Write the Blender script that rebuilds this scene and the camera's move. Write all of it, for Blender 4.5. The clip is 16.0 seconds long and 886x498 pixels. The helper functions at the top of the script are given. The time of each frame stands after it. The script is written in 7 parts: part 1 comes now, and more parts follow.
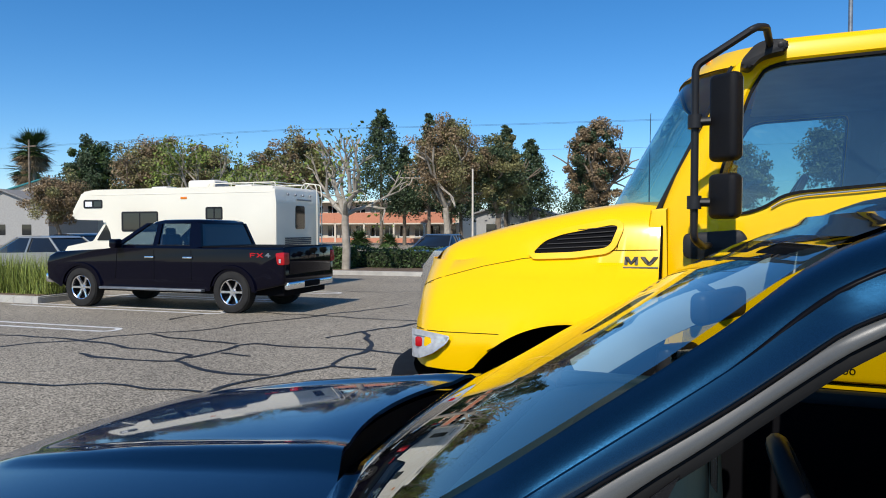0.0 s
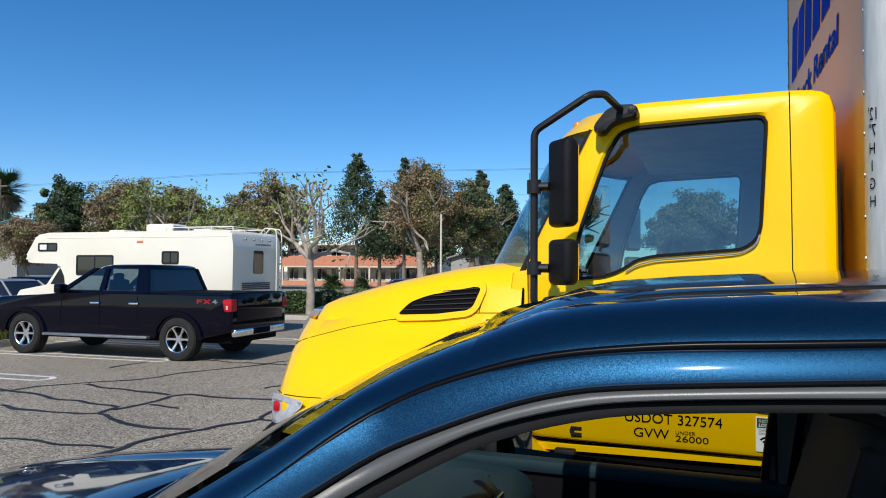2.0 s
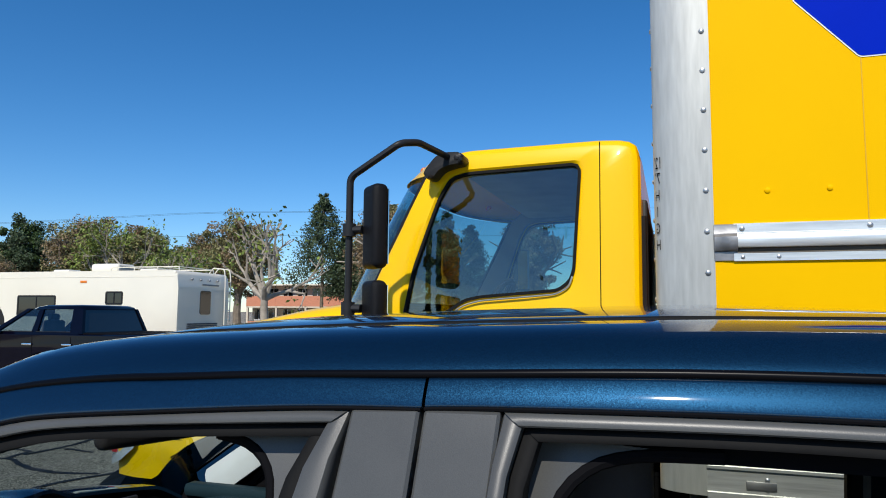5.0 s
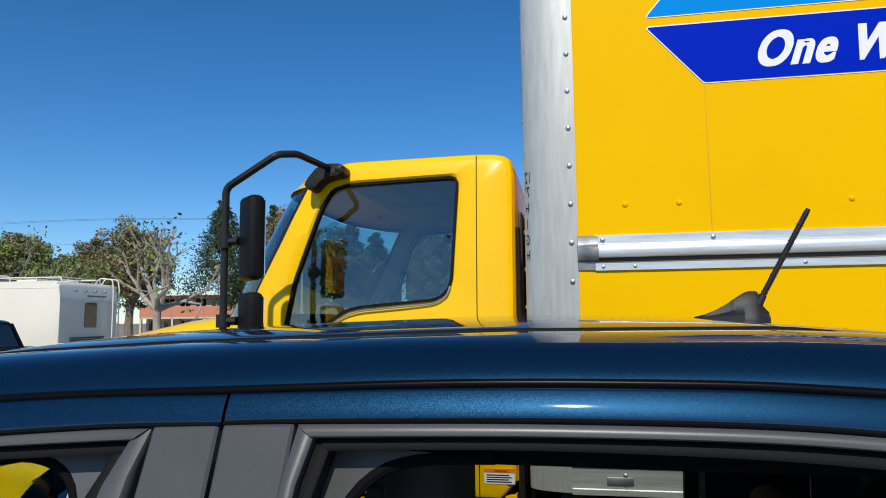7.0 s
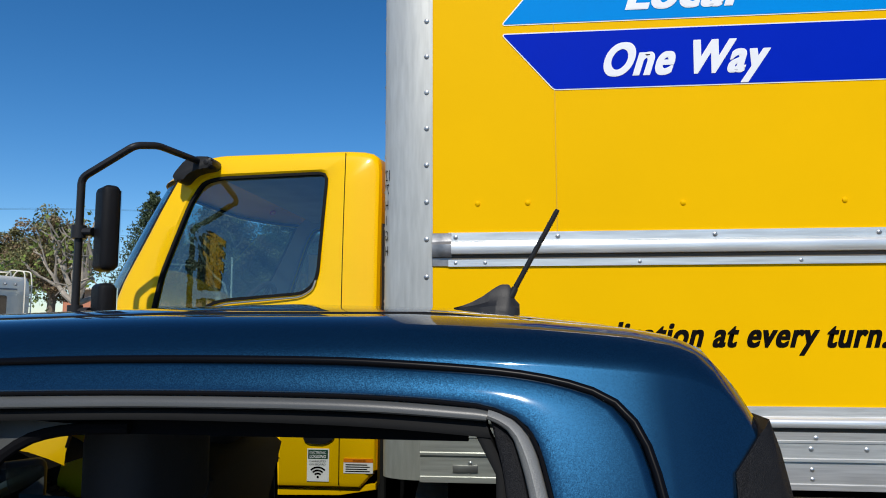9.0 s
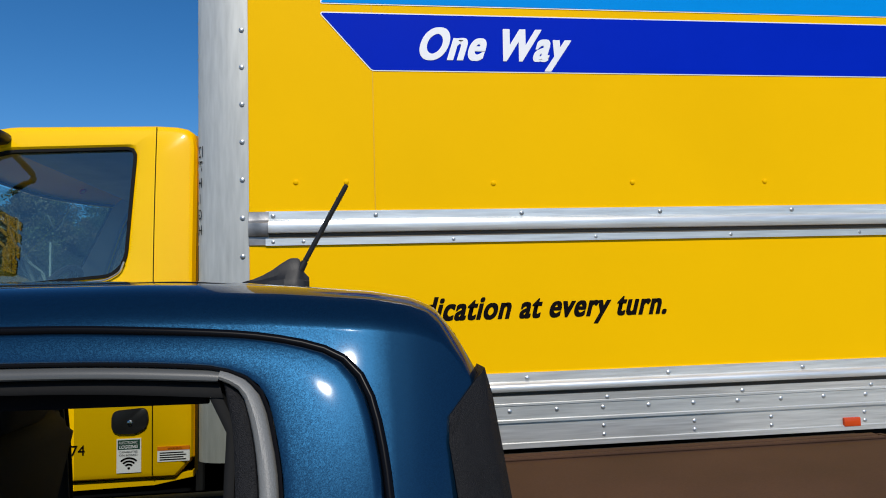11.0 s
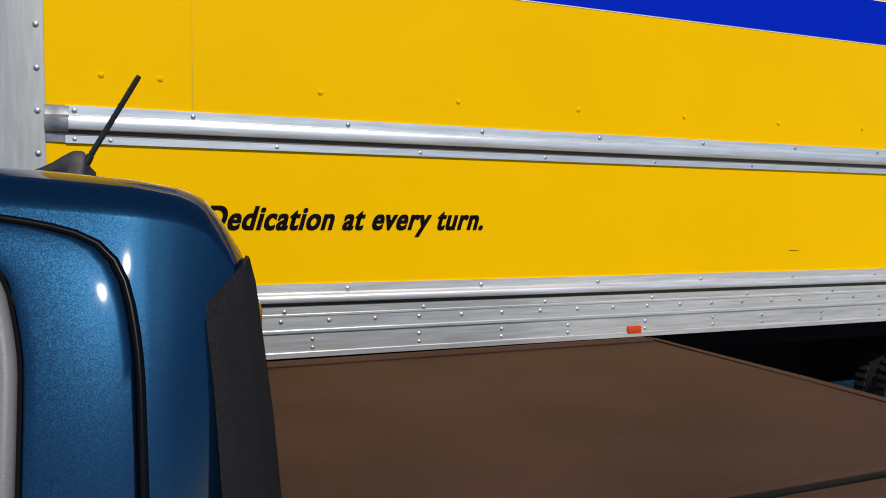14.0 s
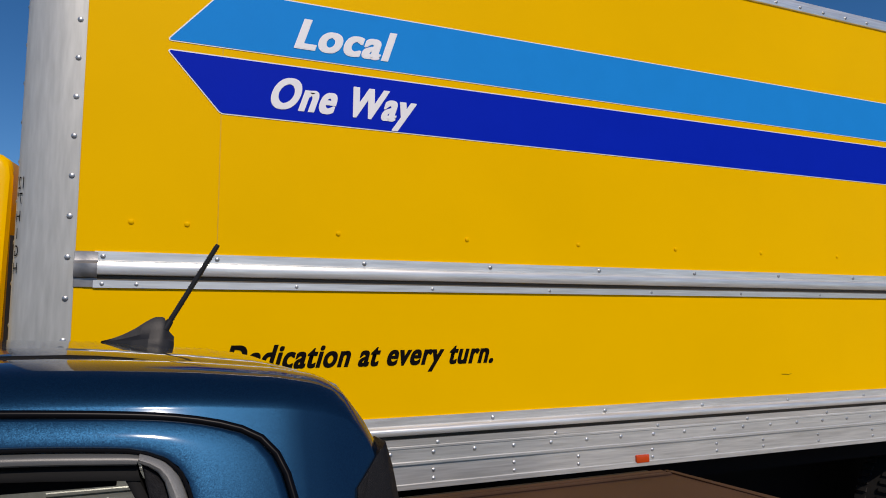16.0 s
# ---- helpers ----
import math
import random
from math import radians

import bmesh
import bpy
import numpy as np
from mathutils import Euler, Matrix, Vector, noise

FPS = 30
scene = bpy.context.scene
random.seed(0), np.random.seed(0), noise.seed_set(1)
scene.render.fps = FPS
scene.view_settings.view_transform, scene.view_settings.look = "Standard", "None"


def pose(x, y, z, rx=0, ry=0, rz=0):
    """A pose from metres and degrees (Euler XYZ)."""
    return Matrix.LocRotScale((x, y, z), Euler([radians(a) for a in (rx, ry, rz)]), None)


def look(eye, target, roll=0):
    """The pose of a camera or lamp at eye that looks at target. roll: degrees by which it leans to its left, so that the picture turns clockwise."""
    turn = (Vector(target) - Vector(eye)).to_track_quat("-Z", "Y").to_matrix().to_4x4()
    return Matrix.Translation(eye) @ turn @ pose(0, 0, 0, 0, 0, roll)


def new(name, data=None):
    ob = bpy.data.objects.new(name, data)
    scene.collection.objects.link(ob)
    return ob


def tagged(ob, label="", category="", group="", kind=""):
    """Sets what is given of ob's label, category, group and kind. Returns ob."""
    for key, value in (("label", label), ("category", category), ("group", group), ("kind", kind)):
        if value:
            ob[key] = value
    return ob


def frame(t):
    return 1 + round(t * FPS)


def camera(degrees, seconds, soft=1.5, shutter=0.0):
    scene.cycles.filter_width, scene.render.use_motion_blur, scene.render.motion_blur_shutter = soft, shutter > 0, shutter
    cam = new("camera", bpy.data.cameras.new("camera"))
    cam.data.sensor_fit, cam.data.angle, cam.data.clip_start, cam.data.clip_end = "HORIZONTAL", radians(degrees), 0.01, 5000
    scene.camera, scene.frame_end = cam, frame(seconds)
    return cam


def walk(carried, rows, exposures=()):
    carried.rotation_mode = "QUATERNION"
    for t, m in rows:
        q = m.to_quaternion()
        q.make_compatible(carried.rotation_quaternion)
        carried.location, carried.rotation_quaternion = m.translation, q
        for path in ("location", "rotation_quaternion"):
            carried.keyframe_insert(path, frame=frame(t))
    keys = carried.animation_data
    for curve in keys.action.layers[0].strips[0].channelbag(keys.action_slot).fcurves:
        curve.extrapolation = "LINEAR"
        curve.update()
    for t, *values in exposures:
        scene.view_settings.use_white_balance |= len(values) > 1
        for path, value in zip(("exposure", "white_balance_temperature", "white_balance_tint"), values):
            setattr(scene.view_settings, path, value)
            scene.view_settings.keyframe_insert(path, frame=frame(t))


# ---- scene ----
cam = camera(65.9, 16.0, soft=1.0)
PATH = [
    (0, (0.394, 0.084, 1.614), (-0.337, 1.945, 1.556), -0.0),
    (0.5, (0.487, 0.157, 1.639), (-0.222, 2.027, 1.639), 0.1),
    (1, (0.658, 0.158, 1.653), (-0.066, 2.023, 1.683), 0.0),
    (1.5, (0.801, 0.231, 1.671), (0.083, 2.097, 1.733), 0.3),
    (2, (0.893, 0.338, 1.7), (0.215, 2.218, 1.768), 0.4),
    (2.5, (1.024, 0.399, 1.7), (0.361, 2.283, 1.804), 0.7),
    (3, (1.153, 0.406, 1.692), (0.48, 2.286, 1.807), 0.6),
    (3.5, (1.233, 0.433, 1.707), (0.566, 2.314, 1.844), 0.6),
    (4, (1.323, 0.448, 1.708), (0.661, 2.327, 1.885), 0.3),
    (4.2, (1.367, 0.451, 1.703), (0.706, 2.33, 1.885), 0.5),
    (6.3, (1.609, 0.426, 1.711), (1.162, 2.366, 1.906), -0.4),
    (6.5, (1.606, 0.428, 1.718), (1.179, 2.372, 1.917), -0.3),
    (7, (1.637, 0.42, 1.713), (1.303, 2.381, 1.92), -0.6),
    (7.5, (1.759, 0.415, 1.708), (1.451, 2.381, 1.917), -0.7),
    (8, (1.842, 0.407, 1.707), (1.579, 2.379, 1.914), -0.8),
    (8.2, (1.87, 0.398, 1.706), (1.623, 2.372, 1.912), -0.7),
    (10.3, (2.076, 0.378, 1.677), (2.19, 2.367, 1.851), -1.0),
    (10.5, (2.06, 0.369, 1.682), (2.234, 2.354, 1.847), -1.5),
    (11, (2.103, 0.35, 1.67), (2.375, 2.326, 1.814), -1.6),
    (11.5, (2.129, 0.336, 1.662), (2.51, 2.296, 1.786), -1.7),
    (12, (2.154, 0.313, 1.658), (2.631, 2.253, 1.759), -1.7),
    (12.5, (2.169, 0.29, 1.649), (2.766, 2.198, 1.695), -0.9),
    (13, (2.185, 0.284, 1.642), (2.856, 2.168, 1.621), -0.1),
    (13.5, (2.185, 0.294, 1.64), (2.874, 2.17, 1.566), 0.3),
    (14, (2.185, 0.292, 1.64), (2.887, 2.163, 1.544), 0.4),
    (14.5, (2.171, 0.314, 1.666), (2.88, 2.183, 1.619), 0.3),
    (15, (2.158, 0.314, 1.704), (2.861, 2.185, 1.785), -0.3),
    (15.5, (2.129, 0.292, 1.72), (2.84, 2.152, 1.907), -0.7),
    (16, (1.971, 0.277, 1.73), (2.755, 2.102, 1.965), -0.5),
]
walk(cam, [(t, look(eye, target, roll)) for t, eye, target, roll in PATH],
     [(0, 0.12, 6500, 10), (4, 0.08, 6500, 10), (7, -0.08, 6500, 10), (10.5, -0.20, 6500, 10), (12, -0.26, 6600, 12), (14.3, -0.28, 6750, 14), (15, -0.45, 6900, 17), (16, -0.55, 7000, 18)])

# ---- world, sun ----
world = bpy.data.worlds.new("world")
scene.world = world
world.use_nodes = True
wn = world.node_tree.nodes
sky = wn.new("ShaderNodeTexSky")
sky.sky_type, sky.sun_disc = "NISHITA", False
SUN_EL, SUN_AZ = radians(44), radians(179)
sky.sun_elevation, sky.sun_rotation = SUN_EL, SUN_AZ
sky.air_density, sky.dust_density, sky.ozone_density = 1.0, 0.35, 5.0
sky.altitude = 1200
wn["Background"].inputs["Strength"].default_value = 0.132
rich = wn.new("ShaderNodeHueSaturation")
rich.inputs["Saturation"].default_value = 1.26
world.node_tree.links.new(sky.outputs["Color"], rich.inputs["Color"])
world.node_tree.links.new(rich.outputs["Color"], wn["Background"].inputs["Color"])
sun = new("sun", bpy.data.lights.new("sun", "SUN"))
sun.data.energy, sun.data.angle, sun.data.color = 4.2, radians(0.53), (1.0, 0.95, 0.87)
sun_way = Vector((math.sin(SUN_AZ) * math.cos(SUN_EL), math.cos(SUN_AZ) * math.cos(SUN_EL), math.sin(SUN_EL)))
sun.matrix_world = look(sun_way * 100, (0, 0, 0))


# ---- materials ----
def mat(name, color, rough=0.5, metal=0.0, coat=0.0, vary=0.12, scale=6.0, bump=0.0, bump_scale=40.0, fine=0.0, stretch=(1, 1, 1), spread=0.0,
        trans=0.0, ior=1.45, coat_rough=0.03, island=False, spec=0.5):
    """A plain surface with large stains, fine grain and relief."""
    m = bpy.data.materials.new(name)
    m.use_nodes = True
    nt = m.node_tree
    n, link = nt.nodes, nt.links.new
    b = n["Principled BSDF"]
    b.inputs["Roughness"].default_value, b.inputs["Metallic"].default_value = rough, metal
    b.inputs["Coat Weight"].default_value, b.inputs["Coat Roughness"].default_value = coat, coat_rough
    b.inputs["Transmission Weight"].default_value, b.inputs["IOR"].default_value = trans, ior
    b.inputs["Specular IOR Level"].default_value = spec
    tc, mp = n.new("ShaderNodeTexCoord"), n.new("ShaderNodeMapping")
    mp.inputs["Scale"].default_value = stretch
    link(tc.outputs["Object"], mp.inputs["Vector"])
    big = n.new("ShaderNodeTexNoise")
    big.inputs["Scale"].default_value, big.inputs["Detail"].default_value = scale, 5
    small = n.new("ShaderNodeTexNoise")
    small.inputs["Scale"].default_value, small.inputs["Detail"].default_value = bump_scale, 3
    link(mp.outputs["Vector"], big.inputs["Vector"])
    link(mp.outputs["Vector"], small.inputs["Vector"])
    hsv = n.new("ShaderNodeHueSaturation")
    hsv.inputs["Color"].default_value = (*color, 1)
    rng = n.new("ShaderNodeMapRange")
    rng.inputs["From Min"].default_value, rng.inputs["From Max"].default_value = 0.3, 0.7
    rng.inputs["To Min"].default_value, rng.inputs["To Max"].default_value = 1 - vary, 1 + vary
    link(big.outputs["Fac"], rng.inputs["Value"])
    value = rng.outputs["Result"]

    def times(a, out, lo, hi):
        r2, mul = n.new("ShaderNodeMapRange"), n.new("ShaderNodeMath")
        r2.inputs["From Min"].default_value, r2.inputs["From Max"].default_value = (0.25, 0.75) if lo < 0.999 else (0, 1)
        r2.inputs["To Min"].default_value, r2.inputs["To Max"].default_value = lo, hi
        link(out, r2.inputs["Value"])
        mul.operation = "MULTIPLY"
        link(a, mul.inputs[0]), link(r2.outputs["Result"], mul.inputs[1])
        return mul.outputs["Value"]

    if fine:
        value = times(value, small.outputs["Fac"], 1 - fine, 1 + fine)
    if spread:
        src = n.new("ShaderNodeNewGeometry").outputs["Random Per Island"] if island else n.new("ShaderNodeObjectInfo").outputs["Random"]
        value = times(value, src, 1 - spread, 1 + spread)
    link(value, hsv.inputs["Value"])
    link(hsv.outputs["Color"], b.inputs["Base Color"])
    rr = n.new("ShaderNodeMapRange")
    rr.inputs["To Min"].default_value, rr.inputs["To Max"].default_value = rough * 0.85, min(1, rough * 1.15)
    link(big.outputs["Fac"], rr.inputs["Value"])
    link(rr.outputs["Result"], b.inputs["Roughness"])
    if bump:
        bp = n.new("ShaderNodeBump")
        bp.inputs["Strength"].default_value, bp.inputs["Distance"].default_value = 1.0, bump
        link(small.outputs["Fac"], bp.inputs["Height"])
        link(bp.outputs["Normal"], b.inputs["Normal"])
    return m


def flake_paint(name, deep, bright, metal=0.8, rough=0.36, amount=0.12):
    """Metallic car paint: tiny tilted flakes under a clear coat."""
    m = mat(name, deep, rough, metal, 1.0, 0.04, 2.0, coat_rough=0.034)
    n, link = m.node_tree.nodes, m.node_tree.links.new
    b, tc = n["Principled BSDF"], n["Texture Coordinate"]
    b.inputs["Specular Tint"].default_value = (0.06, 0.28, 0.55, 1)
    v = n.new("ShaderNodeTexVoronoi")
    v.inputs["Scale"].default_value = 1100
    link(tc.outputs["Object"], v.inputs["Vector"])
    mix = n.new("ShaderNodeMix")
    mix.data_type = "RGBA"
    mix.inputs["A"].default_value, mix.inputs["B"].default_value = (*deep, 1), (*bright, 1)
    sep = n.new("ShaderNodeSeparateColor")
    link(v.outputs["Color"], sep.inputs["Color"])
    link(sep.outputs["Red"], mix.inputs["Factor"])
    link(mix.outputs["Result"], b.inputs["Base Color"])
    geo = n.new("ShaderNodeNewGeometry")
    sub, scl, add, nrm = [n.new("ShaderNodeVectorMath") for _ in range(4)]
    sub.operation, scl.operation, add.operation, nrm.operation = "SUBTRACT", "SCALE", "ADD", "NORMALIZE"
    sub.inputs[1].default_value = (0.5, 0.5, 0.5)
    scl.inputs["Scale"].default_value = amount
    link(v.outputs["Color"], sub.inputs[0]), link(sub.outputs[0], scl.inputs[0])
    link(geo.outputs["Normal"], add.inputs[0]), link(scl.outputs[0], add.inputs[1])
    link(add.outputs[0], nrm.inputs[0]), link(nrm.outputs[0], b.inputs["Normal"])
    return m


def gravelly(name, color, cells, amount):
    """Worn asphalt: single stones of uneven tone in a binder, with broad stains."""
    m = mat(name, color, 0.9, vary=0.16, scale=0.35, bump=0.004, bump_scale=60, fine=0.35, spec=0.25)
    n, link = m.node_tree.nodes, m.node_tree.links.new
    hsv, tc = n["Hue/Saturation/Value"], n["Texture Coordinate"]
    v, sep, rng, mul = n.new("ShaderNodeTexVoronoi"), n.new("ShaderNodeSeparateColor"), n.new("ShaderNodeMapRange"), n.new("ShaderNodeMath")
    v.inputs["Scale"].default_value = cells
    rng.inputs["To Min"].default_value, rng.inputs["To Max"].default_value = 1 - amount, 1 + amount
    mul.operation = "MULTIPLY"
    old = hsv.inputs["Value"].links[0].from_socket
    link(tc.outputs["Object"], v.inputs["Vector"]), link(v.outputs["Color"], sep.inputs["Color"]), link(sep.outputs["Red"], rng.inputs["Value"])
    link(old, mul.inputs[0]), link(rng.outputs["Result"], mul.inputs[1]), link(mul.outputs["Value"], hsv.inputs["Value"])
    return m


def pane(name, tint, gloss=1.0, rough=0.0, ior=1.9):
    """Thin tinted glass: clear, with a mirror's share that grows towards grazing."""
    m = bpy.data.materials.new(name)
    m.use_nodes = True
    n, link = m.node_tree.nodes, m.node_tree.links.new
    n.remove(n["Principled BSDF"])
    clear, mirror, mix, fr = n.new("ShaderNodeBsdfTransparent"), n.new("ShaderNodeBsdfGlossy"), n.new("ShaderNodeMixShader"), n.new("ShaderNodeLayerWeight")
    clear.inputs["Color"].default_value = (*tint, 1)
    mirror.inputs["Roughness"].default_value, mirror.inputs["Color"].default_value = rough, (gloss, gloss, gloss, 1)
    fr.inputs["Blend"].default_value = 0.5
    up, rng = n.new("ShaderNodeMath"), n.new("ShaderNodeMapRange")
    up.operation, up.inputs[1].default_value = "POWER", 5.0
    rng.inputs["To Min"].default_value = 1.8 * ((ior - 1) / (ior + 1)) ** 2
    link(fr.outputs["Facing"], up.inputs[0]), link(up.outputs[0], rng.inputs["Value"]), link(rng.outputs["Result"], mix.inputs[0]), link(clear.outputs[0], mix.inputs[1]), link(mirror.outputs[0], mix.inputs[2])
    link(mix.outputs[0], n["Material Output"].inputs["Surface"])
    return m


def leafy(name, color, spread=0.35):
    m = mat(name, color, 0.6, vary=0.2, scale=0.6, spread=spread, island=True)
    b = m.node_tree.nodes["Principled BSDF"]
    b.inputs["Subsurface Weight"].default_value = 0.0
    return m


M = dict(
    blue=flake_paint("blue_metallic_paint", (0.0028, 0.0160, 0.0380), (0.0051, 0.0278, 0.061), 0.74, 0.38, 0.075),
    yellow=mat("yellow_paint", (0.90, 0.53, 0.0), 0.32, 0, 0.38, 0.02, 1.5, bump=0.00012, bump_scale=9, spec=0.15, coat_rough=0.05),
    yellow_sheet=mat("yellow_sheet", (0.86, 0.478, 0.0), 0.5, 0, 0.0, 0.03, 1.2, bump=0.0003, bump_scale=3, spec=0.04),
    alu=mat("brushed_aluminium", (0.54, 0.545, 0.51), 0.55, 0.45, 0, 0.2, 3.0, 0.0002, 60, 0.12, (1, 1, 0.12)),
    alu_long=mat("extruded_aluminium", (0.70, 0.70, 0.67), 0.34, 0.6, 0, 0.14, 4.0, 0.00015, 90, 0.2, (0.05, 1, 1)),
    # darkened aluminium for strips that paint the shade in the rail grooves
    groove_shade=mat("shade_dark_aluminium", (0.11, 0.095, 0.075), 0.55, 0.3, 0, 0.35, 5.0, stretch=(0.15, 1, 1)),
    cast=mat("cast_zinc", (0.30, 0.30, 0.30), 0.5, 0.8, vary=0.25, scale=18, bump=0.0004, bump_scale=90),
    rivet=mat("rivet_steel", (0.45, 0.46, 0.46), 0.38, 0.85, vary=0.2, spread=0.15),
    black=mat("satin_black_plastic", (0.018, 0.018, 0.019), 0.45, vary=0.2, bump=0.0002, bump_scale=300, spec=0.25),
    grain=mat("grained_black_plastic", (0.008, 0.008, 0.009), 0.45, vary=0.15, bump=0.0012, bump_scale=900, fine=0.9, spec=0.16),
    trim=mat("grey_black_vinyl", (0.072, 0.073, 0.070), 0.36, vary=0.12, bump=0.00008, bump_scale=900, fine=0.12),
    # lighter copy of the trim, the corner ring's sun sheen in its grey
    sheen_trim=mat("sheen_grey_moulding", (0.15, 0.15, 0.143), 0.42, vary=0.15, bump=0.0004, bump_scale=700, fine=0.15),
    rubber=mat("rubber", (0.007, 0.007, 0.007), 0.7, vary=0.25, bump=0.0004, bump_scale=120, spec=0.15),
    seal=mat("seal_rubber", (0.003, 0.003, 0.004), 0.30, vary=0.1, spec=0.10),
    # near-black; also paints the shade of arches and hollows
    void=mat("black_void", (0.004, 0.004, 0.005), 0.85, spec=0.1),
    tyre=mat("tyre_rubber", (0.022, 0.021, 0.020), 0.82, vary=0.3, bump=0.001, bump_scale=60, spec=0.25),
    chrome=mat("chrome", (0.86, 0.86, 0.87), 0.2, 1.0, vary=0.05),
    mirror=mat("mirror", (0.8, 0.82, 0.82), 0.02, 1.0, vary=0.02),
    steel=mat("grey_steel", (0.25, 0.26, 0.27), 0.45, 0.7, vary=0.2),
    tint=pane("tinted_pane", (0.66, 0.70, 0.66), 0.08),
    glass=pane("clear_glass", (0.80, 0.88, 0.88)),
    cabglass=pane("cab_glass", (0.46, 0.64, 0.65), 1.0, 0.0, 1.7),
    vehicle_glass=pane("vehicle_glass", (0.42, 0.50, 0.52), 0.9, 0.0, 1.6),
    cab_grey=mat("grey_seat_cloth", (0.08, 0.08, 0.085), 0.85, vary=0.2),
    darkglass=mat("dark_glass", (0.012, 0.014, 0.016), 0.04, 0, 0.5, 0.05),
    interior=mat("dark_interior", (0.018, 0.020, 0.024), 0.7, vary=0.2, bump=0.0004, bump_scale=200),
    seat=mat("seat_cloth", (0.03, 0.03, 0.033), 0.85, vary=0.2, bump=0.0006, bump_scale=300),
    headliner=mat("headliner", (0.42, 0.47, 0.46), 0.85, vary=0.05),
    dash=mat("dash_vinyl", (0.010, 0.026, 0.033), 0.6, vary=0.1, bump=0.0004, bump_scale=220, spec=0.2),
    brown=mat("brown_vinyl", (0.066, 0.034, 0.0205), 0.8, vary=0.2, scale=2.5, bump=0.0005, bump_scale=160, fine=0.1, spec=0.2),
    black_paint=mat("black_paint", (0.002, 0.002, 0.007), 0.05, 0, 0.2, 0.05, spec=0.15),
    white_gel=mat("white_gelcoat", (0.80, 0.745, 0.61), 0.3, 0, 0.4, 0.03, 1.0),
    white=mat("white_vinyl", (0.80, 0.80, 0.80), 0.4, vary=0.02),
    cyan=mat("light_blue_vinyl", (0.0, 0.24, 0.66), 0.5, vary=0.02, spec=0.03),
    deep=mat("deep_blue_vinyl", (0.0, 0.018, 0.42), 0.5, vary=0.02, spec=0.03),
    ink=mat("dark_ink", (0.005, 0.004, 0.004), 0.5, vary=0.05, spec=0.05),
    amber=mat("amber_plastic", (0.75, 0.20, 0.01), 0.25, 0, 0.5, 0.1),
    red=mat("red_plastic", (0.40, 0.008, 0.012), 0.25, 0, 0.25, 0.1, spec=0.25),
    lens=mat("clear_lens", (0.55, 0.57, 0.60), 0.08, 0.3, 0.8, 0.2, 30),
    asphalt=gravelly("worn_asphalt", (0.255, 0.222, 0.172), 70, 0.78),
    tar=mat("crack_sealer", (0.020, 0.019, 0.018), 0.55, vary=0.3, scale=3),
    line=mat("road_paint", (0.62, 0.61, 0.58), 0.7, vary=0.2, scale=5, fine=0.3, bump_scale=60),
    concrete=mat("concrete", (0.42, 0.40, 0.36), 0.85, vary=0.18, scale=2.5, bump=0.002, bump_scale=40, fine=0.15),
    soil=mat("dry_soil", (0.13, 0.09, 0.06), 0.95, vary=0.3, bump=0.01, bump_scale=20),
    silver_paint=mat("silver_paint", (0.36, 0.36, 0.33), 0.3, 0.5, 0.8, 0.05),
    slate_paint=mat("blue_grey_paint", (0.10, 0.14, 0.19), 0.3, 0.4, 0.8, 0.05),
    stucco=mat("cream_stucco", (0.62, 0.55, 0.44), 0.9, vary=0.08, bump=0.004, bump_scale=30),
    salmon=mat("salmon_stucco", (0.55, 0.23, 0.14), 0.9, vary=0.1, bump=0.004, bump_scale=30),
    greywall=mat("grey_stucco", (0.34, 0.33, 0.31), 0.9, vary=0.1),
    roofing=mat("grey_roofing", (0.24, 0.23, 0.22), 0.9, vary=0.2),
    teal=mat("teal_roofing", (0.03, 0.20, 0.22), 0.6, vary=0.2),
    bark=mat("grey_bark", (0.19, 0.15, 0.11), 0.95, vary=0.3, scale=3, bump=0.01, bump_scale=15),
    palebark=mat("pale_bark", (0.34, 0.295, 0.235), 0.9, vary=0.3, scale=4, bump=0.006, bump_scale=18),
    leaf_olive=leafy("olive_leaves", (0.185, 0.172, 0.066)),
    leaf_brown=leafy("brown_leaves", (0.225, 0.158, 0.086)),
    leaf_dark=leafy("dark_green_leaves", (0.052, 0.080, 0.034)),
    leaf_bright=leafy("bright_green_leaves", (0.150, 0.195, 0.034)),
    leaf_hedge=leafy("hedge_leaves", (0.045, 0.080, 0.018)),
    grass=leafy("grass_blades", (0.20, 0.24, 0.045)),
)


# ---- mesh tools ----
def part(name, bm, material, parent=None, label="", smooth=True, kind=""):
    me = bpy.data.meshes.new(name)
    bmesh.ops.recalc_face_normals(bm, faces=bm.faces)
    bm.to_mesh(me)
    bm.free()
    for mm in (material if isinstance(material, (list, tuple)) else [material]):
        me.materials.append(mm)
    if smooth:
        me.polygons.foreach_set("use_smooth", [True] * len(me.polygons))
        me.set_sharp_from_angle(angle=radians(38))
    ob = new(name, me)
    if parent:
        ob.parent = parent
    if label or kind:
        tagged(ob, label, kind=kind)
    return ob


def thing(name, m, label, category, group="", kind=""):
    ob = new(name)
    ob.empty_display_size = 0.1
    ob.matrix_world = m
    return tagged(ob, label, category, group, kind)


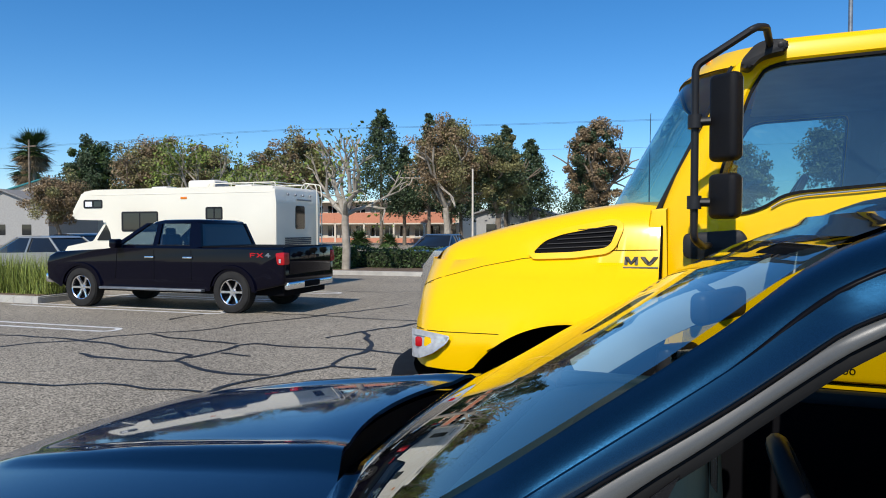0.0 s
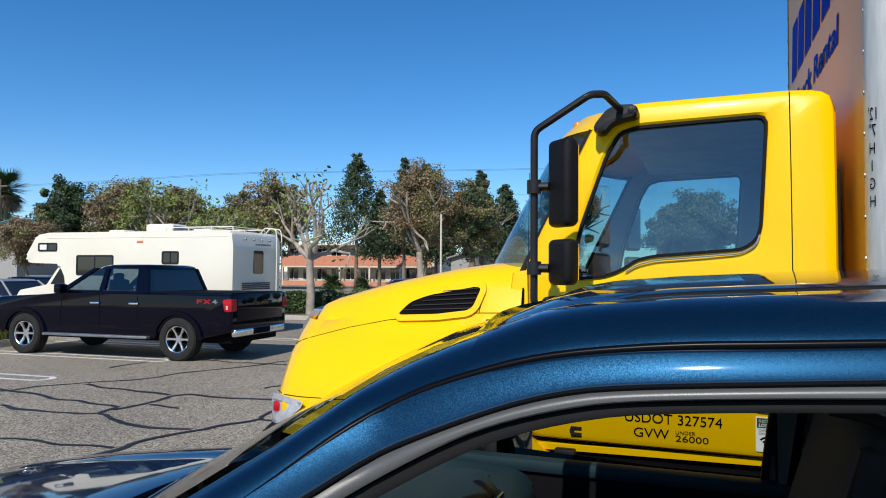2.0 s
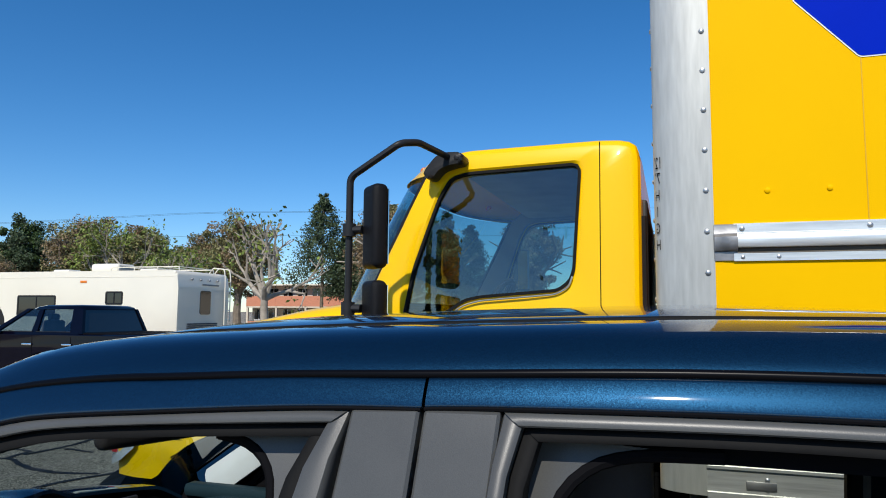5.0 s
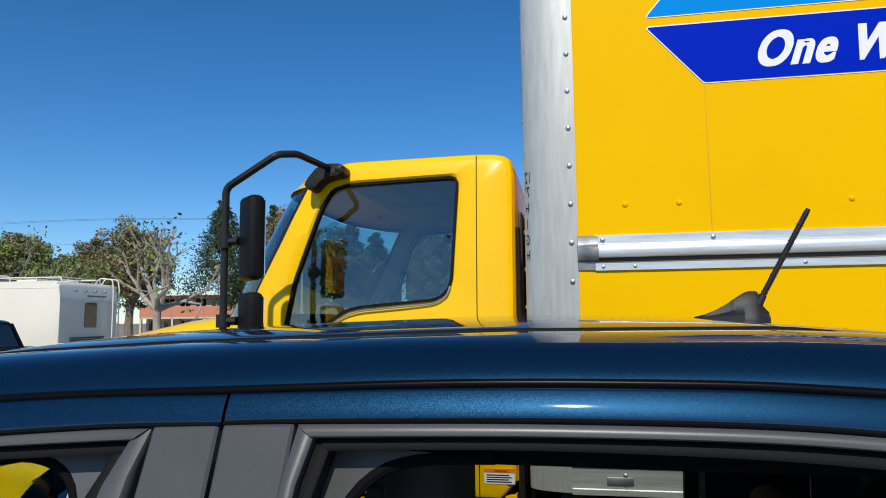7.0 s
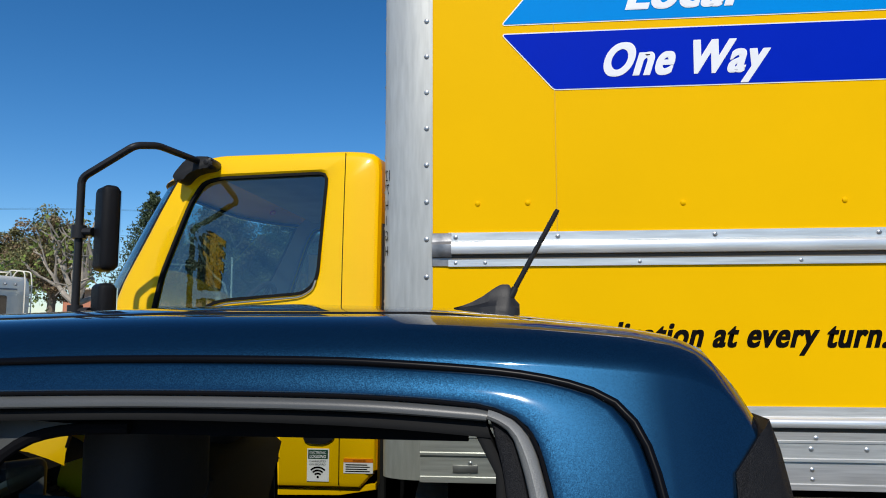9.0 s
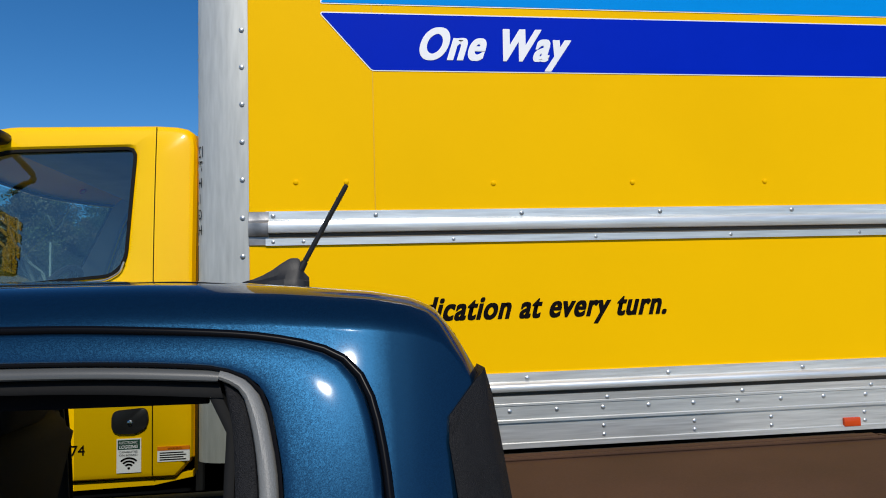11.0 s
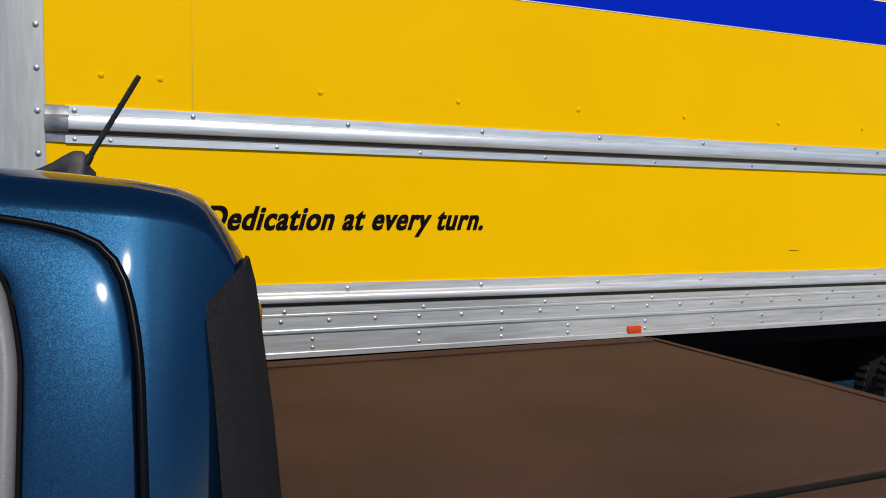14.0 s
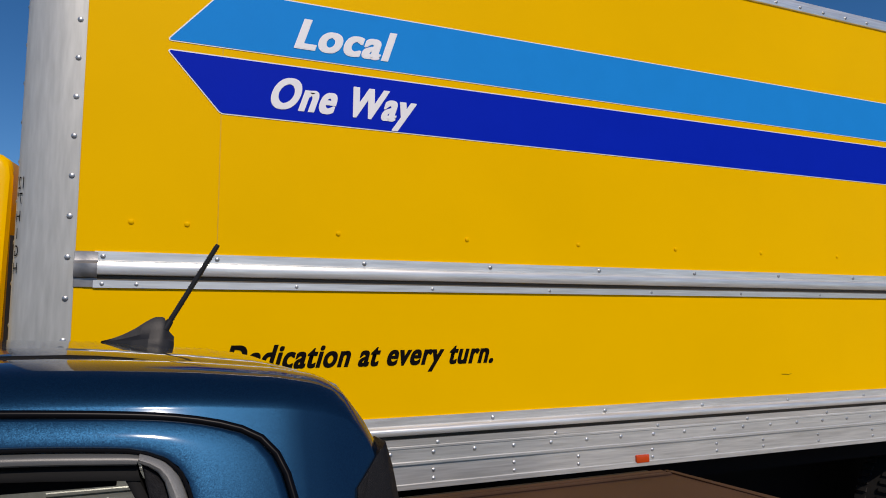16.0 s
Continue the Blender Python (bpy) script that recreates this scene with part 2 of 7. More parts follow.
def box(bm, lo, hi, bevel=0.0, seg=2):
    r = bmesh.ops.create_cube(bm, size=1)
    c, s = [(a + b) / 2 for a, b in zip(lo, hi)], [abs(b - a) for a, b in zip(lo, hi)]
    for v in r["verts"]:
        v.co = Vector((c[0] + v.co.x * s[0], c[1] + v.co.y * s[1], c[2] + v.co.z * s[2]))
    if bevel:
        es = list({e for v in r["verts"] for e in v.link_edges})
        bmesh.ops.bevel(bm, geom=es, offset=min(bevel, min(s) * 0.45), segments=seg, profile=0.5, affect="EDGES")
    return bm


def prism(bm, pts, y0, y1, bevel=0.0, seg=2):
    """A side outline (x, z) drawn out across y."""
    a = [bm.verts.new((x, y0, z)) for x, z in pts]
    b = [bm.verts.new((x, y1, z)) for x, z in pts]
    fs = [bm.faces.new(a), bm.faces.new(b[::-1])]
    for i in range(len(pts)):
        j = (i + 1) % len(pts)
        fs.append(bm.faces.new((a[i], b[i], b[j], a[j])))
    if bevel:
        rim = [e for f in fs[:2] for e in f.edges]
        bmesh.ops.bevel(bm, geom=rim, offset=bevel, segments=seg, profile=0.5, affect="EDGES")
    return bm


def grid(bm, rows, closed=False):
    """A skin over rows of points; closed: each row is a ring."""
    vs = [[bm.verts.new(p) for p in row] for row in rows]
    for r0, r1 in zip(vs, vs[1:]):
        n = len(r0)
        for i in range(n if closed else n - 1):
            j = (i + 1) % n
            bm.faces.new((r0[i], r0[j], r1[j], r1[i]))
    return vs


def slab(bm, rows, depth):
    """A skin with thickness: the second layer is moved by depth."""
    d = Vector(depth)
    a = grid(bm, rows)
    b = grid(bm, [[Vector(p) + d for p in row] for row in rows])
    ring = lambda g: g[0] + [r[-1] for r in g[1:]] + g[-1][-2::-1] + [r[0] for r in g[-2:0:-1]]
    ra, rb = ring(a), ring(b)
    for i in range(len(ra)):
        j = (i + 1) % len(ra)
        bm.faces.new((ra[i], ra[j], rb[j], rb[i]))
    return bm


def tube(bm, pts, r, seg=10, r2=None, cap=True):
    pts = [Vector(p) for p in pts]
    n = len(pts)
    rings, up = [], None
    for i, p in enumerate(pts):
        t = (pts[min(i + 1, n - 1)] - pts[max(i - 1, 0)]).normalized()
        if up is None:
            up = t.orthogonal().normalized()
        up = (up - t * up.dot(t)).normalized()
        side = t.cross(up)
        rr = r if r2 is None else r + (r2 - r) * i / (n - 1)
        rings.append([p + (up * math.cos(a) + side * math.sin(a)) * rr for a in (2 * math.pi * k / seg for k in range(seg))])
    vs = grid(bm, rings, True)
    if cap:
        bm.faces.new(vs[0][::-1]), bm.faces.new(vs[-1])
    return bm


def round_path(pts, r=0.05, n=5):
    """A polyline with its inner corners rounded."""
    pts = [Vector(p) for p in pts]
    out = [pts[0]]
    for a, b, c in zip(pts, pts[1:], pts[2:]):
        k = min(r, (a - b).length * 0.45, (c - b).length * 0.45)
        p, q = b + (a - b).normalized() * k, b + (c - b).normalized() * k
        out += [p * (1 - s) ** 2 + b * 2 * s * (1 - s) + q * s ** 2 for s in (i / n for i in range(n + 1))]
    return out + [pts[-1]]


def outline(pts, r=0.03, n=5):
    """A closed 2D outline with rounded corners."""
    k = len(pts)
    out = []
    for i in range(k):
        a, b, c = Vector(pts[i - 1]), Vector(pts[i]), Vector(pts[(i + 1) % k])
        q = min(r, (a - b).length * 0.45, (c - b).length * 0.45)
        p0, p1 = b + (a - b).normalized() * q, b + (c - b).normalized() * q
        out += [tuple(p0 * (1 - s) ** 2 + b * 2 * s * (1 - s) + p1 * s ** 2) for s in (i2 / n for i2 in range(n + 1))]
    return out


def inset(pts, d):
    """The outline moved inwards by d."""
    k = len(pts)
    area = sum(pts[i - 1][0] * pts[i][1] - pts[i][0] * pts[i - 1][1] for i in range(k))
    s = 1 if area > 0 else -1
    out = []
    for i in range(k):
        t = Vector(pts[(i + 1) % k]) - Vector(pts[i - 1])
        t = t.normalized() if t.length > 1e-9 else Vector((1, 0))
        out.append((pts[i][0] - s * t.y * d, pts[i][1] + s * t.x * d))
    return out


def ring_plate(bm, outer, inner, y0, y1, at=None):
    """A flat frame between two outlines of equal length, y0 front, y1 back. at(x, z, y) may bend it."""
    f = at or (lambda x, z, y: (x, y, z))
    rows = [[f(x, z, y0) for x, z in inner], [f(x, z, y0) for x, z in outer], [f(x, z, y1) for x, z in outer], [f(x, z, y1) for x, z in inner], [f(x, z, y0) for x, z in inner]]
    grid(bm, rows, True)
    bmesh.ops.remove_doubles(bm, verts=bm.verts, dist=1e-6)
    return bm


def lathe(bm, prof, axis_at, seg=32):
    """Radius and offset along y, turned round the y axis through axis_at."""
    ox, oy, oz = axis_at
    rows = [[(ox + r * math.cos(a), oy + y, oz + r * math.sin(a)) for a in (2 * math.pi * k / seg for k in range(seg))] for r, y in prof]
    grid(bm, rows, True)
    return bm


def dome(bm, at, r, h, way=(0, -1, 0), seg=8):
    w = Vector(way).normalized()
    u = w.orthogonal().normalized()
    v = w.cross(u)
    at = Vector(at)
    rings = [[at + (u * math.cos(a) + v * math.sin(a)) * rr + w * hh for a in (2 * math.pi * k / seg for k in range(seg))]
             for rr, hh in ((r, 0), (r * 0.92, h * 0.55), (r * 0.55, h * 0.92))]
    vs = grid(bm, rings, True)
    bm.faces.new(vs[-1])
    return bm


def lerp(x, pts, k=1):
    """Value k of the row at x, straight between rows sorted by their first value."""
    if x <= pts[0][0]:
        return pts[0][k]
    for a, b in zip(pts, pts[1:]):
        if x <= b[0]:
            return a[k] + (b[k] - a[k]) * (x - a[0]) / (b[0] - a[0])
    return pts[-1][k]


def letter_mesh(text, bold, gap):
    """The flat mesh of a word in the built-in font."""
    cu = bpy.data.curves.new("word", "FONT")
    cu.body, cu.size, cu.offset, cu.resolution_u, cu.space_character = text, 1.0, bold, 8, gap
    tmp = new("word", cu)
    me = bpy.data.meshes.new_from_object(tmp.evaluated_get(bpy.context.evaluated_depsgraph_get()))
    bpy.data.objects.remove(tmp)
    bpy.data.curves.remove(cu)
    return me


def reach(text, bold, gap):
    """From where to where a text runs."""
    me = letter_mesh(text, bold, gap)
    xs = [v.co.x for v in me.vertices]
    bpy.data.meshes.remove(me)
    return min(xs), max(xs)


def lettering(name, text, x0, z0, width, height, at, material, parent, label="", lean=0.0, bold=0.0, flip=False, gap=1.0, spread=0.0):
    """Built-in letters fitted into a width and a height from the base line, each word a part; at(u, v) gives the place of a letter's point."""
    words = text.split(" ")
    if len(words) > 1:
        lo, hi = reach(text, bold, gap)
        scale = width / (hi - lo + 2 * spread)
        obs = []
        for k, word in enumerate(words):
            a, b = reach(word, bold, gap)
            end = reach(" ".join(words[:k + 1]), bold, gap)[1]
            obs += lettering(name, word, x0 + (end - (b - a) - lo) * scale, z0, (b - a + 2 * spread) * scale, height, at, material, parent, label, lean, bold, flip, gap, spread)
        return obs
    me = letter_mesh(text, bold, gap)
    bm = bmesh.new()
    bm.from_mesh(me)
    bpy.data.meshes.remove(me)
    lift = {}
    if spread:
        first = bm.verts[:] + bm.edges[:] + bm.faces[:]
        shifts = [(a * spread / 3, b * spread * 0.35) for b in (0, -1, 1) for a in range(-3, 4) if (a, b) != (0, 0)]
        for k, (a, b) in enumerate(shifts):
            more = [g for g in bmesh.ops.duplicate(bm, geom=first)["geom"] if isinstance(g, bmesh.types.BMVert)]
            bmesh.ops.translate(bm, verts=more, vec=(a, b, 0))
            for v in more:
                lift[v] = 0.00004 * (k + 1)
    xs = [v.co.x for v in bm.verts]
    lo, hi = min(xs), max(xs)
    cap = 0.70
    for v in bm.verts:
        u = (v.co.x - lo) / (hi - lo)
        w = v.co.y / cap
        u = 1 - u if flip else u
        v.co = Vector(at(x0 + u * width + lean * w * height, z0 + w * height)) + Vector((0, -lift.get(v, 0.0), 0))
    return [part(name, bm, material, parent, label, smooth=False)]


def flat_at(y):
    return lambda u, v: (u, y, v)


def wheel(parent, at, radius, width, rim_r, spokes, rim_mat, face=-1, tyre_label="", rim_label=""):
    """A wheel of tyre and rim; face -1: the outside looks to -y."""
    x, y, z = at
    w = [thing_part("wheel", parent, at)][0]
    h = width / 2
    bm = bmesh.new()
    prof = [(rim_r, -h * 0.8), (rim_r + 0.02, -h * 0.98), (radius * 0.86, -h), (radius * 0.95, -h * 0.92), (radius, -h * 0.7), (radius, h * 0.7), (radius * 0.95, h * 0.92), (radius * 0.86, h), (rim_r, h * 0.8)]
    lathe(bm, prof, (0, 0, 0), 40)
    n = 60
    for k in range(n):
        a = 2 * math.pi * k / n
        for s in (-1, 1):
            c = Vector((math.cos(a + s * 0.02) * radius, s * h * 0.52, math.sin(a + s * 0.02) * radius))
            box_r = bmesh.ops.create_cube(bm, size=1)["verts"]
            rot = Matrix.Translation(c) @ Matrix.Rotation(-a, 4, "Y") @ Matrix.Diagonal((0.016, h * 0.5, radius * 0.055, 1))
            bmesh.ops.transform(bm, matrix=rot, verts=box_r)
    part("tyre", bm, M["tyre"], w, tyre_label)
    bm = bmesh.new()
    f = face
    lathe(bm, [(rim_r * 1.0, f * h * 0.8), (rim_r * 0.97, f * h * 0.86), (rim_r * 0.92, f * h * 0.78), (rim_r * 0.88, f * h * 0.2), (rim_r * 0.9, -f * h * 0.7)], (0, 0, 0), 40)
    lathe(bm, [(0.001, f * h * 0.62), (rim_r * 0.2, f * h * 0.62), (rim_r * 0.26, f * h * 0.5), (rim_r * 0.26, f * h * 0.1)], (0, 0, 0), 20)
    for k in range(spokes):
        a = 2 * math.pi * k / spokes
        d, sd = Vector((math.cos(a), 0, math.sin(a))), Vector((-math.sin(a), 0, math.cos(a)))
        rows = []
        for r, hw, yy in ((rim_r * 0.16, 0.5, 0.58), (rim_r * 0.55, 0.36, 0.56), (rim_r * 0.92, 0.5, 0.72)):
            wd = hw * rim_r * 2.0 / spokes * 0.8
            c = d * r
            rows.append([c - sd * wd + Vector((0, f * h * (yy - 0.22), 0)), c - sd * wd * 0.7 + Vector((0, f * h * yy, 0)), c + sd * wd * 0.7 + Vector((0, f * h * yy, 0)), c + sd * wd + Vector((0, f * h * (yy - 0.22), 0))])
        grid(bm, rows)
    part("rim", bm, rim_mat, w, rim_label)
    bm = bmesh.new()
    lathe(bm, [(0.001, f * h * 0.02), (rim_r * 0.9, f * h * 0.02)], (0, 0, 0), 24)
    part("brake_disc", bm, M["void"], w)
    return w


def thing_part(name, parent, at):
    ob = new(name)
    ob.empty_display_size = 0.1
    ob.parent = parent
    ob.location = at
    return ob


# ---- ground ----
def surface(name, bm, material, label, category, kind="structure", smooth=False):
    ob = part(name, bm, material, None, "", smooth)
    return tagged(ob, label, category, kind=kind)


bm = bmesh.new()
steps = [-3000, -600, -150, -40, -25, -15, -8, -4, 0, 4, 8, 15, 25, 40, 150, 600, 3000]
grid(bm, [[(x, y, 0) for x in steps] for y in steps])
surface("ground", bm, M["asphalt"], "worn grey asphalt of a car park with fine gravel grain", "ground")


def strip(bm, pts, w, z, wob=0.0):
    """A flat band along a line on the ground, its width uneven by wob."""
    ps = []
    for a, b in zip(pts, pts[1:]):
        a, b = Vector((*a, 0)), Vector((*b, 0))
        n = max(2, int((b - a).length / 0.12))
        ps += [a.lerp(b, i / n) for i in range(n)]
    ps.append(Vector((*pts[-1], 0)))
    L, R = [], []
    for i, p in enumerate(ps):
        t = (ps[min(i + 1, len(ps) - 1)] - ps[max(i - 1, 0)]).normalized()
        s = Vector((-t.y, t.x, 0))
        k = noise.noise(p * 1.7)
        p = p + s * wob * 1.2 * noise.noise(p * 2.3 + Vector((5, 1, 0)))
        ww = w * (1 + wob * 6 * k)
        L.append(p + s * ww / 2 + Vector((0, 0, z)))
        R.append(p - s * ww / 2 + Vector((0, 0, z)))
    grid(bm, [L, R])
    return bm


CRACKS = (
    [(-9.0, 5.7), (-8.66, 6.54), (-8.51, 7.00), (-8.12, 7.33), (-7.84, 8.05), (-7.37, 8.50), (-7.07, 9.09), (-7.08, 9.62), (-6.71, 10.11), (-6.41, 10.97), (-5.6, 13.4)],
    [(-12.0, 7.25), (-9.18, 7.33), (-8.64, 7.38), (-8.00, 7.36), (-7.02, 7.16), (-6.29, 7.09), (-5.81, 6.98), (-5.69, 6.63), (-5.03, 6.35), (-4.63, 6.31), (-4.13, 6.33)],
    [(-7.23, 6.53), (-6.57, 6.45), (-6.10, 6.51), (-5.69, 6.63)],
    [(-5.69, 6.84), (-5.59, 7.25), (-5.72, 7.83), (-5.56, 8.00), (-4.77, 8.08), (-3.90, 8.14), (-3.48, 8.06), (-2.2, 8.0)],
    [(-7.55, 8.16), (-6.63, 8.00), (-5.79, 7.92)],
    [(-5.53, 7.22), (-5.03, 7.24)],
    [(-4.85, 8.82), (-4.72, 9.59), (-4.41, 10.22), (-3.7, 12.4)],
    [(-4.66, 9.62), (-3.86, 8.21), (-3.83, 7.46), (-3.68, 7.10), (-3.18, 7.10)],
    [(-3.67, 7.07), (-3.96, 6.57), (-4.10, 6.28), (-4.23, 5.65), (-4.2, 4.4)],
    [(-9.0, 4.6), (-6.55, 5.03), (-5.90, 5.16), (-5.48, 5.36), (-4.94, 5.36), (-4.28, 5.41)],
    [(-8.59, 9.58), (-8.55, 10.45)],
    [(-8.02, 10.98), (-6.47, 11.06), (-4.78, 11.02), (-2.4, 11.0)],
    [(-8.9, 15.6), (-7.6, 15.7), (-5.9, 16.5), (-4.3, 16.0)],
)
for k, pts in enumerate(CRACKS):
    bm = bmesh.new()
    strip(bm, pts, 0.07 if k < 9 else 0.045, 0.004 + 0.0006 * k, 0.09)
    surface("crack_seal", bm, M["tar"], "black tar sealing a crack in the asphalt", "tar seam")


def hairpin(x, y, turn, length, gap=0.36, w=0.10, z=0.0035):
    """The double white line between two parking bays, closed by a round end at x, y."""
    c, s = math.cos(radians(turn)), math.sin(radians(turn))
    loc = [(-length, gap / 2), (-gap / 2, gap / 2)] + [(-gap / 2 + gap / 2 * math.sin(a), gap / 2 * math.cos(a)) for a in (math.pi * i / 8 for i in range(1, 8))] + [(-gap / 2, -gap / 2), (-length, -gap / 2)]
    bm = bmesh.new()
    strip(bm, [(x + c * a - s * b, y + s * a + c * b) for a, b in loc], w, z)
    surface("bay_line", bm, M["line"], "worn white double bay line painted on asphalt", "road marking")


hairpin(-8.45, 8.30, 3.3, 5.2)
hairpin(-8.35, 10.73, 3.3, 5.2, 0.34)
hairpin(-8.30, 13.0, 3.3, 5.0, 0.36)
hairpin(-8.30, 15.1, 3.3, 5.0, 0.40)
hairpin(-8.2, 5.9, 3.3, 5.2)

# ---- yellow box truck ----
TY = 4.38
truck = thing("box_truck", pose(3.0, 4.32, 0), "yellow rental box truck with an aluminium-trimmed box, parked", "truck")


def settle(kx, x0, kz, z0):
    """Stretch of a section of the truck from its drawing to its true length and height."""
    return Matrix(((kx, 0, 0, x0), (0, 1, 0, -0.06), (0, 0, kz, z0), (0, 0, 0, 1)))


CAB_FIT, HOOD_FIT, BOX_FIT = settle(0.92, 0.397, 0.9216, 0.099), settle(0.875, 0.385, 0.88, 0.17), settle(0.986, 0.278, 0.9655, -0.005)
FIT = CAB_FIT


def tpart(name, bm, material, label="", parent=None, smooth=True, kind=""):
    """A part of the truck built in place."""
    bm.transform(FIT)
    ob = part(name, bm, material, parent or truck, label, smooth, kind)
    if parent is None:
        ob.matrix_parent_inverse = truck.matrix_world.inverted()
    return ob


def far(y):
    return 2 * TY - y


CABY = 3.40
# cab shell: the side outline with the window cut out, near and far
CAB = [(1.13, 0.93), (1.135, 2.47), (1.115, 2.53), (1.07, 2.555), (0.95, 2.563), (0.30, 2.556), (0.18, 2.535), (0.085, 2.45), (-0.06, 2.15), (-0.18, 1.92), (-0.25, 1.74), (-0.25, 0.93)]
WIN = outline([(-0.02, 1.70), (0.03, 1.95), (0.155, 2.31), (0.215, 2.415), (0.30, 2.437), (0.845, 2.452), (0.864, 2.42), (0.835, 1.94), (0.815, 1.885), (0.76, 1.842), (0.38, 1.812), (0.30, 1.795), (0.23, 1.745), (0.15, 1.715)], 0.03, 3)


def even(pts, n):
    """n points at even steps round a closed outline."""
    ps = [Vector(p) for p in pts] + [Vector(pts[0])]
    acc = [0.0]
    for a, b in zip(ps, ps[1:]):
        acc.append(acc[-1] + (b - a).length)
    out, j = [], 0
    for i in range(n):
        d = acc[-1] * i / n
        while acc[j + 1] < d:
            j += 1
        out.append(tuple(ps[j].lerp(ps[j + 1], (d - acc[j]) / max(1e-9, acc[j + 1] - acc[j]))))
    return out


def radial(outer, inner_pts):
    """For each point of the inner outline the point of the outer one on the same ray from its middle."""
    c = sum((Vector(p) for p in inner_pts), Vector((0, 0))) / len(inner_pts)
    res = []
    k = len(outer)
    for p in inner_pts:
        d = (Vector(p) - c).normalized()
        best = None
        for i in range(k):
            a, b = Vector(outer[i]), Vector(outer[(i + 1) % k])
            e = b - a
            den = d.x * e.y - d.y * e.x
            if abs(den) < 1e-9:
                continue
            t = ((a - c).x * e.y - (a - c).y * e.x) / den
            s = ((a - c).x * d.y - (a - c).y * d.x) / den
            if t > 0 and -1e-6 <= s <= 1 + 1e-6 and (best is None or t < best):
                best = t
        res.append(tuple(c + d * best))
    return res


WINE = even(WIN, 96)
WOUT = radial(CAB, WINE)


def cab_side(sign):
    """One wall of the cab with its window opening, tumbling in towards the roof."""
    y = (lambda yy: yy) if sign < 0 else far

    def at(x, z, d):
        lean = max(0.0, z - 1.5) ** 2 * 0.05 + max(0.0, -x) * 0.10
        return (x, y(CABY + lean + d), z)
    bm = bmesh.new()
    mid = [((a[0] * 0.12 + b[0] * 0.88), (a[1] * 0.12 + b[1] * 0.88)) for a, b in zip(WOUT, WINE)]
    rows = [[at(x, z, 0.035) for x, z in WOUT], [at(x, z, 0.010) for x, z in inset(WOUT, 0.012)], [at(x, z, 0.0) for x, z in inset(WOUT, 0.035)], [at(x, z, 0.0) for x, z in mid], [at(x, z, 0.012) for x, z in WINE], [at(x, z, 0.06) for x, z in WINE]]
    grid(bm, rows, True)
    tpart("cab_side", bm, M["yellow"])
    bm = bmesh.new()
    ring_plate(bm, inset(WINE, -0.002), inset(WINE, 0.012), 0.002, 0.03, at)
    tpart("window_seal", bm, M["rubber"], "black rubber seal round the cab window")
    bm = bmesh.new()
    f = bm.faces.new([bm.verts.new(at(x, z, 0.020)) for x, z in inset(WINE, 0.008)])
    w = tpart("side_window", bm, M["cabglass"], "tinted cab window", smooth=False)
    w.visible_shadow = False
    return at


def cab_lining(at):
    """Grey trim inside a cab wall, round its window."""
    bm = bmesh.new()
    grid(bm, [[at(x, z, 0.075) for x, z in inset(WOUT, 0.012)], [at(x, z, 0.075) for x, z in inset(WINE, -0.012)], [at(x, z, 0.058) for x, z in inset(WINE, -0.001)]], True)
    tpart("cab_lining", bm, mat("grey_cab_trim", (0.24, 0.26, 0.28), 0.8, vary=0.1))


cab_near = cab_side(-1)
cab_far = cab_side(1)
cab_lining(cab_near)
cab_lining(cab_far)
# bright strip along the foot of the door window
bm = bmesh.new()
tube(bm, round_path([cab_near(x, z, -0.004) for x, z in ((0.25, 1.742), (0.30, 1.775), (0.38, 1.797), (0.75, 1.827), (0.808, 1.862), (0.824, 1.91))], 0.03), 0.0042, 6)
tpart("window_strip", bm, mat("bright_strip", (0.60, 0.60, 0.60), 0.3, 0.7), "bright strip under the cab window")
# roof, back and the skin between the sides
bm = bmesh.new()
ROOFS = [(1.13, 0.95), (1.135, 2.47), (1.115, 2.53), (1.07, 2.555), (0.95, 2.563), (0.30, 2.556), (0.18, 2.535), (0.085, 2.45)]
rows = []
for x, z in ROOFS:
    y0 = CABY + max(0.0, z - 1.5) ** 2 * 0.05 + 0.02
    k = 25
    row = []
    for i in range(k):
        s = i / (k - 1)
        e = 1 - abs(2 * s - 1) ** 6
        row.append((x - lerp(x, [(0.085, 0.30), (0.18, 0.27), (0.30, 0.18), (0.95, 0.0)]) * (1 - abs(2 * s - 1) ** 4), y0 + (far(y0) - y0) * s, z - 0.012 * (1 - e) + (0.02 * e if z > 2.45 else 0)))
    rows.append(row)
grid(bm, rows)
tpart("cab_roof", bm, M["yellow"])
# windscreen, bowed forward in the middle
bm = bmesh.new()
rows, rim = [], []
for i in range(9):
    s = i / 8
    x, z = 0.085 + (-0.26 - 0.085) * s, 2.44 + (1.74 - 2.44) * s
    y0 = CABY + max(0.0, z - 1.5) ** 2 * 0.05 + max(0.0, -x) * 0.10 + 0.045
    rows.append([(x - (0.30 + 0.05 * s) * (1 - abs(2 * j / 24 - 1) ** 4) + 0.004, y0 + (far(y0) - y0) * j / 24, z) for j in range(25)])
grid(bm, rows)
ws = tpart("windscreen", bm, M["cabglass"], "raked tinted windscreen")
ws.visible_shadow = False
for side in (0, 1):
    bm = bmesh.new()
    pts = [Vector(r[0 if side == 0 else -1]) + Vector((-0.012, 0, 0)) for r in rows]
    tube(bm, pts, 0.014, 8)
    tpart("windscreen_seal", bm, M["black"])
bm = bmesh.new()
tube(bm, [Vector(p) + Vector((0.01, 0, 0.015)) for p in rows[0]], 0.010, 8)
tpart("windscreen_brow", bm, M["black"])
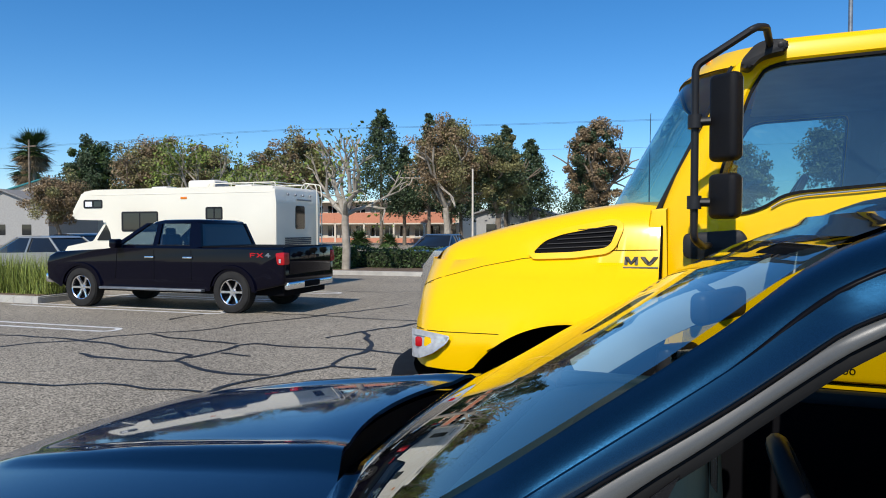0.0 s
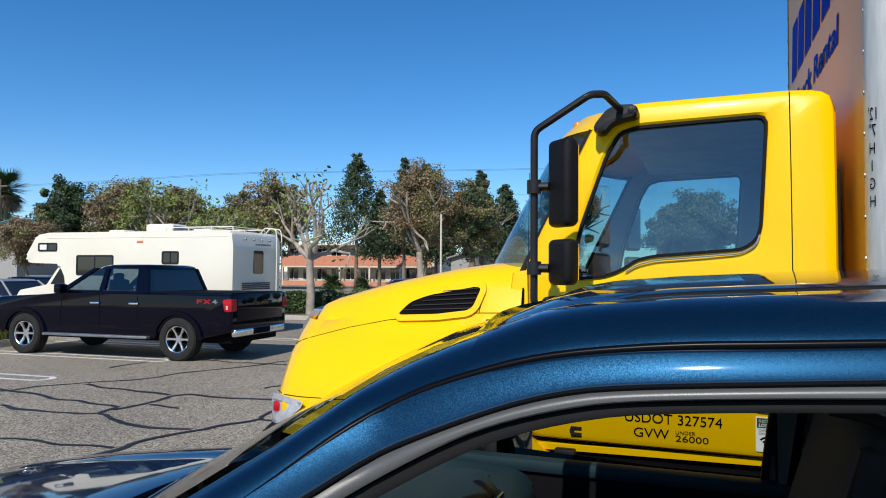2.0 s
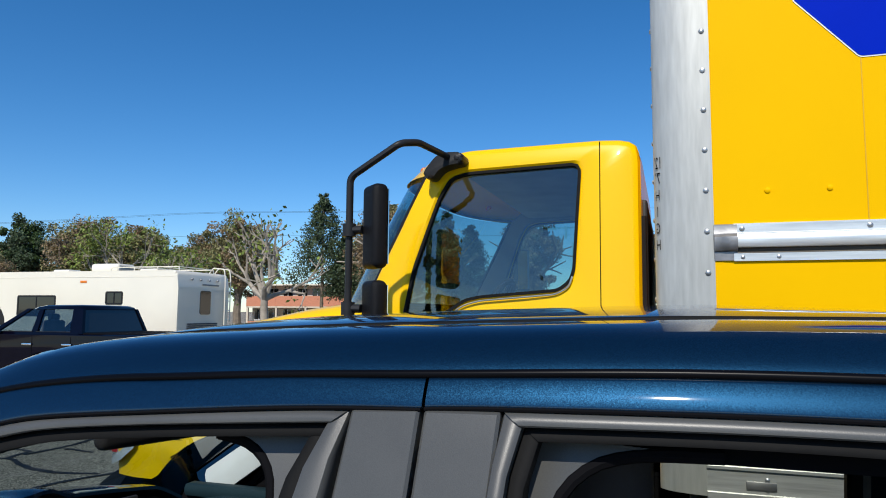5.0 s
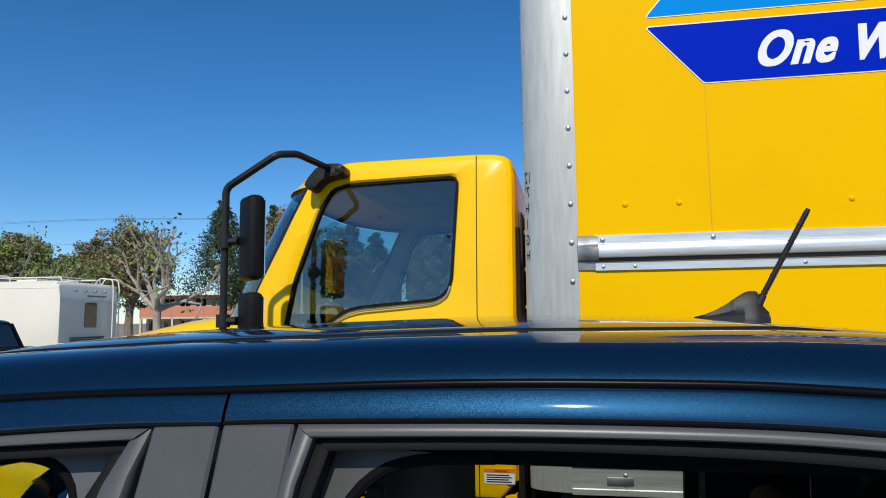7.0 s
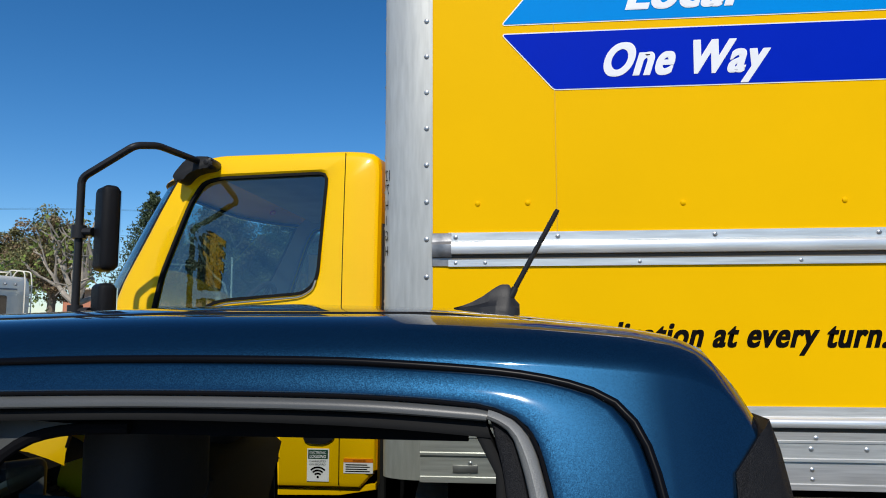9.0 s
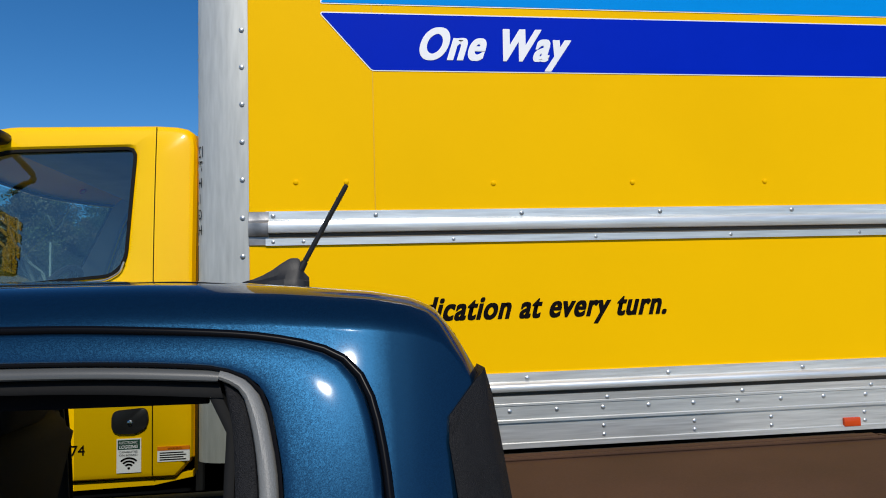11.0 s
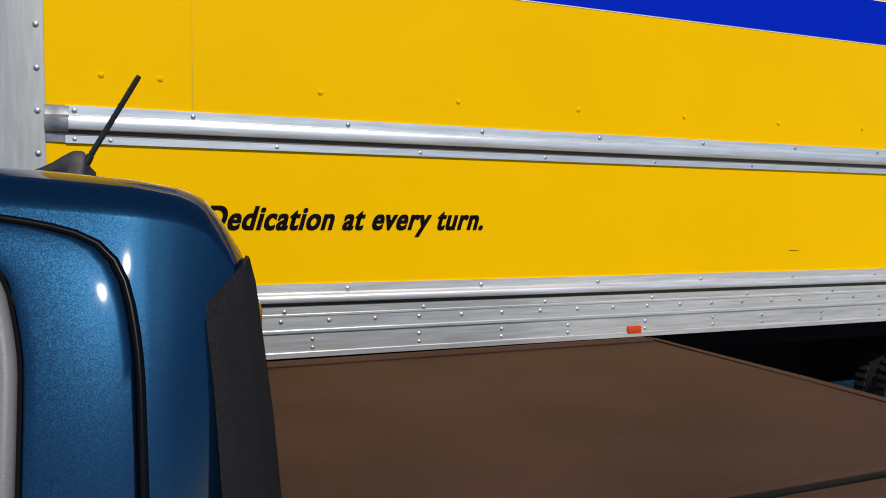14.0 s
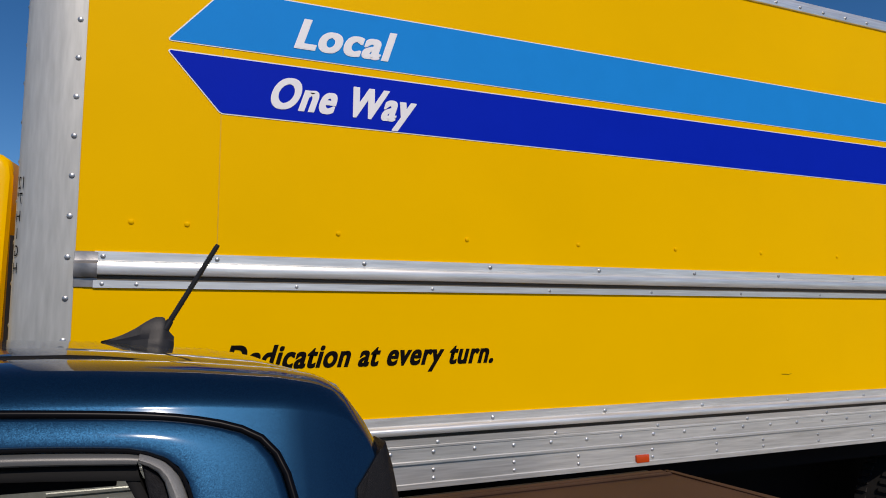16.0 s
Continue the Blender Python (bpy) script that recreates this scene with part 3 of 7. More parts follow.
# door gap, back-panel gap, lower edge, step, handle
for name, pts in (("door_gap", [(0.952, 0.95), (0.952, 2.548)]),):
    bm = bmesh.new()
    tube(bm, [cab_near(a[0] + (b[0] - a[0]) * i / 12, a[1] + (b[1] - a[1]) * i / 12, 0.0) for a, b in zip(pts, pts[1:]) for i in range(13 if b == pts[-1] else 12)], 0.0026, 6)
    tpart(name, bm, M["ink"])
bm = bmesh.new()
prism(bm, [(-0.22, 0.905), (0.95, 0.93), (1.12, 0.95), (1.12, 0.92), (0.95, 0.895), (-0.22, 0.87)], CABY + 0.036, CABY + 0.09, 0.004)
tpart("door_sill", bm, M["yellow"], "ochre folded lip under the door")
bm = bmesh.new()
prism(bm, outline([(0.78, 1.14), (0.78, 1.24), (0.93, 1.25), (0.94, 1.18), (0.90, 1.135)], 0.03), CABY - 0.012, CABY + 0.02, 0.006)
tpart("door_handle", bm, M["black"], "black plastic pull handle in a recess")
bm = bmesh.new()
dome(bm, (0.86, CABY - 0.012, 1.185), 0.014, 0.006)
tpart("lock_barrel", bm, M["chrome"])
bm = bmesh.new()
box(bm, (-0.20, CABY + 0.02, 0.50), (1.10, CABY + 0.5, 0.86), 0.02)
tpart("step_box", bm, M["void"], "black step and frame under the cab")
bm = bmesh.new()
box(bm, (-0.085, CABY - 0.02, 0.785), (0.015, CABY + 0.03, 0.895), 0.008)
box(bm, (-0.062, CABY - 0.034, 0.810), (-0.008, CABY - 0.01, 0.872), 0.014)
socket = tpart("connector_box", bm, M["black"], "black socket plate under the door")
for u in (-0.075, 0.005):
    for v in (0.795, 0.885):
        bm = bmesh.new()
        dome(bm, (u, CABY - 0.021, v), 0.006, 0.004)
        part("stud", bm, M["chrome"], socket)
# lower cab corner behind the wheel arch
bm = bmesh.new()
prism(bm, [(-0.46, 0.62), (-0.12, 0.62), (-0.12, 0.86), (-0.215, 0.93), (-0.215, 1.75), (-0.30, 1.74), (-0.36, 1.3), (-0.46, 0.95)], CABY + 0.010, CABY + 0.12, 0.01)
tpart("cowl_side", bm, M["yellow"])
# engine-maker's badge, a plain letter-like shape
bm = bmesh.new()
prism(bm, [(0.045, 0.965), (-0.005, 0.965), (-0.012, 0.985), (-0.005, 1.005), (0.045, 1.005), (0.045, 0.993), (0.012, 0.993), (0.008, 0.985), (0.012, 0.977), (0.045, 0.977)], CABY - 0.006, CABY + 0.002)
tpart("badge", bm, M["black"], "small dark badge", smooth=False)
lettering("door_text", "USDOT 327574", 0.245, 1.052, 0.42, 0.045, flat_at(CABY - 0.003), M["ink"], truck)
lettering("door_text", "GVW", 0.285, 0.985, 0.155, 0.042, flat_at(CABY - 0.003), M["ink"], truck)
lettering("door_text", "UNDER", 0.468, 1.010, 0.085, 0.016, flat_at(CABY - 0.003), M["ink"], truck)
lettering("door_text", "26000", 0.468, 0.977, 0.14, 0.028, flat_at(CABY - 0.003), M["ink"], truck)
for ob in truck.children:
    if ob.name.startswith("door_text"):
        ob.data.transform(FIT)
        ob.matrix_parent_inverse = truck.matrix_world.inverted()


def tletter(*a, **k):
    for ob in lettering(*a, **k):
        ob.data.transform(FIT)
        ob.matrix_parent_inverse = truck.matrix_world.inverted()


bm = bmesh.new()
box(bm, (0.80, CABY - 0.003, 0.965), (0.905, CABY + 0.001, 1.115))
tpart("sticker", bm, M["white"], "white logging sticker with dark lettering", smooth=False)
bm = bmesh.new()
box(bm, (0.805, CABY - 0.0045, 1.068), (0.90, CABY - 0.002, 1.110))
tpart("sticker_band", bm, mat("dark_green_ink", (0.01, 0.05, 0.03), 0.5), smooth=False)
tletter("sticker_text", "ELECTRONIC", 0.812, 1.093, 0.078, 0.011, flat_at(CABY - 0.006), M["white"], truck, lean=0.15)
tletter("sticker_text", "LOGGING", 0.812, 1.073, 0.078, 0.014, flat_at(CABY - 0.006), M["white"], truck, lean=0.15, bold=0.02)
tletter("sticker_text", "CAPABILITIES", 0.812, 1.053, 0.078, 0.009, flat_at(CABY - 0.005), M["ink"], truck)
tletter("sticker_text", "ON BOARD", 0.812, 1.039, 0.078, 0.009, flat_at(CABY - 0.005), M["ink"], truck)
bm = bmesh.new()
for r in (0.016, 0.030, 0.044):
    a = [math.pi * (0.25 + 0.5 * i / 10) for i in range(11)]
    grid(bm, [[(0.8525 + (r + e) * math.cos(t), CABY - 0.005, 0.982 + (r + e) * math.sin(t)) for t in a] for e in (0, 0.008)])
dome(bm, (0.8525, CABY - 0.004, 0.985), 0.006, 0.001)
tpart("sticker_sign", bm, M["ink"], smooth=False)
bm = bmesh.new()
box(bm, (0.975, CABY - 0.003, 1.005), (1.115, CABY + 0.001, 1.055))
tpart("sticker", bm, M["white"], "white warning label with small print", smooth=False)
bm = bmesh.new()
box(bm, (0.975, CABY - 0.0045, 1.055), (1.115, CABY + 0.001, 1.072))
tpart("sticker_band", bm, M["amber"], smooth=False)
tletter("sticker_text", "WARNING", 1.02, 1.058, 0.06, 0.010, flat_at(CABY - 0.006), M["ink"], truck)
bm = bmesh.new()
for k in range(4):
    box(bm, (0.985, CABY - 0.0045, 1.012 + 0.010 * k), (1.10 - 0.012 * (k % 2), CABY - 0.002, 1.0165 + 0.010 * k))
tpart("small_print", bm, M["ink"], smooth=False)

FIT = HOOD_FIT
# hood: sections from the cowl to the grille
TOPS = [(-1.72, 1.47), (-1.66, 1.52), (-1.50, 1.575), (-1.15, 1.665), (-0.67, 1.765), (-0.45, 1.795), (-0.24, 1.80)]
FLARE = [(-1.72, 3.66), (-1.62, 3.32), (-1.52, 3.13), (-1.42, 3.04), (-1.30, 3.01), (-0.90, 3.00), (-0.45, 3.04), (-0.24, 3.16)]


def hood_section(x):
    """Near half of the hood's section: fender foot to crown, as (y, z)."""
    t, f = lerp(x, TOPS), lerp(x, FLARE)
    up = lerp(x, [(-1.72, 3.82), (-1.6, 3.60), (-1.5, 3.47), (-1.0, 3.40), (-0.24, 3.44)])
    return [(f + 0.012, 0.90), (f, 1.02), (f + 0.006, 1.10), (f + 0.05, 1.19), (f * 0.72 + up * 0.28, 1.28), (f * 0.45 + up * 0.55, 1.38), (up - 0.075, 1.46),
            (up - 0.03, t - 0.155), (up + 0.0, t - 0.09), (up + 0.06, t - 0.035), (up + 0.20, t - 0.006), (up + 0.45, t), (TY, t + 0.004)]


def hood_y(x, z):
    """The hood's side at x and z."""
    s = hood_section(x)
    for a, b in zip(s, s[1:]):
        if a[1] <= z <= b[1]:
            return a[0] + (b[0] - a[0]) * (z - a[1]) / max(1e-6, b[1] - a[1])
    return s[-1][0]


ARCH = (-0.63, 0.52, 0.65)
bm = bmesh.new()
xs = [-1.72, -1.68, -1.62, -1.55, -1.48] + [-1.42 + 0.04 * i for i in range(30)] + [-0.24]
rows = []
for x in xs:
    half = hood_section(x)
    d = ARCH[2] ** 2 - (x - ARCH[0]) ** 2
    foot = ARCH[1] + math.sqrt(d) if d > 0 else 0.0
    half = [(y, max(z, foot) if z < 1.12 or z < foot else z) for y, z in half]
    rows.append([(x, y, z) for y, z in half] + [(x, far(y), z) for y, z in half[-2::-1]])
grid(bm, rows)
bmesh.ops.remove_doubles(bm, verts=bm.verts, dist=0.0005)
tpart("hood", bm, M["yellow"], "yellow one-piece hood with flared wings")
# wheel housings, near-black sheets standing for the shade inside the arches; front wheels
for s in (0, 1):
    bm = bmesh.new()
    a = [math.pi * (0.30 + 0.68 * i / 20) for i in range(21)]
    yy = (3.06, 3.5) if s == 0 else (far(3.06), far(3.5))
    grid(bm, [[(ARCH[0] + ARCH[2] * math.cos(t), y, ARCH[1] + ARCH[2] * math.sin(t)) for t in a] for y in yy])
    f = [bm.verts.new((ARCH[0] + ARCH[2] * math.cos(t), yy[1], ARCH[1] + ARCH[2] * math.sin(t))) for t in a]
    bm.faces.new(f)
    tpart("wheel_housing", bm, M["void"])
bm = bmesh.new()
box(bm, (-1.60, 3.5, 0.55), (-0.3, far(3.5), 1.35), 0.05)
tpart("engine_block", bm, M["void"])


def hood_line(pts, r=0.0022):
    bm = bmesh.new()
    ps = []
    for (x0, z0), (x1, z1) in zip(pts, pts[1:]):
        n = max(2, int(abs(x1 - x0) / 0.05))
        ps += [(x0 + (x1 - x0) * i / n, z0 + (z1 - z0) * i / n) for i in range(n)]
    ps.append(pts[-1])
    tube(bm, [(x, hood_y(x, z) - 0.0005, z) for x, z in ps], r, 6)
    tpart("panel_gap", bm, M["ink"])


hood_line([(-1.62, 1.30), (-1.45, 1.36), (-1.2, 1.43), (-0.98, 1.475), (-0.70, 1.505), (-0.47, 1.525), (-0.26, 1.53)])
hood_line([(-1.52, 1.098), (-1.30, 1.10), (-1.0, 1.104)])
hood_line([(-0.47, 1.525), (-0.455, 1.60), (-0.445, 1.67)], 0.002)
hood_line([(-0.243, 1.12), (-0.243, 1.40), (-0.243, 1.64), (-0.243, 1.72)], 0.007)
# side vent: raised rim, dark mouth, fins
VENT = outline([(-0.925, 1.505), (-0.86, 1.575), (-0.76, 1.612), (-0.50, 1.662), (-0.465, 1.655), (-0.50, 1.56), (-0.53, 1.538), (-0.70, 1.515)], 0.03, 4)
hv = lambda x, z, d: (x, hood_y(x, z) + d, z)
bm = bmesh.new()
ring_plate(bm, inset(VENT, -0.032), VENT, -0.014, 0.012, hv)
tpart("vent_rim", bm, M["yellow"])
bm = bmesh.new()
bm.faces.new([bm.verts.new(hv(x, z, -0.008)) for x, z in VENT])
tpart("vent_mouth", bm, M["void"], "dark louvred air vent", smooth=False)
for k in range(5):
    bm = bmesh.new()
    z0 = 1.53 + 0.026 * k
    x0, x1 = -0.90 + 0.055 * k, -0.505 + 0.008 * k
    x0 = max(x0, -0.91)
    tube(bm, [hv(x0 + (x1 - x0) * i / 6, z0 + 0.02 * i / 6, -0.011) for i in range(7)], 0.0035, 5)
    tpart("vent_fin", bm, M["black"])
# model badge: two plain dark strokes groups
bm = bmesh.new()
for x0, pts in ((-0.425, [(0, 0), (0, 0.042), (0.018, 0.042), (0.034, 0.018), (0.05, 0.042), (0.068, 0.042), (0.068, 0), (0.052, 0), (0.052, 0.022), (0.036, 0.002), (0.032, 0.002), (0.016, 0.022), (0.016, 0)]), (-0.345, [(0, 0.042), (0.022, 0.042), (0.045, 0.016), (0.066, 0.042), (0.088, 0.042), (0.053, 0), (0.037, 0)])):
    a = [bm.verts.new(hv(x0 + u, 1.452 + v, -0.008)) for u, v in pts]
    b = [bm.verts.new(hv(x0 + u, 1.452 + v, 0.002)) for u, v in pts]
    bm.faces.new(a)
    for i in range(len(a)):
        bm.faces.new((a[i - 1], a[i], b[i], b[i - 1]))
tpart("badge", bm, M["black"], "dark two-letter badge shape", smooth=False)
bm = bmesh.new()
tube(bm, [hv(x, 1.438, -0.003) for x in (-0.43, -0.35, -0.255)], 0.005, 6)
tpart("badge_bar", bm, M["steel"])
# grille, lamps, bumper
bm = bmesh.new()
rows = []
for z, x0, w in ((0.98, -1.74, 0.62), (1.20, -1.80, 0.66), (1.40, -1.76, 0.70), (1.50, -1.68, 0.70), (1.525, -1.62, 0.66)):
    rows.append([(x0 - 0.10 * (1 - (2 * i / 10 - 1) ** 2), TY - w + 2 * w * i / 10, z) for i in range(11)])
slab(bm, rows, (0.06, 0, 0))
tpart("grille_surround", bm, M["chrome"], "chrome grille surround")
bm = bmesh.new()
for k in range(6):
    z = 1.04 + 0.07 * k
    tube(bm, [(-1.83 - 0.10 * (1 - (2 * i / 8 - 1) ** 2), TY - 0.55 + 1.1 * i / 8, z) for i in range(9)], 0.018, 6)
tpart("grille_bars", bm, M["black"])
for s in (0, 1):
    y = (lambda v: v) if s == 0 else far
    bm = bmesh.new()
    L = outline([(-1.53, 0.935), (-1.545, 1.085), (-1.50, 1.098), (-1.235, 1.085), (-1.255, 1.045), (-1.34, 0.985), (-1.44, 0.945)], 0.02, 3)
    rr = [[(x - 0.02, y(hood_y(max(x, -1.72), z) - 0.024), z) for x, z in inset(L, d)] for d in (0.0, 0.012, 0.03)]
    g = grid(bm, rr, True)
    bm.faces.new(g[-1])
    tpart("headlamp", bm, M["lens"], "clear headlamp with a red-orange reflector inside")
    bm = bmesh.new()
    box(bm, (-1.50, y(hood_y(-1.47, 1.03) - 0.02), 1.0), (-1.43, y(hood_y(-1.47, 1.03) + 0.01), 1.055), 0.01)
    tpart("lamp_reflector", bm, M["red"])
bm = bmesh.new()
rows = []
for z, out in ((0.52, 0.0), (0.56, 0.05), (0.74, 0.06), (0.795, 0.05), (0.82, 0.0)):
    rows.append([(-1.55 - out - 0.42 * (1 - abs(2 * i / 16 - 1) ** 2.6), 3.10 - out * 0.6 + (far(3.10) - 3.10 + out * 1.2) * i / 16, z) for i in range(17)])
slab(bm, rows, (0.08, 0, 0))
tpart("front_bumper", bm, M["rubber"], "black plastic front bumper")
for s in (0, 1):
    wheel(truck, (-0.19 - 3.0, -1.11 if s == 0 else 1.11, 0.49), 0.49, 0.28, 0.28, 8, M["steel"], -1 if s == 0 else 1)
    wheel(truck, (6.41 - 2.7, -0.93 if s == 0 else 0.93, 0.49), 0.49, 0.28, 0.28, 8, M["steel"], -1 if s == 0 else 1)

FIT = CAB_FIT
# roof lamp, mirror arm and mirrors
for yy in (3.72, far(3.72)):
    bm = bmesh.new()
    dome(bm, (-0.03, yy, 2.52), 0.024, 0.022, (-0.6, 0, 1), 12)
    tpart("marker_lamp", bm, M["amber"], "amber roof marker lamp")
for s in (0, 1):
    y = (lambda v: v) if s == 0 else far
    bm = bmesh.new()
    tube(bm, round_path([(0.235, y(3.38), 2.500), (0.20, y(3.06), 2.495), (0.155, y(2.96), 2.470), (-0.075, y(2.95), 2.33), (-0.075, y(2.95), 1.60), (-0.04, y(3.05), 1.565), (-0.02, y(3.38), 1.565)], 0.03), 0.016, 10)
    tpart("mirror_arm", bm, M["black"], "bent black tube that carries the mirrors")
    bm = bmesh.new()
    prism(bm, outline([(0.105, 2.405), (0.115, 2.44), (0.17, 2.505), (0.22, 2.522), (0.30, 2.518), (0.315, 2.49), (0.30, 2.465), (0.24, 2.458), (0.19, 2.44), (0.15, 2.39)], 0.025), y(CABY + 0.06), y(CABY - 0.05), 0.015)
    dome(bm, (0.278, y(CABY - 0.05), 2.492), 0.014, 0.004, (0, -1 if s == 0 else 1, 0))
    tpart("arm_mount", bm, M["black"])
    bm = bmesh.new()
    prism(bm, outline([(-0.14, 1.50), (-0.14, 1.62), (0.12, 1.64), (0.15, 1.60), (0.15, 1.52), (0.10, 1.49)], 0.03), y(CABY + 0.02), y(CABY - 0.05), 0.012)
    dome(bm, (0.12, y(CABY - 0.05), 1.57), 0.014, 0.004, (0, -1 if s == 0 else 1, 0))
    tpart("arm_mount", bm, M["black"])
    for z0, z1, yo in ((1.925, 2.290, 0.0), (1.685, 1.875, 0.0)):
        swing = Matrix.Translation((0.05, y(2.96), 0)) @ Matrix.Rotation(radians(50 if s == 0 else -50), 4, "Z")
        bm = bmesh.new()
        box(bm, (-0.042, -0.068, z0), (0.028, 0.068, z1), 0.026, 4)
        bmesh.ops.transform(bm, matrix=swing, verts=bm.verts)
        tpart("mirror_head", bm, M["grain"], "black plastic mirror housing")
        bm = bmesh.new()
        box(bm, (0.028, -0.055, z0 + 0.020), (0.032, 0.055, z1 - 0.020))
        bmesh.ops.transform(bm, matrix=swing, verts=bm.verts)
        tpart("mirror_glass", bm, mat("mirror_silver", (0.8, 0.8, 0.8), 0.02, 1.0, vary=0.0), smooth=False)
        bm = bmesh.new()
        zc = z0 + (0.17 if z1 > 2 else 0.07)
        tube(bm, [(-0.075, y(2.95), zc - 0.028), (-0.075, y(2.95), zc + 0.028)], 0.030, 12)
        tube(bm, [(-0.075, y(2.95), zc), (-0.012, y(2.95), zc)], 0.019, 10)
        tpart("mirror_clamp", bm, M["black"])
# cab inside: bench, wheel, dash, headlining
bm = bmesh.new()
for yy in (3.56, 4.28):
    box(bm, (0.50, yy, 1.30), (0.98, yy + 0.52, 1.50), 0.05)
    prism(bm, outline([(0.80, 1.45), (0.98, 1.45), (1.06, 2.0), (0.95, 2.0)], 0.04), yy + 0.03, yy + 0.49, 0.03)
    box(bm, (0.93, yy + 0.12, 2.0), (1.04, yy + 0.40, 2.18), 0.04)
tpart("cab_seats", bm, mat("grey_cab_cloth", (0.16, 0.18, 0.20), 0.85, vary=0.2, bump=0.0006, bump_scale=200), "dark cloth cab seats")
bm = bmesh.new()
prism(bm, outline([(-0.22, 1.2), (-0.22, 1.68), (0.0, 1.74), (0.14, 1.70), (0.20, 1.45), (0.15, 1.2)], 0.04), CABY + 0.08, far(CABY + 0.08), 0.03)
tpart("dashboard", bm, mat("grey_dash", (0.10, 0.11, 0.12), 0.7, vary=0.15))
bm = bmesh.new()
c = Vector((0.33, 3.82, 1.72))
q = Euler((0, radians(-62), 0)).to_matrix()
tube(bm, [c + q @ Vector((0.22 * math.cos(a), 0.22 * math.sin(a), 0)) for a in (2 * math.pi * i / 28 for i in range(29))], 0.016, 8, cap=False)
tube(bm, [c + q @ Vector((0.21, 0, 0)), c + q @ Vector((0, 0, -0.03)), c + q @ Vector((-0.21, 0, 0))], 0.016, 6)
tube(bm, [c, c + Vector((-0.28, 0, -0.16))], 0.03, 8)
tpart("steering_wheel", bm, M["black"])
bm = bmesh.new()
box(bm, (0.02, CABY + 0.09, 1.0), (1.10, far(CABY + 0.09), 1.02))
tpart("cab_floor", bm, M["interior"])
bm = bmesh.new()
box(bm, (1.085, CABY + 0.09, 1.0), (1.10, far(CABY + 0.09), 2.47))
tpart("cab_back_lining", bm, mat("grey_back_trim", (0.26, 0.28, 0.30), 0.85))
bm = bmesh.new()
box(bm, (0.22, CABY + 0.12, 2.47), (1.09, far(CABY + 0.12), 2.50), 0.01)
tpart("cab_headlining", bm, mat("grey_headlining", (0.42, 0.44, 0.46), 0.9))

# ---- the box ----
FIT = BOX_FIT
BY, BX0, BX1 = 3.16, 1.42, 8.7
bm = bmesh.new()
box(bm, (BX0, BY, 1.40), (BX1, far(BY), 3.79))
tpart("box_body", bm, M["yellow_sheet"], "yellow box of riveted sheet panels", smooth=False)
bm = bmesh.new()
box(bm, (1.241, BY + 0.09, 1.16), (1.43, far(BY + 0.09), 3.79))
# redder base than the side sheet, toned for the wall's shade
tpart("box_front", bm, mat("glossy_shade_toned_sheet", (0.86, 0.40, 0.02), 0.45, 0, 0.15, 0.04, 1.2, bump=0.0003, bump_scale=3, coat_rough=0.12), "yellow front wall of the box, reddened for shade", smooth=False)
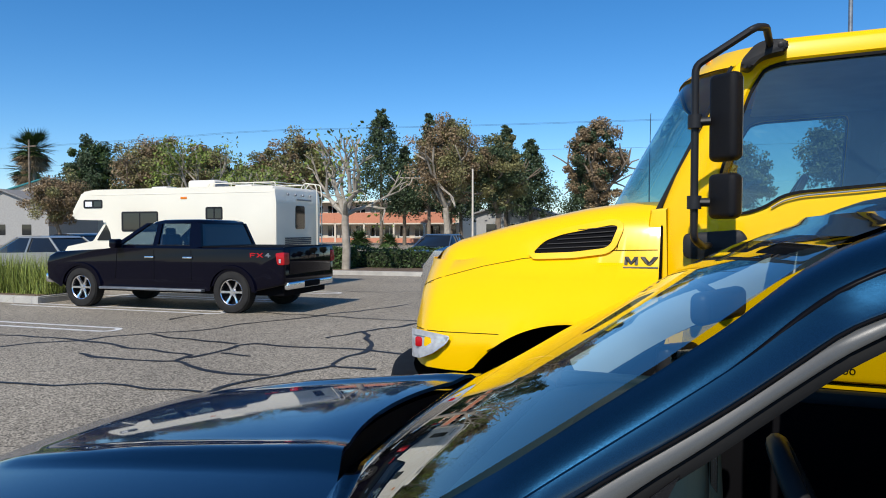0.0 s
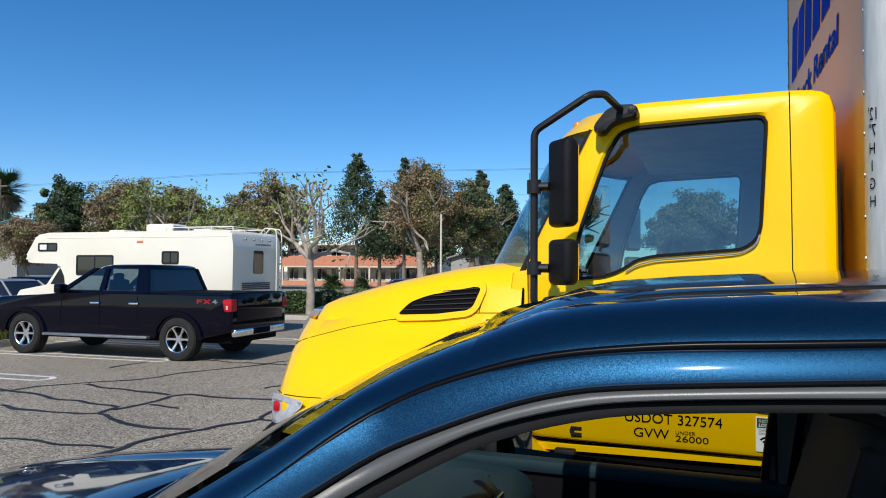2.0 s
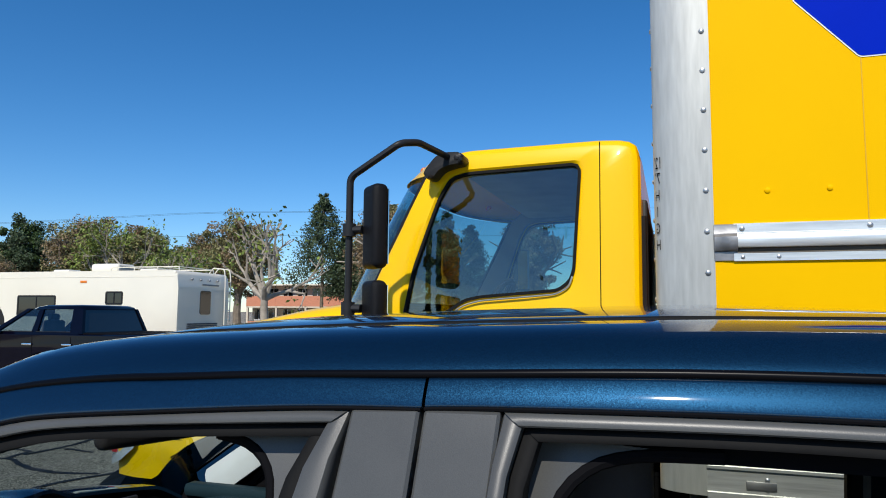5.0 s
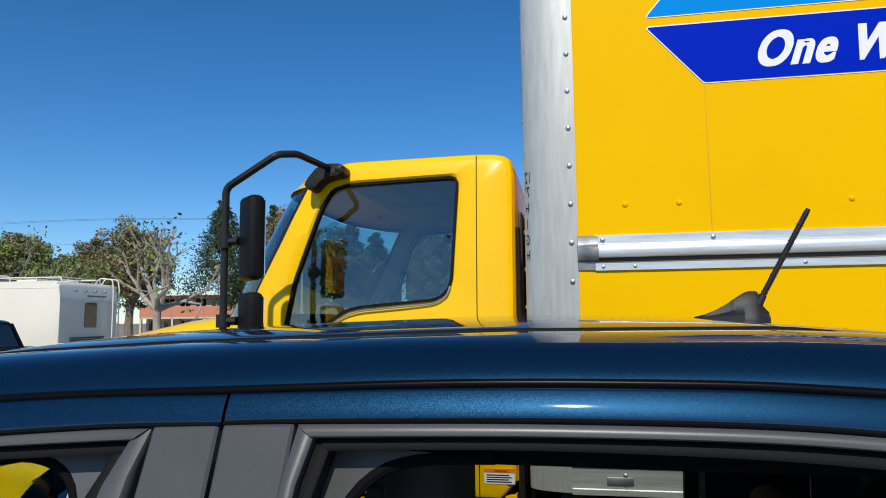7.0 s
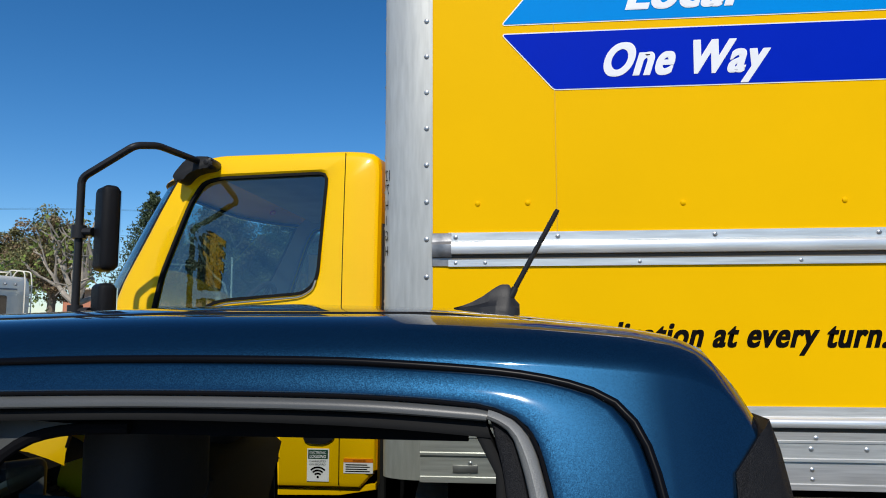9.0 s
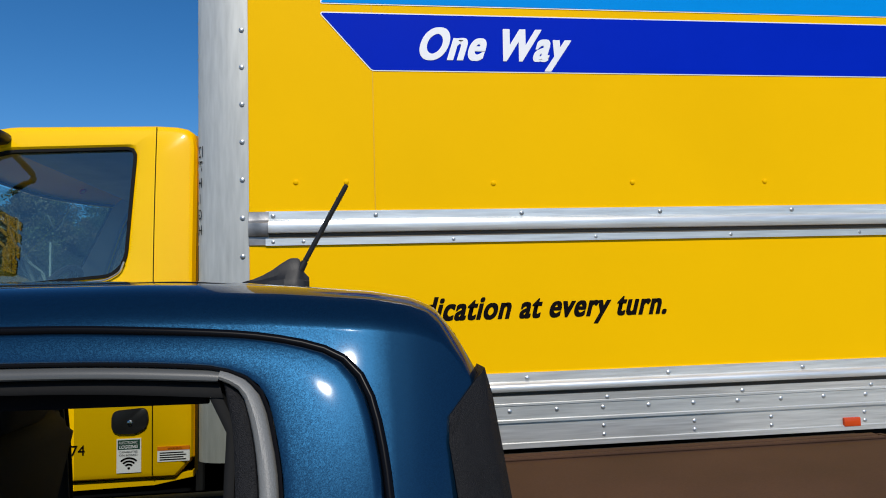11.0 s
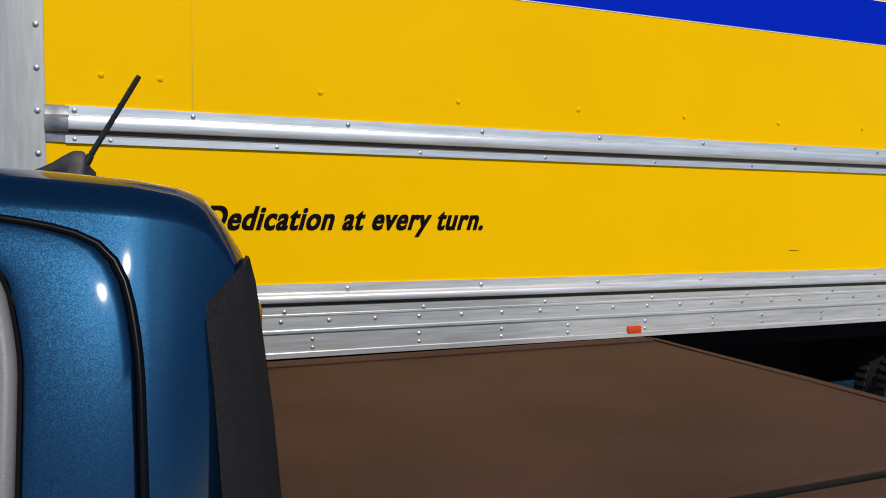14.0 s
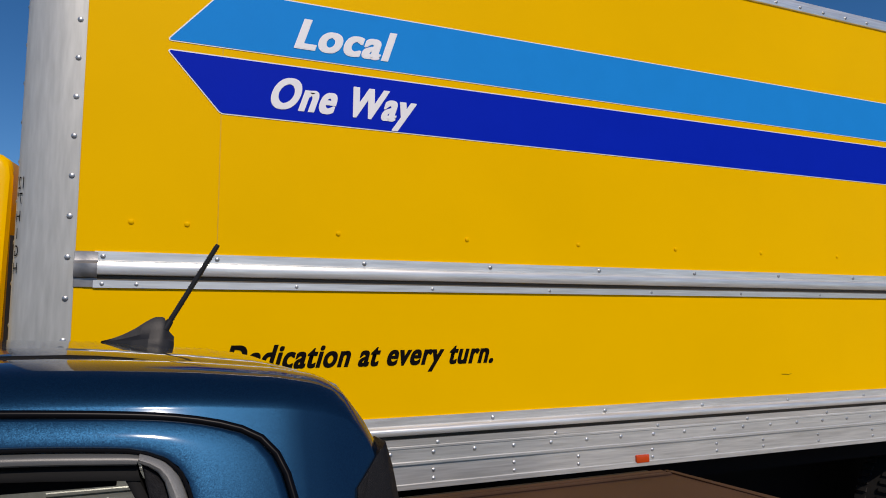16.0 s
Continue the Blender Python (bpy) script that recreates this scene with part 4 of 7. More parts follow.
for s in (0, 1):
    y = (lambda v: v) if s == 0 else far
    bm = bmesh.new()
    pts = [(1.45, BY - 0.004), (1.427, BY - 0.004)] + [(1.427 - 0.19 * math.sin(a), BY - 0.004 + 0.08 * (1 - math.cos(a))) for a in (math.pi / 2 * i / 12 for i in range(1, 13))] + [(1.237, BY + 0.10)]
    grid(bm, [[(x, y(v), z) for x, v in pts] for z in (1.10, 1.7, 2.3, 2.9, 3.5, 3.84)])
    tpart("corner_post", bm, M["alu"], "dull aluminium quarter-round corner post")
    bm = bmesh.new()
    for k in range(17):
        z = 1.302 + 0.1585 * k
        dome(bm, (1.425, y(BY - 0.004), z - 0.011), 0.011, 0.006, (0, -1 if s == 0 else 1, 0))
        dome(bm, (1.237, y(BY + 0.092), z + 0.05), 0.010, 0.006, (-1, 0, 0))
    tpart("rivets", bm, M["rivet"], "rivets down the corner post", kind="stuff")
    # rub rail at shoulder height
    bm = bmesh.new()
    prof = [(0, 2.110), (-0.006, 2.110), (-0.006, 2.076), (-0.010, 2.073), (-0.010, 2.070), (-0.024, 2.063), (-0.027, 2.056), (-0.027, 2.022), (-0.024, 2.018), (-0.001, 2.015), (-0.001, 1.999), (-0.010, 1.997), (-0.010, 1.968), (0, 1.968)]
    grid(bm, [[(x, y(BY + d), z) for d, z in prof] for x in (1.515, 3.0, 5.0, 7.0, BX1)])
    tpart("rub_rail", bm, M["alu_long"], "extruded aluminium rub rail")
    # dark strip laid in the groove in place of its shade
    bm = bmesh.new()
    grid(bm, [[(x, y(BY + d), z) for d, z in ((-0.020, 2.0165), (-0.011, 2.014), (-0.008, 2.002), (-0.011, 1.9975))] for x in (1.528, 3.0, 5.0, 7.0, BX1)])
    tpart("rail_groove", bm, M["groove_shade"], "dark strip painting the shade of the rail groove")
    bm = bmesh.new()
    grid(bm, [[(x, y(BY - h * k), z) for h, z in ((0.004, 2.109), (0.008, 2.107), (0.008, 2.078), (0.012, 2.070), (0.030, 2.060), (0.032, 2.030), (0.020, 2.008), (0.008, 2.004), (0.008, 1.971), (0.004, 1.969))] for x, k in ((1.446, 0.1), (1.449, 0.8), (1.478, 0.82), (1.484, 0.95), (1.506, 1.04), (1.528, 1.06))])
    tpart("rail_end", bm, M["cast"], "grey cast end cap of the rail")
    bm = bmesh.new()
    for x in [1.545] + [1.958 + 0.613 * k for k in range(11)]:
        dome(bm, (x, y(BY - 0.006), 2.090), 0.010, 0.006, (0, -1 if s == 0 else 1, 0))
    for x in [1.545] + [1.665 + 0.6125 * k for k in range(12)]:
        dome(bm, (x, y(BY - 0.006), 1.982), 0.010, 0.006, (0, -1 if s == 0 else 1, 0))
    tpart("rail_rivets", bm, M["rivet"], kind="stuff")
    bm = bmesh.new()
    for x, z in [(1.636, 2.232), (1.840, 2.232)] + [(2.455 + 0.613 * k, 2.222) for k in range(11)]:
        dome(bm, (x, y(BY), z), 0.011, 0.007, (0, -1 if s == 0 else 1, 0), 10)
    tpart("panel_rivets", bm, M["yellow_sheet"], kind="stuff")
    for x in (1.955,):
        bm = bmesh.new()
        box(bm, (x, y(BY - 0.0012), 2.11), (x + 0.0035, y(BY + 0.002), 3.78))
        tpart("panel_joint", bm, mat("dark_joint", (0.62, 0.36, 0.0), 0.6), smooth=False)
    # bottom rail: flange, bulge, flats
    bm = bmesh.new()
    prof = [(0.0, 1.410), (-0.006, 1.410), (-0.006, 1.374), (-0.012, 1.371), (-0.026, 1.363), (-0.030, 1.354), (-0.030, 1.337), (-0.027, 1.333), (-0.001, 1.330), (-0.001, 1.315), (-0.008, 1.313), (-0.006, 1.283), (-0.010, 1.281), (-0.010, 1.273), (-0.006, 1.271), (-0.006, 1.216), (-0.014, 1.213), (-0.014, 1.203), (-0.005, 1.201), (-0.005, 1.120), (-0.012, 1.117), (-0.012, 1.096), (0.03, 1.09)]
    grid(bm, [[(x, y(BY + d), z) for d, z in prof] for x in (1.40, 3.0, 5.0, 7.0, BX1)])
    tpart("bottom_rail", bm, M["alu_long"], "ribbed aluminium bottom rail")
    # second dark strip, painting the shade under the bulge
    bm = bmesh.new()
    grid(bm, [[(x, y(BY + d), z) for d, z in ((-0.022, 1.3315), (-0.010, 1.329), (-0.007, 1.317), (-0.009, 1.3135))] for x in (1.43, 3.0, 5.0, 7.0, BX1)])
    tpart("rail_groove", bm, M["groove_shade"], "dark strip painting the shade of the rail groove")
    bm = bmesh.new()
    for k in range(12):
        dome(bm, (1.954 + 0.6155 * k, y(BY - 0.006), 1.388 - 0.0018 * k), 0.010, 0.006, (0, -1 if s == 0 else 1, 0))
        dome(bm, (1.70 + 0.605 * k, y(BY - 0.005), 1.292), 0.010, 0.006, (0, -1 if s == 0 else 1, 0))
    for k in range(34):
        dome(bm, (1.69 + 0.2 * k, y(BY - 0.005), 1.250), 0.010, 0.006, (0, -1 if s == 0 else 1, 0))
    for x in (1.60, 1.95, 2.42, 2.89, 3.29, 3.64, 4.08, 4.50, 4.83, 5.25, 5.7, 6.1, 6.5, 7.0, 7.4, 7.9):
        for z in (1.172, 1.135):
            dome(bm, (x, y(BY - 0.004), z), 0.009, 0.006, (0, -1 if s == 0 else 1, 0))
    tpart("rail_rivets", bm, M["rivet"], kind="stuff")
    bm = bmesh.new()
    box(bm, (3.973, y(BY - 0.016), 1.112), (4.053, y(BY), 1.152), 0.005)
    tpart("side_reflector", bm, mat("orange_red_lens", (0.55, 0.055, 0.004), 0.25), "small red-orange side reflector")
    bm = bmesh.new()
    box(bm, (1.53, y(BY - 0.012), 1.135), (1.63, y(BY), 1.165), 0.003)
    tpart("marker_plate", bm, M["cast"])
    bm = bmesh.new()
    box(bm, (1.40, y(BY - 0.012), 3.775), (BX1, y(BY + 0.05), 3.845), 0.008)
    tpart("top_rail", bm, M["alu_long"])
    bm = bmesh.new()
    for k in range(35):
        dome(bm, (1.55 + 0.2 * k, y(BY - 0.012), 3.80), 0.010, 0.006, (0, -1 if s == 0 else 1, 0))
    tpart("rail_rivets", bm, M["rivet"], kind="stuff")
bm = bmesh.new()
box(bm, (1.236, BY + 0.09, 3.77), (1.27, far(BY + 0.09), 3.85), 0.008)
tpart("front_header", bm, M["alu_long"])
bm = bmesh.new()
box(bm, (1.3, BY + 0.02, 3.79), (BX1, far(BY + 0.02), 3.83))
tpart("box_roof", bm, M["white_gel"])
bm = bmesh.new()
box(bm, (1.5, BY + 0.12, 0.98), (BX1, far(BY + 0.12), 1.12))
tpart("floor_frame", bm, M["void"], "black floor frame under the box")
# chassis rails made deep and near-black to darken the underside
for k in (-0.45, 0.36):
    bm = bmesh.new()
    box(bm, (-0.2, TY + k, 0.50), (BX1, TY + k + 0.09, 0.98))
    tpart("chassis_rail", bm, M["void"])
# added near-black block, so that the underside reads as shaded
bm = bmesh.new()
box(bm, (4.6, TY - 0.34, 0.42), (6.0, TY + 0.34, 0.95), 0.03)
tpart("axle_housing", bm, M["void"])
bm = bmesh.new()
tube(bm, [(1.35, BY + 0.38, 0.72), (1.38, BY + 0.38, 0.72), (2.6, BY + 0.38, 0.72), (2.63, BY + 0.38, 0.72)], 0.30, 24)
tpart("fuel_tank", bm, M["alu"], "round aluminium fuel tank")
bm = bmesh.new()
box(bm, (1.17, CABY + 0.25, 1.0), (1.20, far(CABY + 0.25), 2.3), 0.01)
tube(bm, [(1.18, CABY + 0.1, 0.9), (1.18, CABY + 0.1, 2.2)], 0.02, 8)
tpart("cab_back_gear", bm, M["black"], "black pipes and panel behind the cab")

# livery on the side
def shape(name, pts, y, material, label=""):
    bm = bmesh.new()
    a = [bm.verts.new((x, y, z)) for x, z in pts]
    bm.faces.new(a)
    return tpart(name, bm, material, label, smooth=False)


for pts in ([(1.745, 3.005), (1.960, 3.262), (BX1 - 0.2, 3.262), (BX1 - 0.2, 3.005)], [(1.745, 2.960), (1.955, 2.714), (BX1 - 0.2, 2.714), (BX1 - 0.2, 2.960)]):
    shape("arrow_border", inset(outline(pts, 0.012), -0.005), BY - 0.0022, M["white"], "thin white border of the arrow")
shape("arrow_band", outline([(1.745, 3.005), (1.960, 3.262), (BX1 - 0.2, 3.262), (BX1 - 0.2, 3.005)], 0.012), BY - 0.0035, M["cyan"], "light blue arrow band")
shape("arrow_band", outline([(1.745, 2.960), (BX1 - 0.2, 2.960), (BX1 - 0.2, 2.714), (1.955, 2.714)], 0.012), BY - 0.0035, M["deep"], "deep blue arrow band")
tletter("box_text", "Local", 2.250, 3.052, 0.43, 0.136, flat_at(BY - 0.0048), M["white"], truck, "white slanted lettering", lean=0.32, bold=0.018, gap=1.12, spread=0.030)
tletter("box_text", "One Way", 2.140, 2.766, 0.65, 0.136, flat_at(BY - 0.0048), M["white"], truck, "white slanted lettering", lean=0.32, bold=0.018, gap=1.12, spread=0.030)
tletter("box_text", "Dedication at every turn.", 1.995, 1.642, 1.195, 0.096, flat_at(BY - 0.0015), M["ink"], truck, "black slanted lettering", lean=0.28, bold=0.015, gap=1.10, spread=0.026)
shape("scratch", [(5.00, 1.527), (5.06, 1.524), (5.09, 1.527), (5.06, 1.521), (5.01, 1.523)], BY - 0.001, M["ink"], "short dark scratch")
# height sign on the corner post, letters mirrored for the driver's mirrors
def post_at(u, v):
    a = math.pi / 2 - u / 0.19
    return (1.427 - 0.192 * math.sin(a) - 0.001, BY - 0.006 + 0.08 * (1 - math.cos(a)) - 0.001, v)


for txt, u0, v0, w, h in (("12'", 0.055, 2.345, 0.052, 0.048), ("7\"", 0.058, 2.285, 0.045, 0.045), ("H", 0.062, 2.218, 0.034, 0.042), ("I", 0.075, 2.152, 0.006, 0.042), ("G", 0.062, 2.086, 0.034, 0.042), ("H", 0.062, 2.02, 0.034, 0.042)):
    tletter("height_sign", txt, u0, v0, w, h, post_at, M["ink"], truck, flip=True)
# maker's name on the front wall as plain slanted bars, with the words under it
for k in range(6):
    y0 = 3.58 + 0.29 * k
    bm = bmesh.new()
    bm.faces.new([bm.verts.new((1.2375, yy, z)) for yy, z in ((y0 + 0.07, 3.06), (y0 + 0.30, 3.06), (y0 + 0.23, 3.42), (y0, 3.42))])
    tpart("name_bar", bm, M["deep"], "plain blue bar of a name", smooth=False)
tletter("front_text", "Truck Rental", -5.20, 2.82, 1.45, 0.13, lambda u, v: (1.2375, -u, v), M["deep"], truck, lean=0.2, bold=0.03)

FIT = Matrix.Identity(4)
bm = bmesh.new()
tube(bm, [(0.06, 3.92, 1.60), (0.06, 3.92, 1.90), (0.065, 3.92, 2.24)], 0.0035, 6, 0.0018)
tpart("whip_aerial", bm, M["black"], "thin black whip aerial")
# the truck stands a little askew
truck.matrix_world = Matrix.Translation((2.504, 3.116, 0.002)) @ Matrix.Rotation(radians(-0.77), 4, "Z") @ Matrix.Translation((-2.5, -3.1, 0)) @ truck.matrix_world

# ---- blue pickup, camera side ----
pickup = thing("pickup_truck", pose(1.285, 1.785, 0), "dark blue metallic crew-cab pickup with a brown bed cover", "pickup truck")


def ppart(name, bm, material, label="", parent=None, smooth=True, kind=""):
    return part(name, bm, material, parent or pickup, label, smooth, kind)


# x, height of the roof joint from the foot of the front pillar to the rear door's cut
DITCH = [(-1.405, 1.070), (-1.265, 1.168), (-1.092, 1.288), (-0.932, 1.395), (-0.855, 1.449), (-0.775, 1.513), (-0.720, 1.547), (-0.665, 1.572), (-0.585, 1.598), (-0.525, 1.611), (-0.455, 1.620), (-0.385, 1.626), (-0.305, 1.630), (-0.165, 1.637), (-0.005, 1.642), (0.250, 1.650), (0.485, 1.650), (0.594, 1.646), (0.695, 1.639), (0.750, 1.631), (0.777, 1.624), (0.798, 1.617), (0.815, 1.606), (0.830, 1.588), (0.839, 1.567), (0.846, 1.538), (0.852, 1.498), (0.855, 1.454), (0.860, 1.300), (0.863, 1.080)]


def side_y(x, z):
    """Half width of the cab's side at x and z."""
    d = 1.645 - z
    return min(0.93, 0.665 + 0.48 * d - 0.30 * d * d + 0.35 * max(0, -0.735 - x) - 0.28 * max(0, x - 0.80) ** 2 - 1.6 * max(0, min(x, 0.865) - 0.83) ** 2 - 0.112 * max(0, x - 0.865) - 1.2 * max(0, x - 0.865) ** 2)


def on_side(s):
    """Puts an outline point on the near (-1) or far (1) side, d outwards."""
    def put(x, z, d=0.0):
        e = max(0.0, 1.645 - z)
        return (x, s * (side_y(x, z) + d), z + max(0.0, 0.18 * e - 0.30 * e * e) / 0.70 * (1.70 - z))
    return put


def between(line, n):
    """Even steps along a curve of x, z points."""
    q = [Vector(p) for p in line]
    ps = [q[0]]
    for i in range(len(q) - 1):
        a, b, c, d = q[max(0, i - 1)], q[i], q[i + 1], q[min(len(q) - 1, i + 2)]
        for k in range(1, 7):
            t = k / 6
            ps.append(0.5 * (2 * b + (c - a) * t + (2 * a - 5 * b + 4 * c - d) * t * t + (3 * b - a - 3 * c + d) * t ** 3))
    acc = [0.0]
    for a, b in zip(ps, ps[1:]):
        acc.append(acc[-1] + (b - a).length)
    out, j = [], 0
    for i in range(n):
        d = acc[-1] * i / (n - 1)
        while j < len(ps) - 2 and acc[j + 1] < d:
            j += 1
        out.append(tuple(ps[j].lerp(ps[j + 1], (d - acc[j]) / max(1e-9, acc[j + 1] - acc[j]))))
    return out


# roof skin
bm = bmesh.new()
rows = []
ROLL = [(0.0, 0.0), (0.0012, 0.003), (0.010, 0.0125), (0.029, 0.031), (0.066, 0.044), (0.110, 0.0485), (0.145, 0.049), (0.160, 0.0445), (0.178, 0.046), (0.196, 0.0520), (0.35, 0.063), (0.55, 0.070)]
xs = [-0.635, -0.60, -0.56, -0.52, -0.48, -0.40, -0.3, -0.15, 0, 0.15, 0.3, 0.45, 0.52, 0.58, 0.64, 0.695, 0.74, 0.777, 0.80, 0.816, 0.83, 0.84, 0.847, 0.853, 0.857, 0.861, 0.864, 0.877, 0.89, 0.905, 0.92, 0.9325, 0.945, 0.965, 0.985, 1.0]
for x in xs:
    zd = lerp(x, DITCH) if x < 0.46 else 1.650
    hw = side_y(x, zd)
    drop = lerp(x, [(-1, 0), (0.60, 0), (0.74, 0.006), (0.844, 0.014), (0.896, 0.022), (0.920, 0.032), (0.940, 0.054), (0.968, 0.098), (1.0, 0.15)])
    low = lerp(x, DITCH) if x > 0.46 else zd - 0.001
    half = []
    for i in range(8):
        z = low + (zd - drop * 0.9 - low) * i / 8
        half.append((side_y(x, z), z))
    k = 1 if x > 0.66 else lerp(x, [(-0.635, 0.85), (-0.56, 1.0)])
    base = side_y(x, zd - drop)
    flat = lerp(x, [(0.30, 0.0), (0.75, 0.65), (1.0, 0.65)])
    half += [(base - dy, zd + (dz - flat * max(0, dz - 0.050)) * k - drop * (1 + 0.45 * min(1, dy / 0.3))) for dy, dz in ROLL]
    bow = lerp(x, [(-0.635, 0.03), (-0.2, 0.0)])
    tuck = max(0, x - 0.88) * 0.42
    top = [(x - bow * (1 - min(1, y / hw) ** 2) - tuck * min(1, max(0, 1.60 - z) / 0.25), -y, z) for y, z in half]
    rows.append(top + [(x - bow, 0, half[-1][1] + 0.002)] + [(p[0], -p[1], p[2]) for p in top[::-1]])
grid(bm, rows)
ppart("roof", bm, M["blue"], "blue metallic roof panel and rear pillars")
# dark seal in the joint between roof and doors
for s in (-1, 1):
    bm = bmesh.new()
    tube(bm, [(x, s * (side_y(x, z) - 0.0010), z - 0.0020) for x, z in between(DITCH, 120)], 0.0050, 10)
    ppart("roof_seal", bm, M["seal"], "glossy black rubber seal in the roof joint")
# black mouldings in the roof's two channels
for s in (-1, 1):
    bm = bmesh.new()
    pts = []
    for i in range(40):
        x = -0.56 + 1.36 * i / 39
        zd = lerp(x, DITCH) if x < 0.46 else 1.650
        drop = lerp(x, [(-1, 0), (0.60, 0), (0.74, 0.006), (0.844, 0.014), (0.896, 0.022), (0.920, 0.032)])
        pts.append((x, s * (side_y(x, zd - drop) - 0.169), zd + 0.0465 - drop * 1.25 - 0.018 * max(0, (x - 0.60) / 0.20) ** 2 - 0.012 * max(0, (-0.46 - x) / 0.10)))
    tube(bm, pts, 0.0055, 8)
    ppart("roof_moulding", bm, M["rubber"], "black rubber roof moulding")
# pale trims inside the front pillars
for s in (1,):
    bm = bmesh.new()
    rows = []
    for i in range(15):
        x = -1.34 + 0.76 * i / 14
        zd = lerp(x, DITCH)
        k = lerp(x, [(-1.34, 1.1), (-0.9, 1.0), (-0.6, 0.8)])
        ahead = lerp(x, [(-1.34, 0.05), (-1.0, 0.04), (-0.8, 0.0)])
        rows.append([(x - ahead + a * k, s * (side_y(x, zd) - b), zd + c * k) for a, b, c in ((-0.002, 0.045, 0.012), (0.014, 0.080, -0.008), (0.035, 0.100, -0.040), (0.060, 0.095, -0.080))])
    slab(bm, rows, (0, s * 0.02, 0))
    ppart("pillar_trim", bm, M["headliner"], "pale grey trim inside the front pillar")
# headlining under the roof
bm = bmesh.new()
grid(bm, [[(x, y, lerp(x, DITCH) + 0.012 + 0.02 * (1 - (y / 0.62) ** 2)) for y in (-0.62, -0.4, 0, 0.4, 0.62)] for x in (-0.58, -0.4, 0, 0.4, 0.7)])
ppart("headlining", bm, M["headliner"], "pale grey headlining")

# front pillars: the roof's rolled edge runs on down them
WIDE = [(-1.45, 0.052), (-1.02, 0.055), (-0.93, 0.058), (-0.85, 0.065), (-0.79, 0.076), (-0.74, 0.090), (-0.70, 0.104), (-0.66, 0.115)]
RISE = [(-1.45, 0.043), (-1.02, 0.046), (-0.85, 0.047), (-0.74, 0.049), (-0.67, 0.052)]
GLASS = []
PILLAR_ROLL = [(0.0, 0.0), (0.002, 0.003), (0.016, 0.017), (0.038, 0.031), (0.072, 0.042), (0.110, 0.0485)]
for s in (-1, 1):
    bm = bmesh.new()
    rows = []
    for i in range(41):
        x = -1.405 + (-0.63 + 1.405) * i / 40
        zd, w_, r_ = lerp(x, DITCH), lerp(x, WIDE), lerp(x, RISE)
        hw = side_y(x, zd)
        fwd = lerp(x, [(-1.40, 0.03), (-1.0, 0.022), (-0.64, 0.0)])
        blend = min(1, max(0, (x + 1.00) / 0.36))
        blend = blend * blend * (3 - 2 * blend)
        row = [Vector((x - fwd * dy / 0.115, s * (hw - dy / 0.115 * w_), zd + (dz / 0.060 * r_) * (1 - blend) + lerp(dy, ROLL) * 0.85 * blend)) for dy, dz in PILLAR_ROLL]
        if s < 0:
            GLASS.append((row[-1].z, row[-1].x, -row[-1].y))
        rows.append(row + [row[-1] + Vector((0.02, -s * 0.015, -0.02)), Vector((x + 0.06, s * (hw - 0.09), zd - 0.02)), row[0] + Vector((0.02, -s * 0.02, -0.02))])
    grid(bm, rows, True)
    ppart("front_pillar", bm, M["blue"])

# windscreen
bm = bmesh.new()
WZ = [1.00, 1.06, 1.12, 1.20, 1.28, 1.36, 1.44, 1.52, 1.57, 1.60, 1.62, 1.638]
EDGE = [(1.00, -1.50, 0.87)] + [g for g in GLASS if g[0] < 1.625] + [(1.645, -0.63, 0.555)]
rows = []
for z in WZ:
    xe, hw = lerp(z, EDGE, 1), lerp(z, EDGE, 2)
    bow = lerp(z, [(1.0, 0.24), (1.2, 0.190), (1.5, 0.125), (1.64, 0.045)])
    rows.append([(xe - bow * (1 - abs(j / 14 - 1) ** 2.3) - 0.008, hw * (j / 14 - 1), z + 0.004) for j in range(29)])
grid(bm, [r for r in rows if r[0][2] < 1.605])
w = ppart("windscreen", bm, pane("screen_glass", (0.56, 0.70, 0.72), 1.0, 0.0, 1.85), "raked windscreen with sky reflections")
w.visible_shadow = False
bm = bmesh.new()
grid(bm, [r for r in rows if r[0][2] > 1.60])
ppart("screen_border", bm, M["darkglass"], "black printed border of the windscreen", parent=w)
# hood: ridged, with a bowed rear edge
HOODX = [-2.900, -2.884, -2.851, -2.785, -2.632, -2.441, -2.249, -2.058, -1.867, -1.765, -1.710]
rows = []
for i, x in enumerate(HOODX):
    t = min(1, (x + 2.90) / 1.135)
    zc = lerp(x, [(-2.900, 0.835), (-2.884, 0.885), (-2.851, 0.935), (-2.785, 0.975), (-2.632, 1.001), (-2.249, 1.056), (-1.765, 1.119)])
    row = []
    for j in range(73):
        v = j / 36 - 1
        hw = lerp(x, [(-2.900, 0.70), (-2.760, 0.75), (-1.765, 0.80)])
        y = v * hw
        back = 0.30 * v * v * t ** 2
        front = 0.10 * v * v * (1 - t) ** 1.5
        ridge = (0.024 * min(1, max(0, (0.47 - abs(y)) / 0.045)) - 0.012 * min(1, max(0, (0.40 - abs(y)) / 0.06))) * min(1, t * 1.6)
        z = zc + ridge - 0.035 * abs(v) ** 2.5 - 0.05 * max(0, abs(v) - 0.9) / 0.1
        row.append((x + back + front, y, z))
    rows.append(row)
bm = bmesh.new()
slab(bm, rows, (0, 0, -0.012))
ppart("hood", bm, M["blue"], "blue metallic hood with two ridges")
HOOD_REAR = rows[-1]
# cowl between hood and screen
bm = bmesh.new()
base = [(lerp(1.0, EDGE, 1) - 0.24 * (1 - abs(2 * j / 72 - 1) ** 2.2) + 0.02, 0.85 * (2 * j / 72 - 1), 1.0) for j in range(73)]
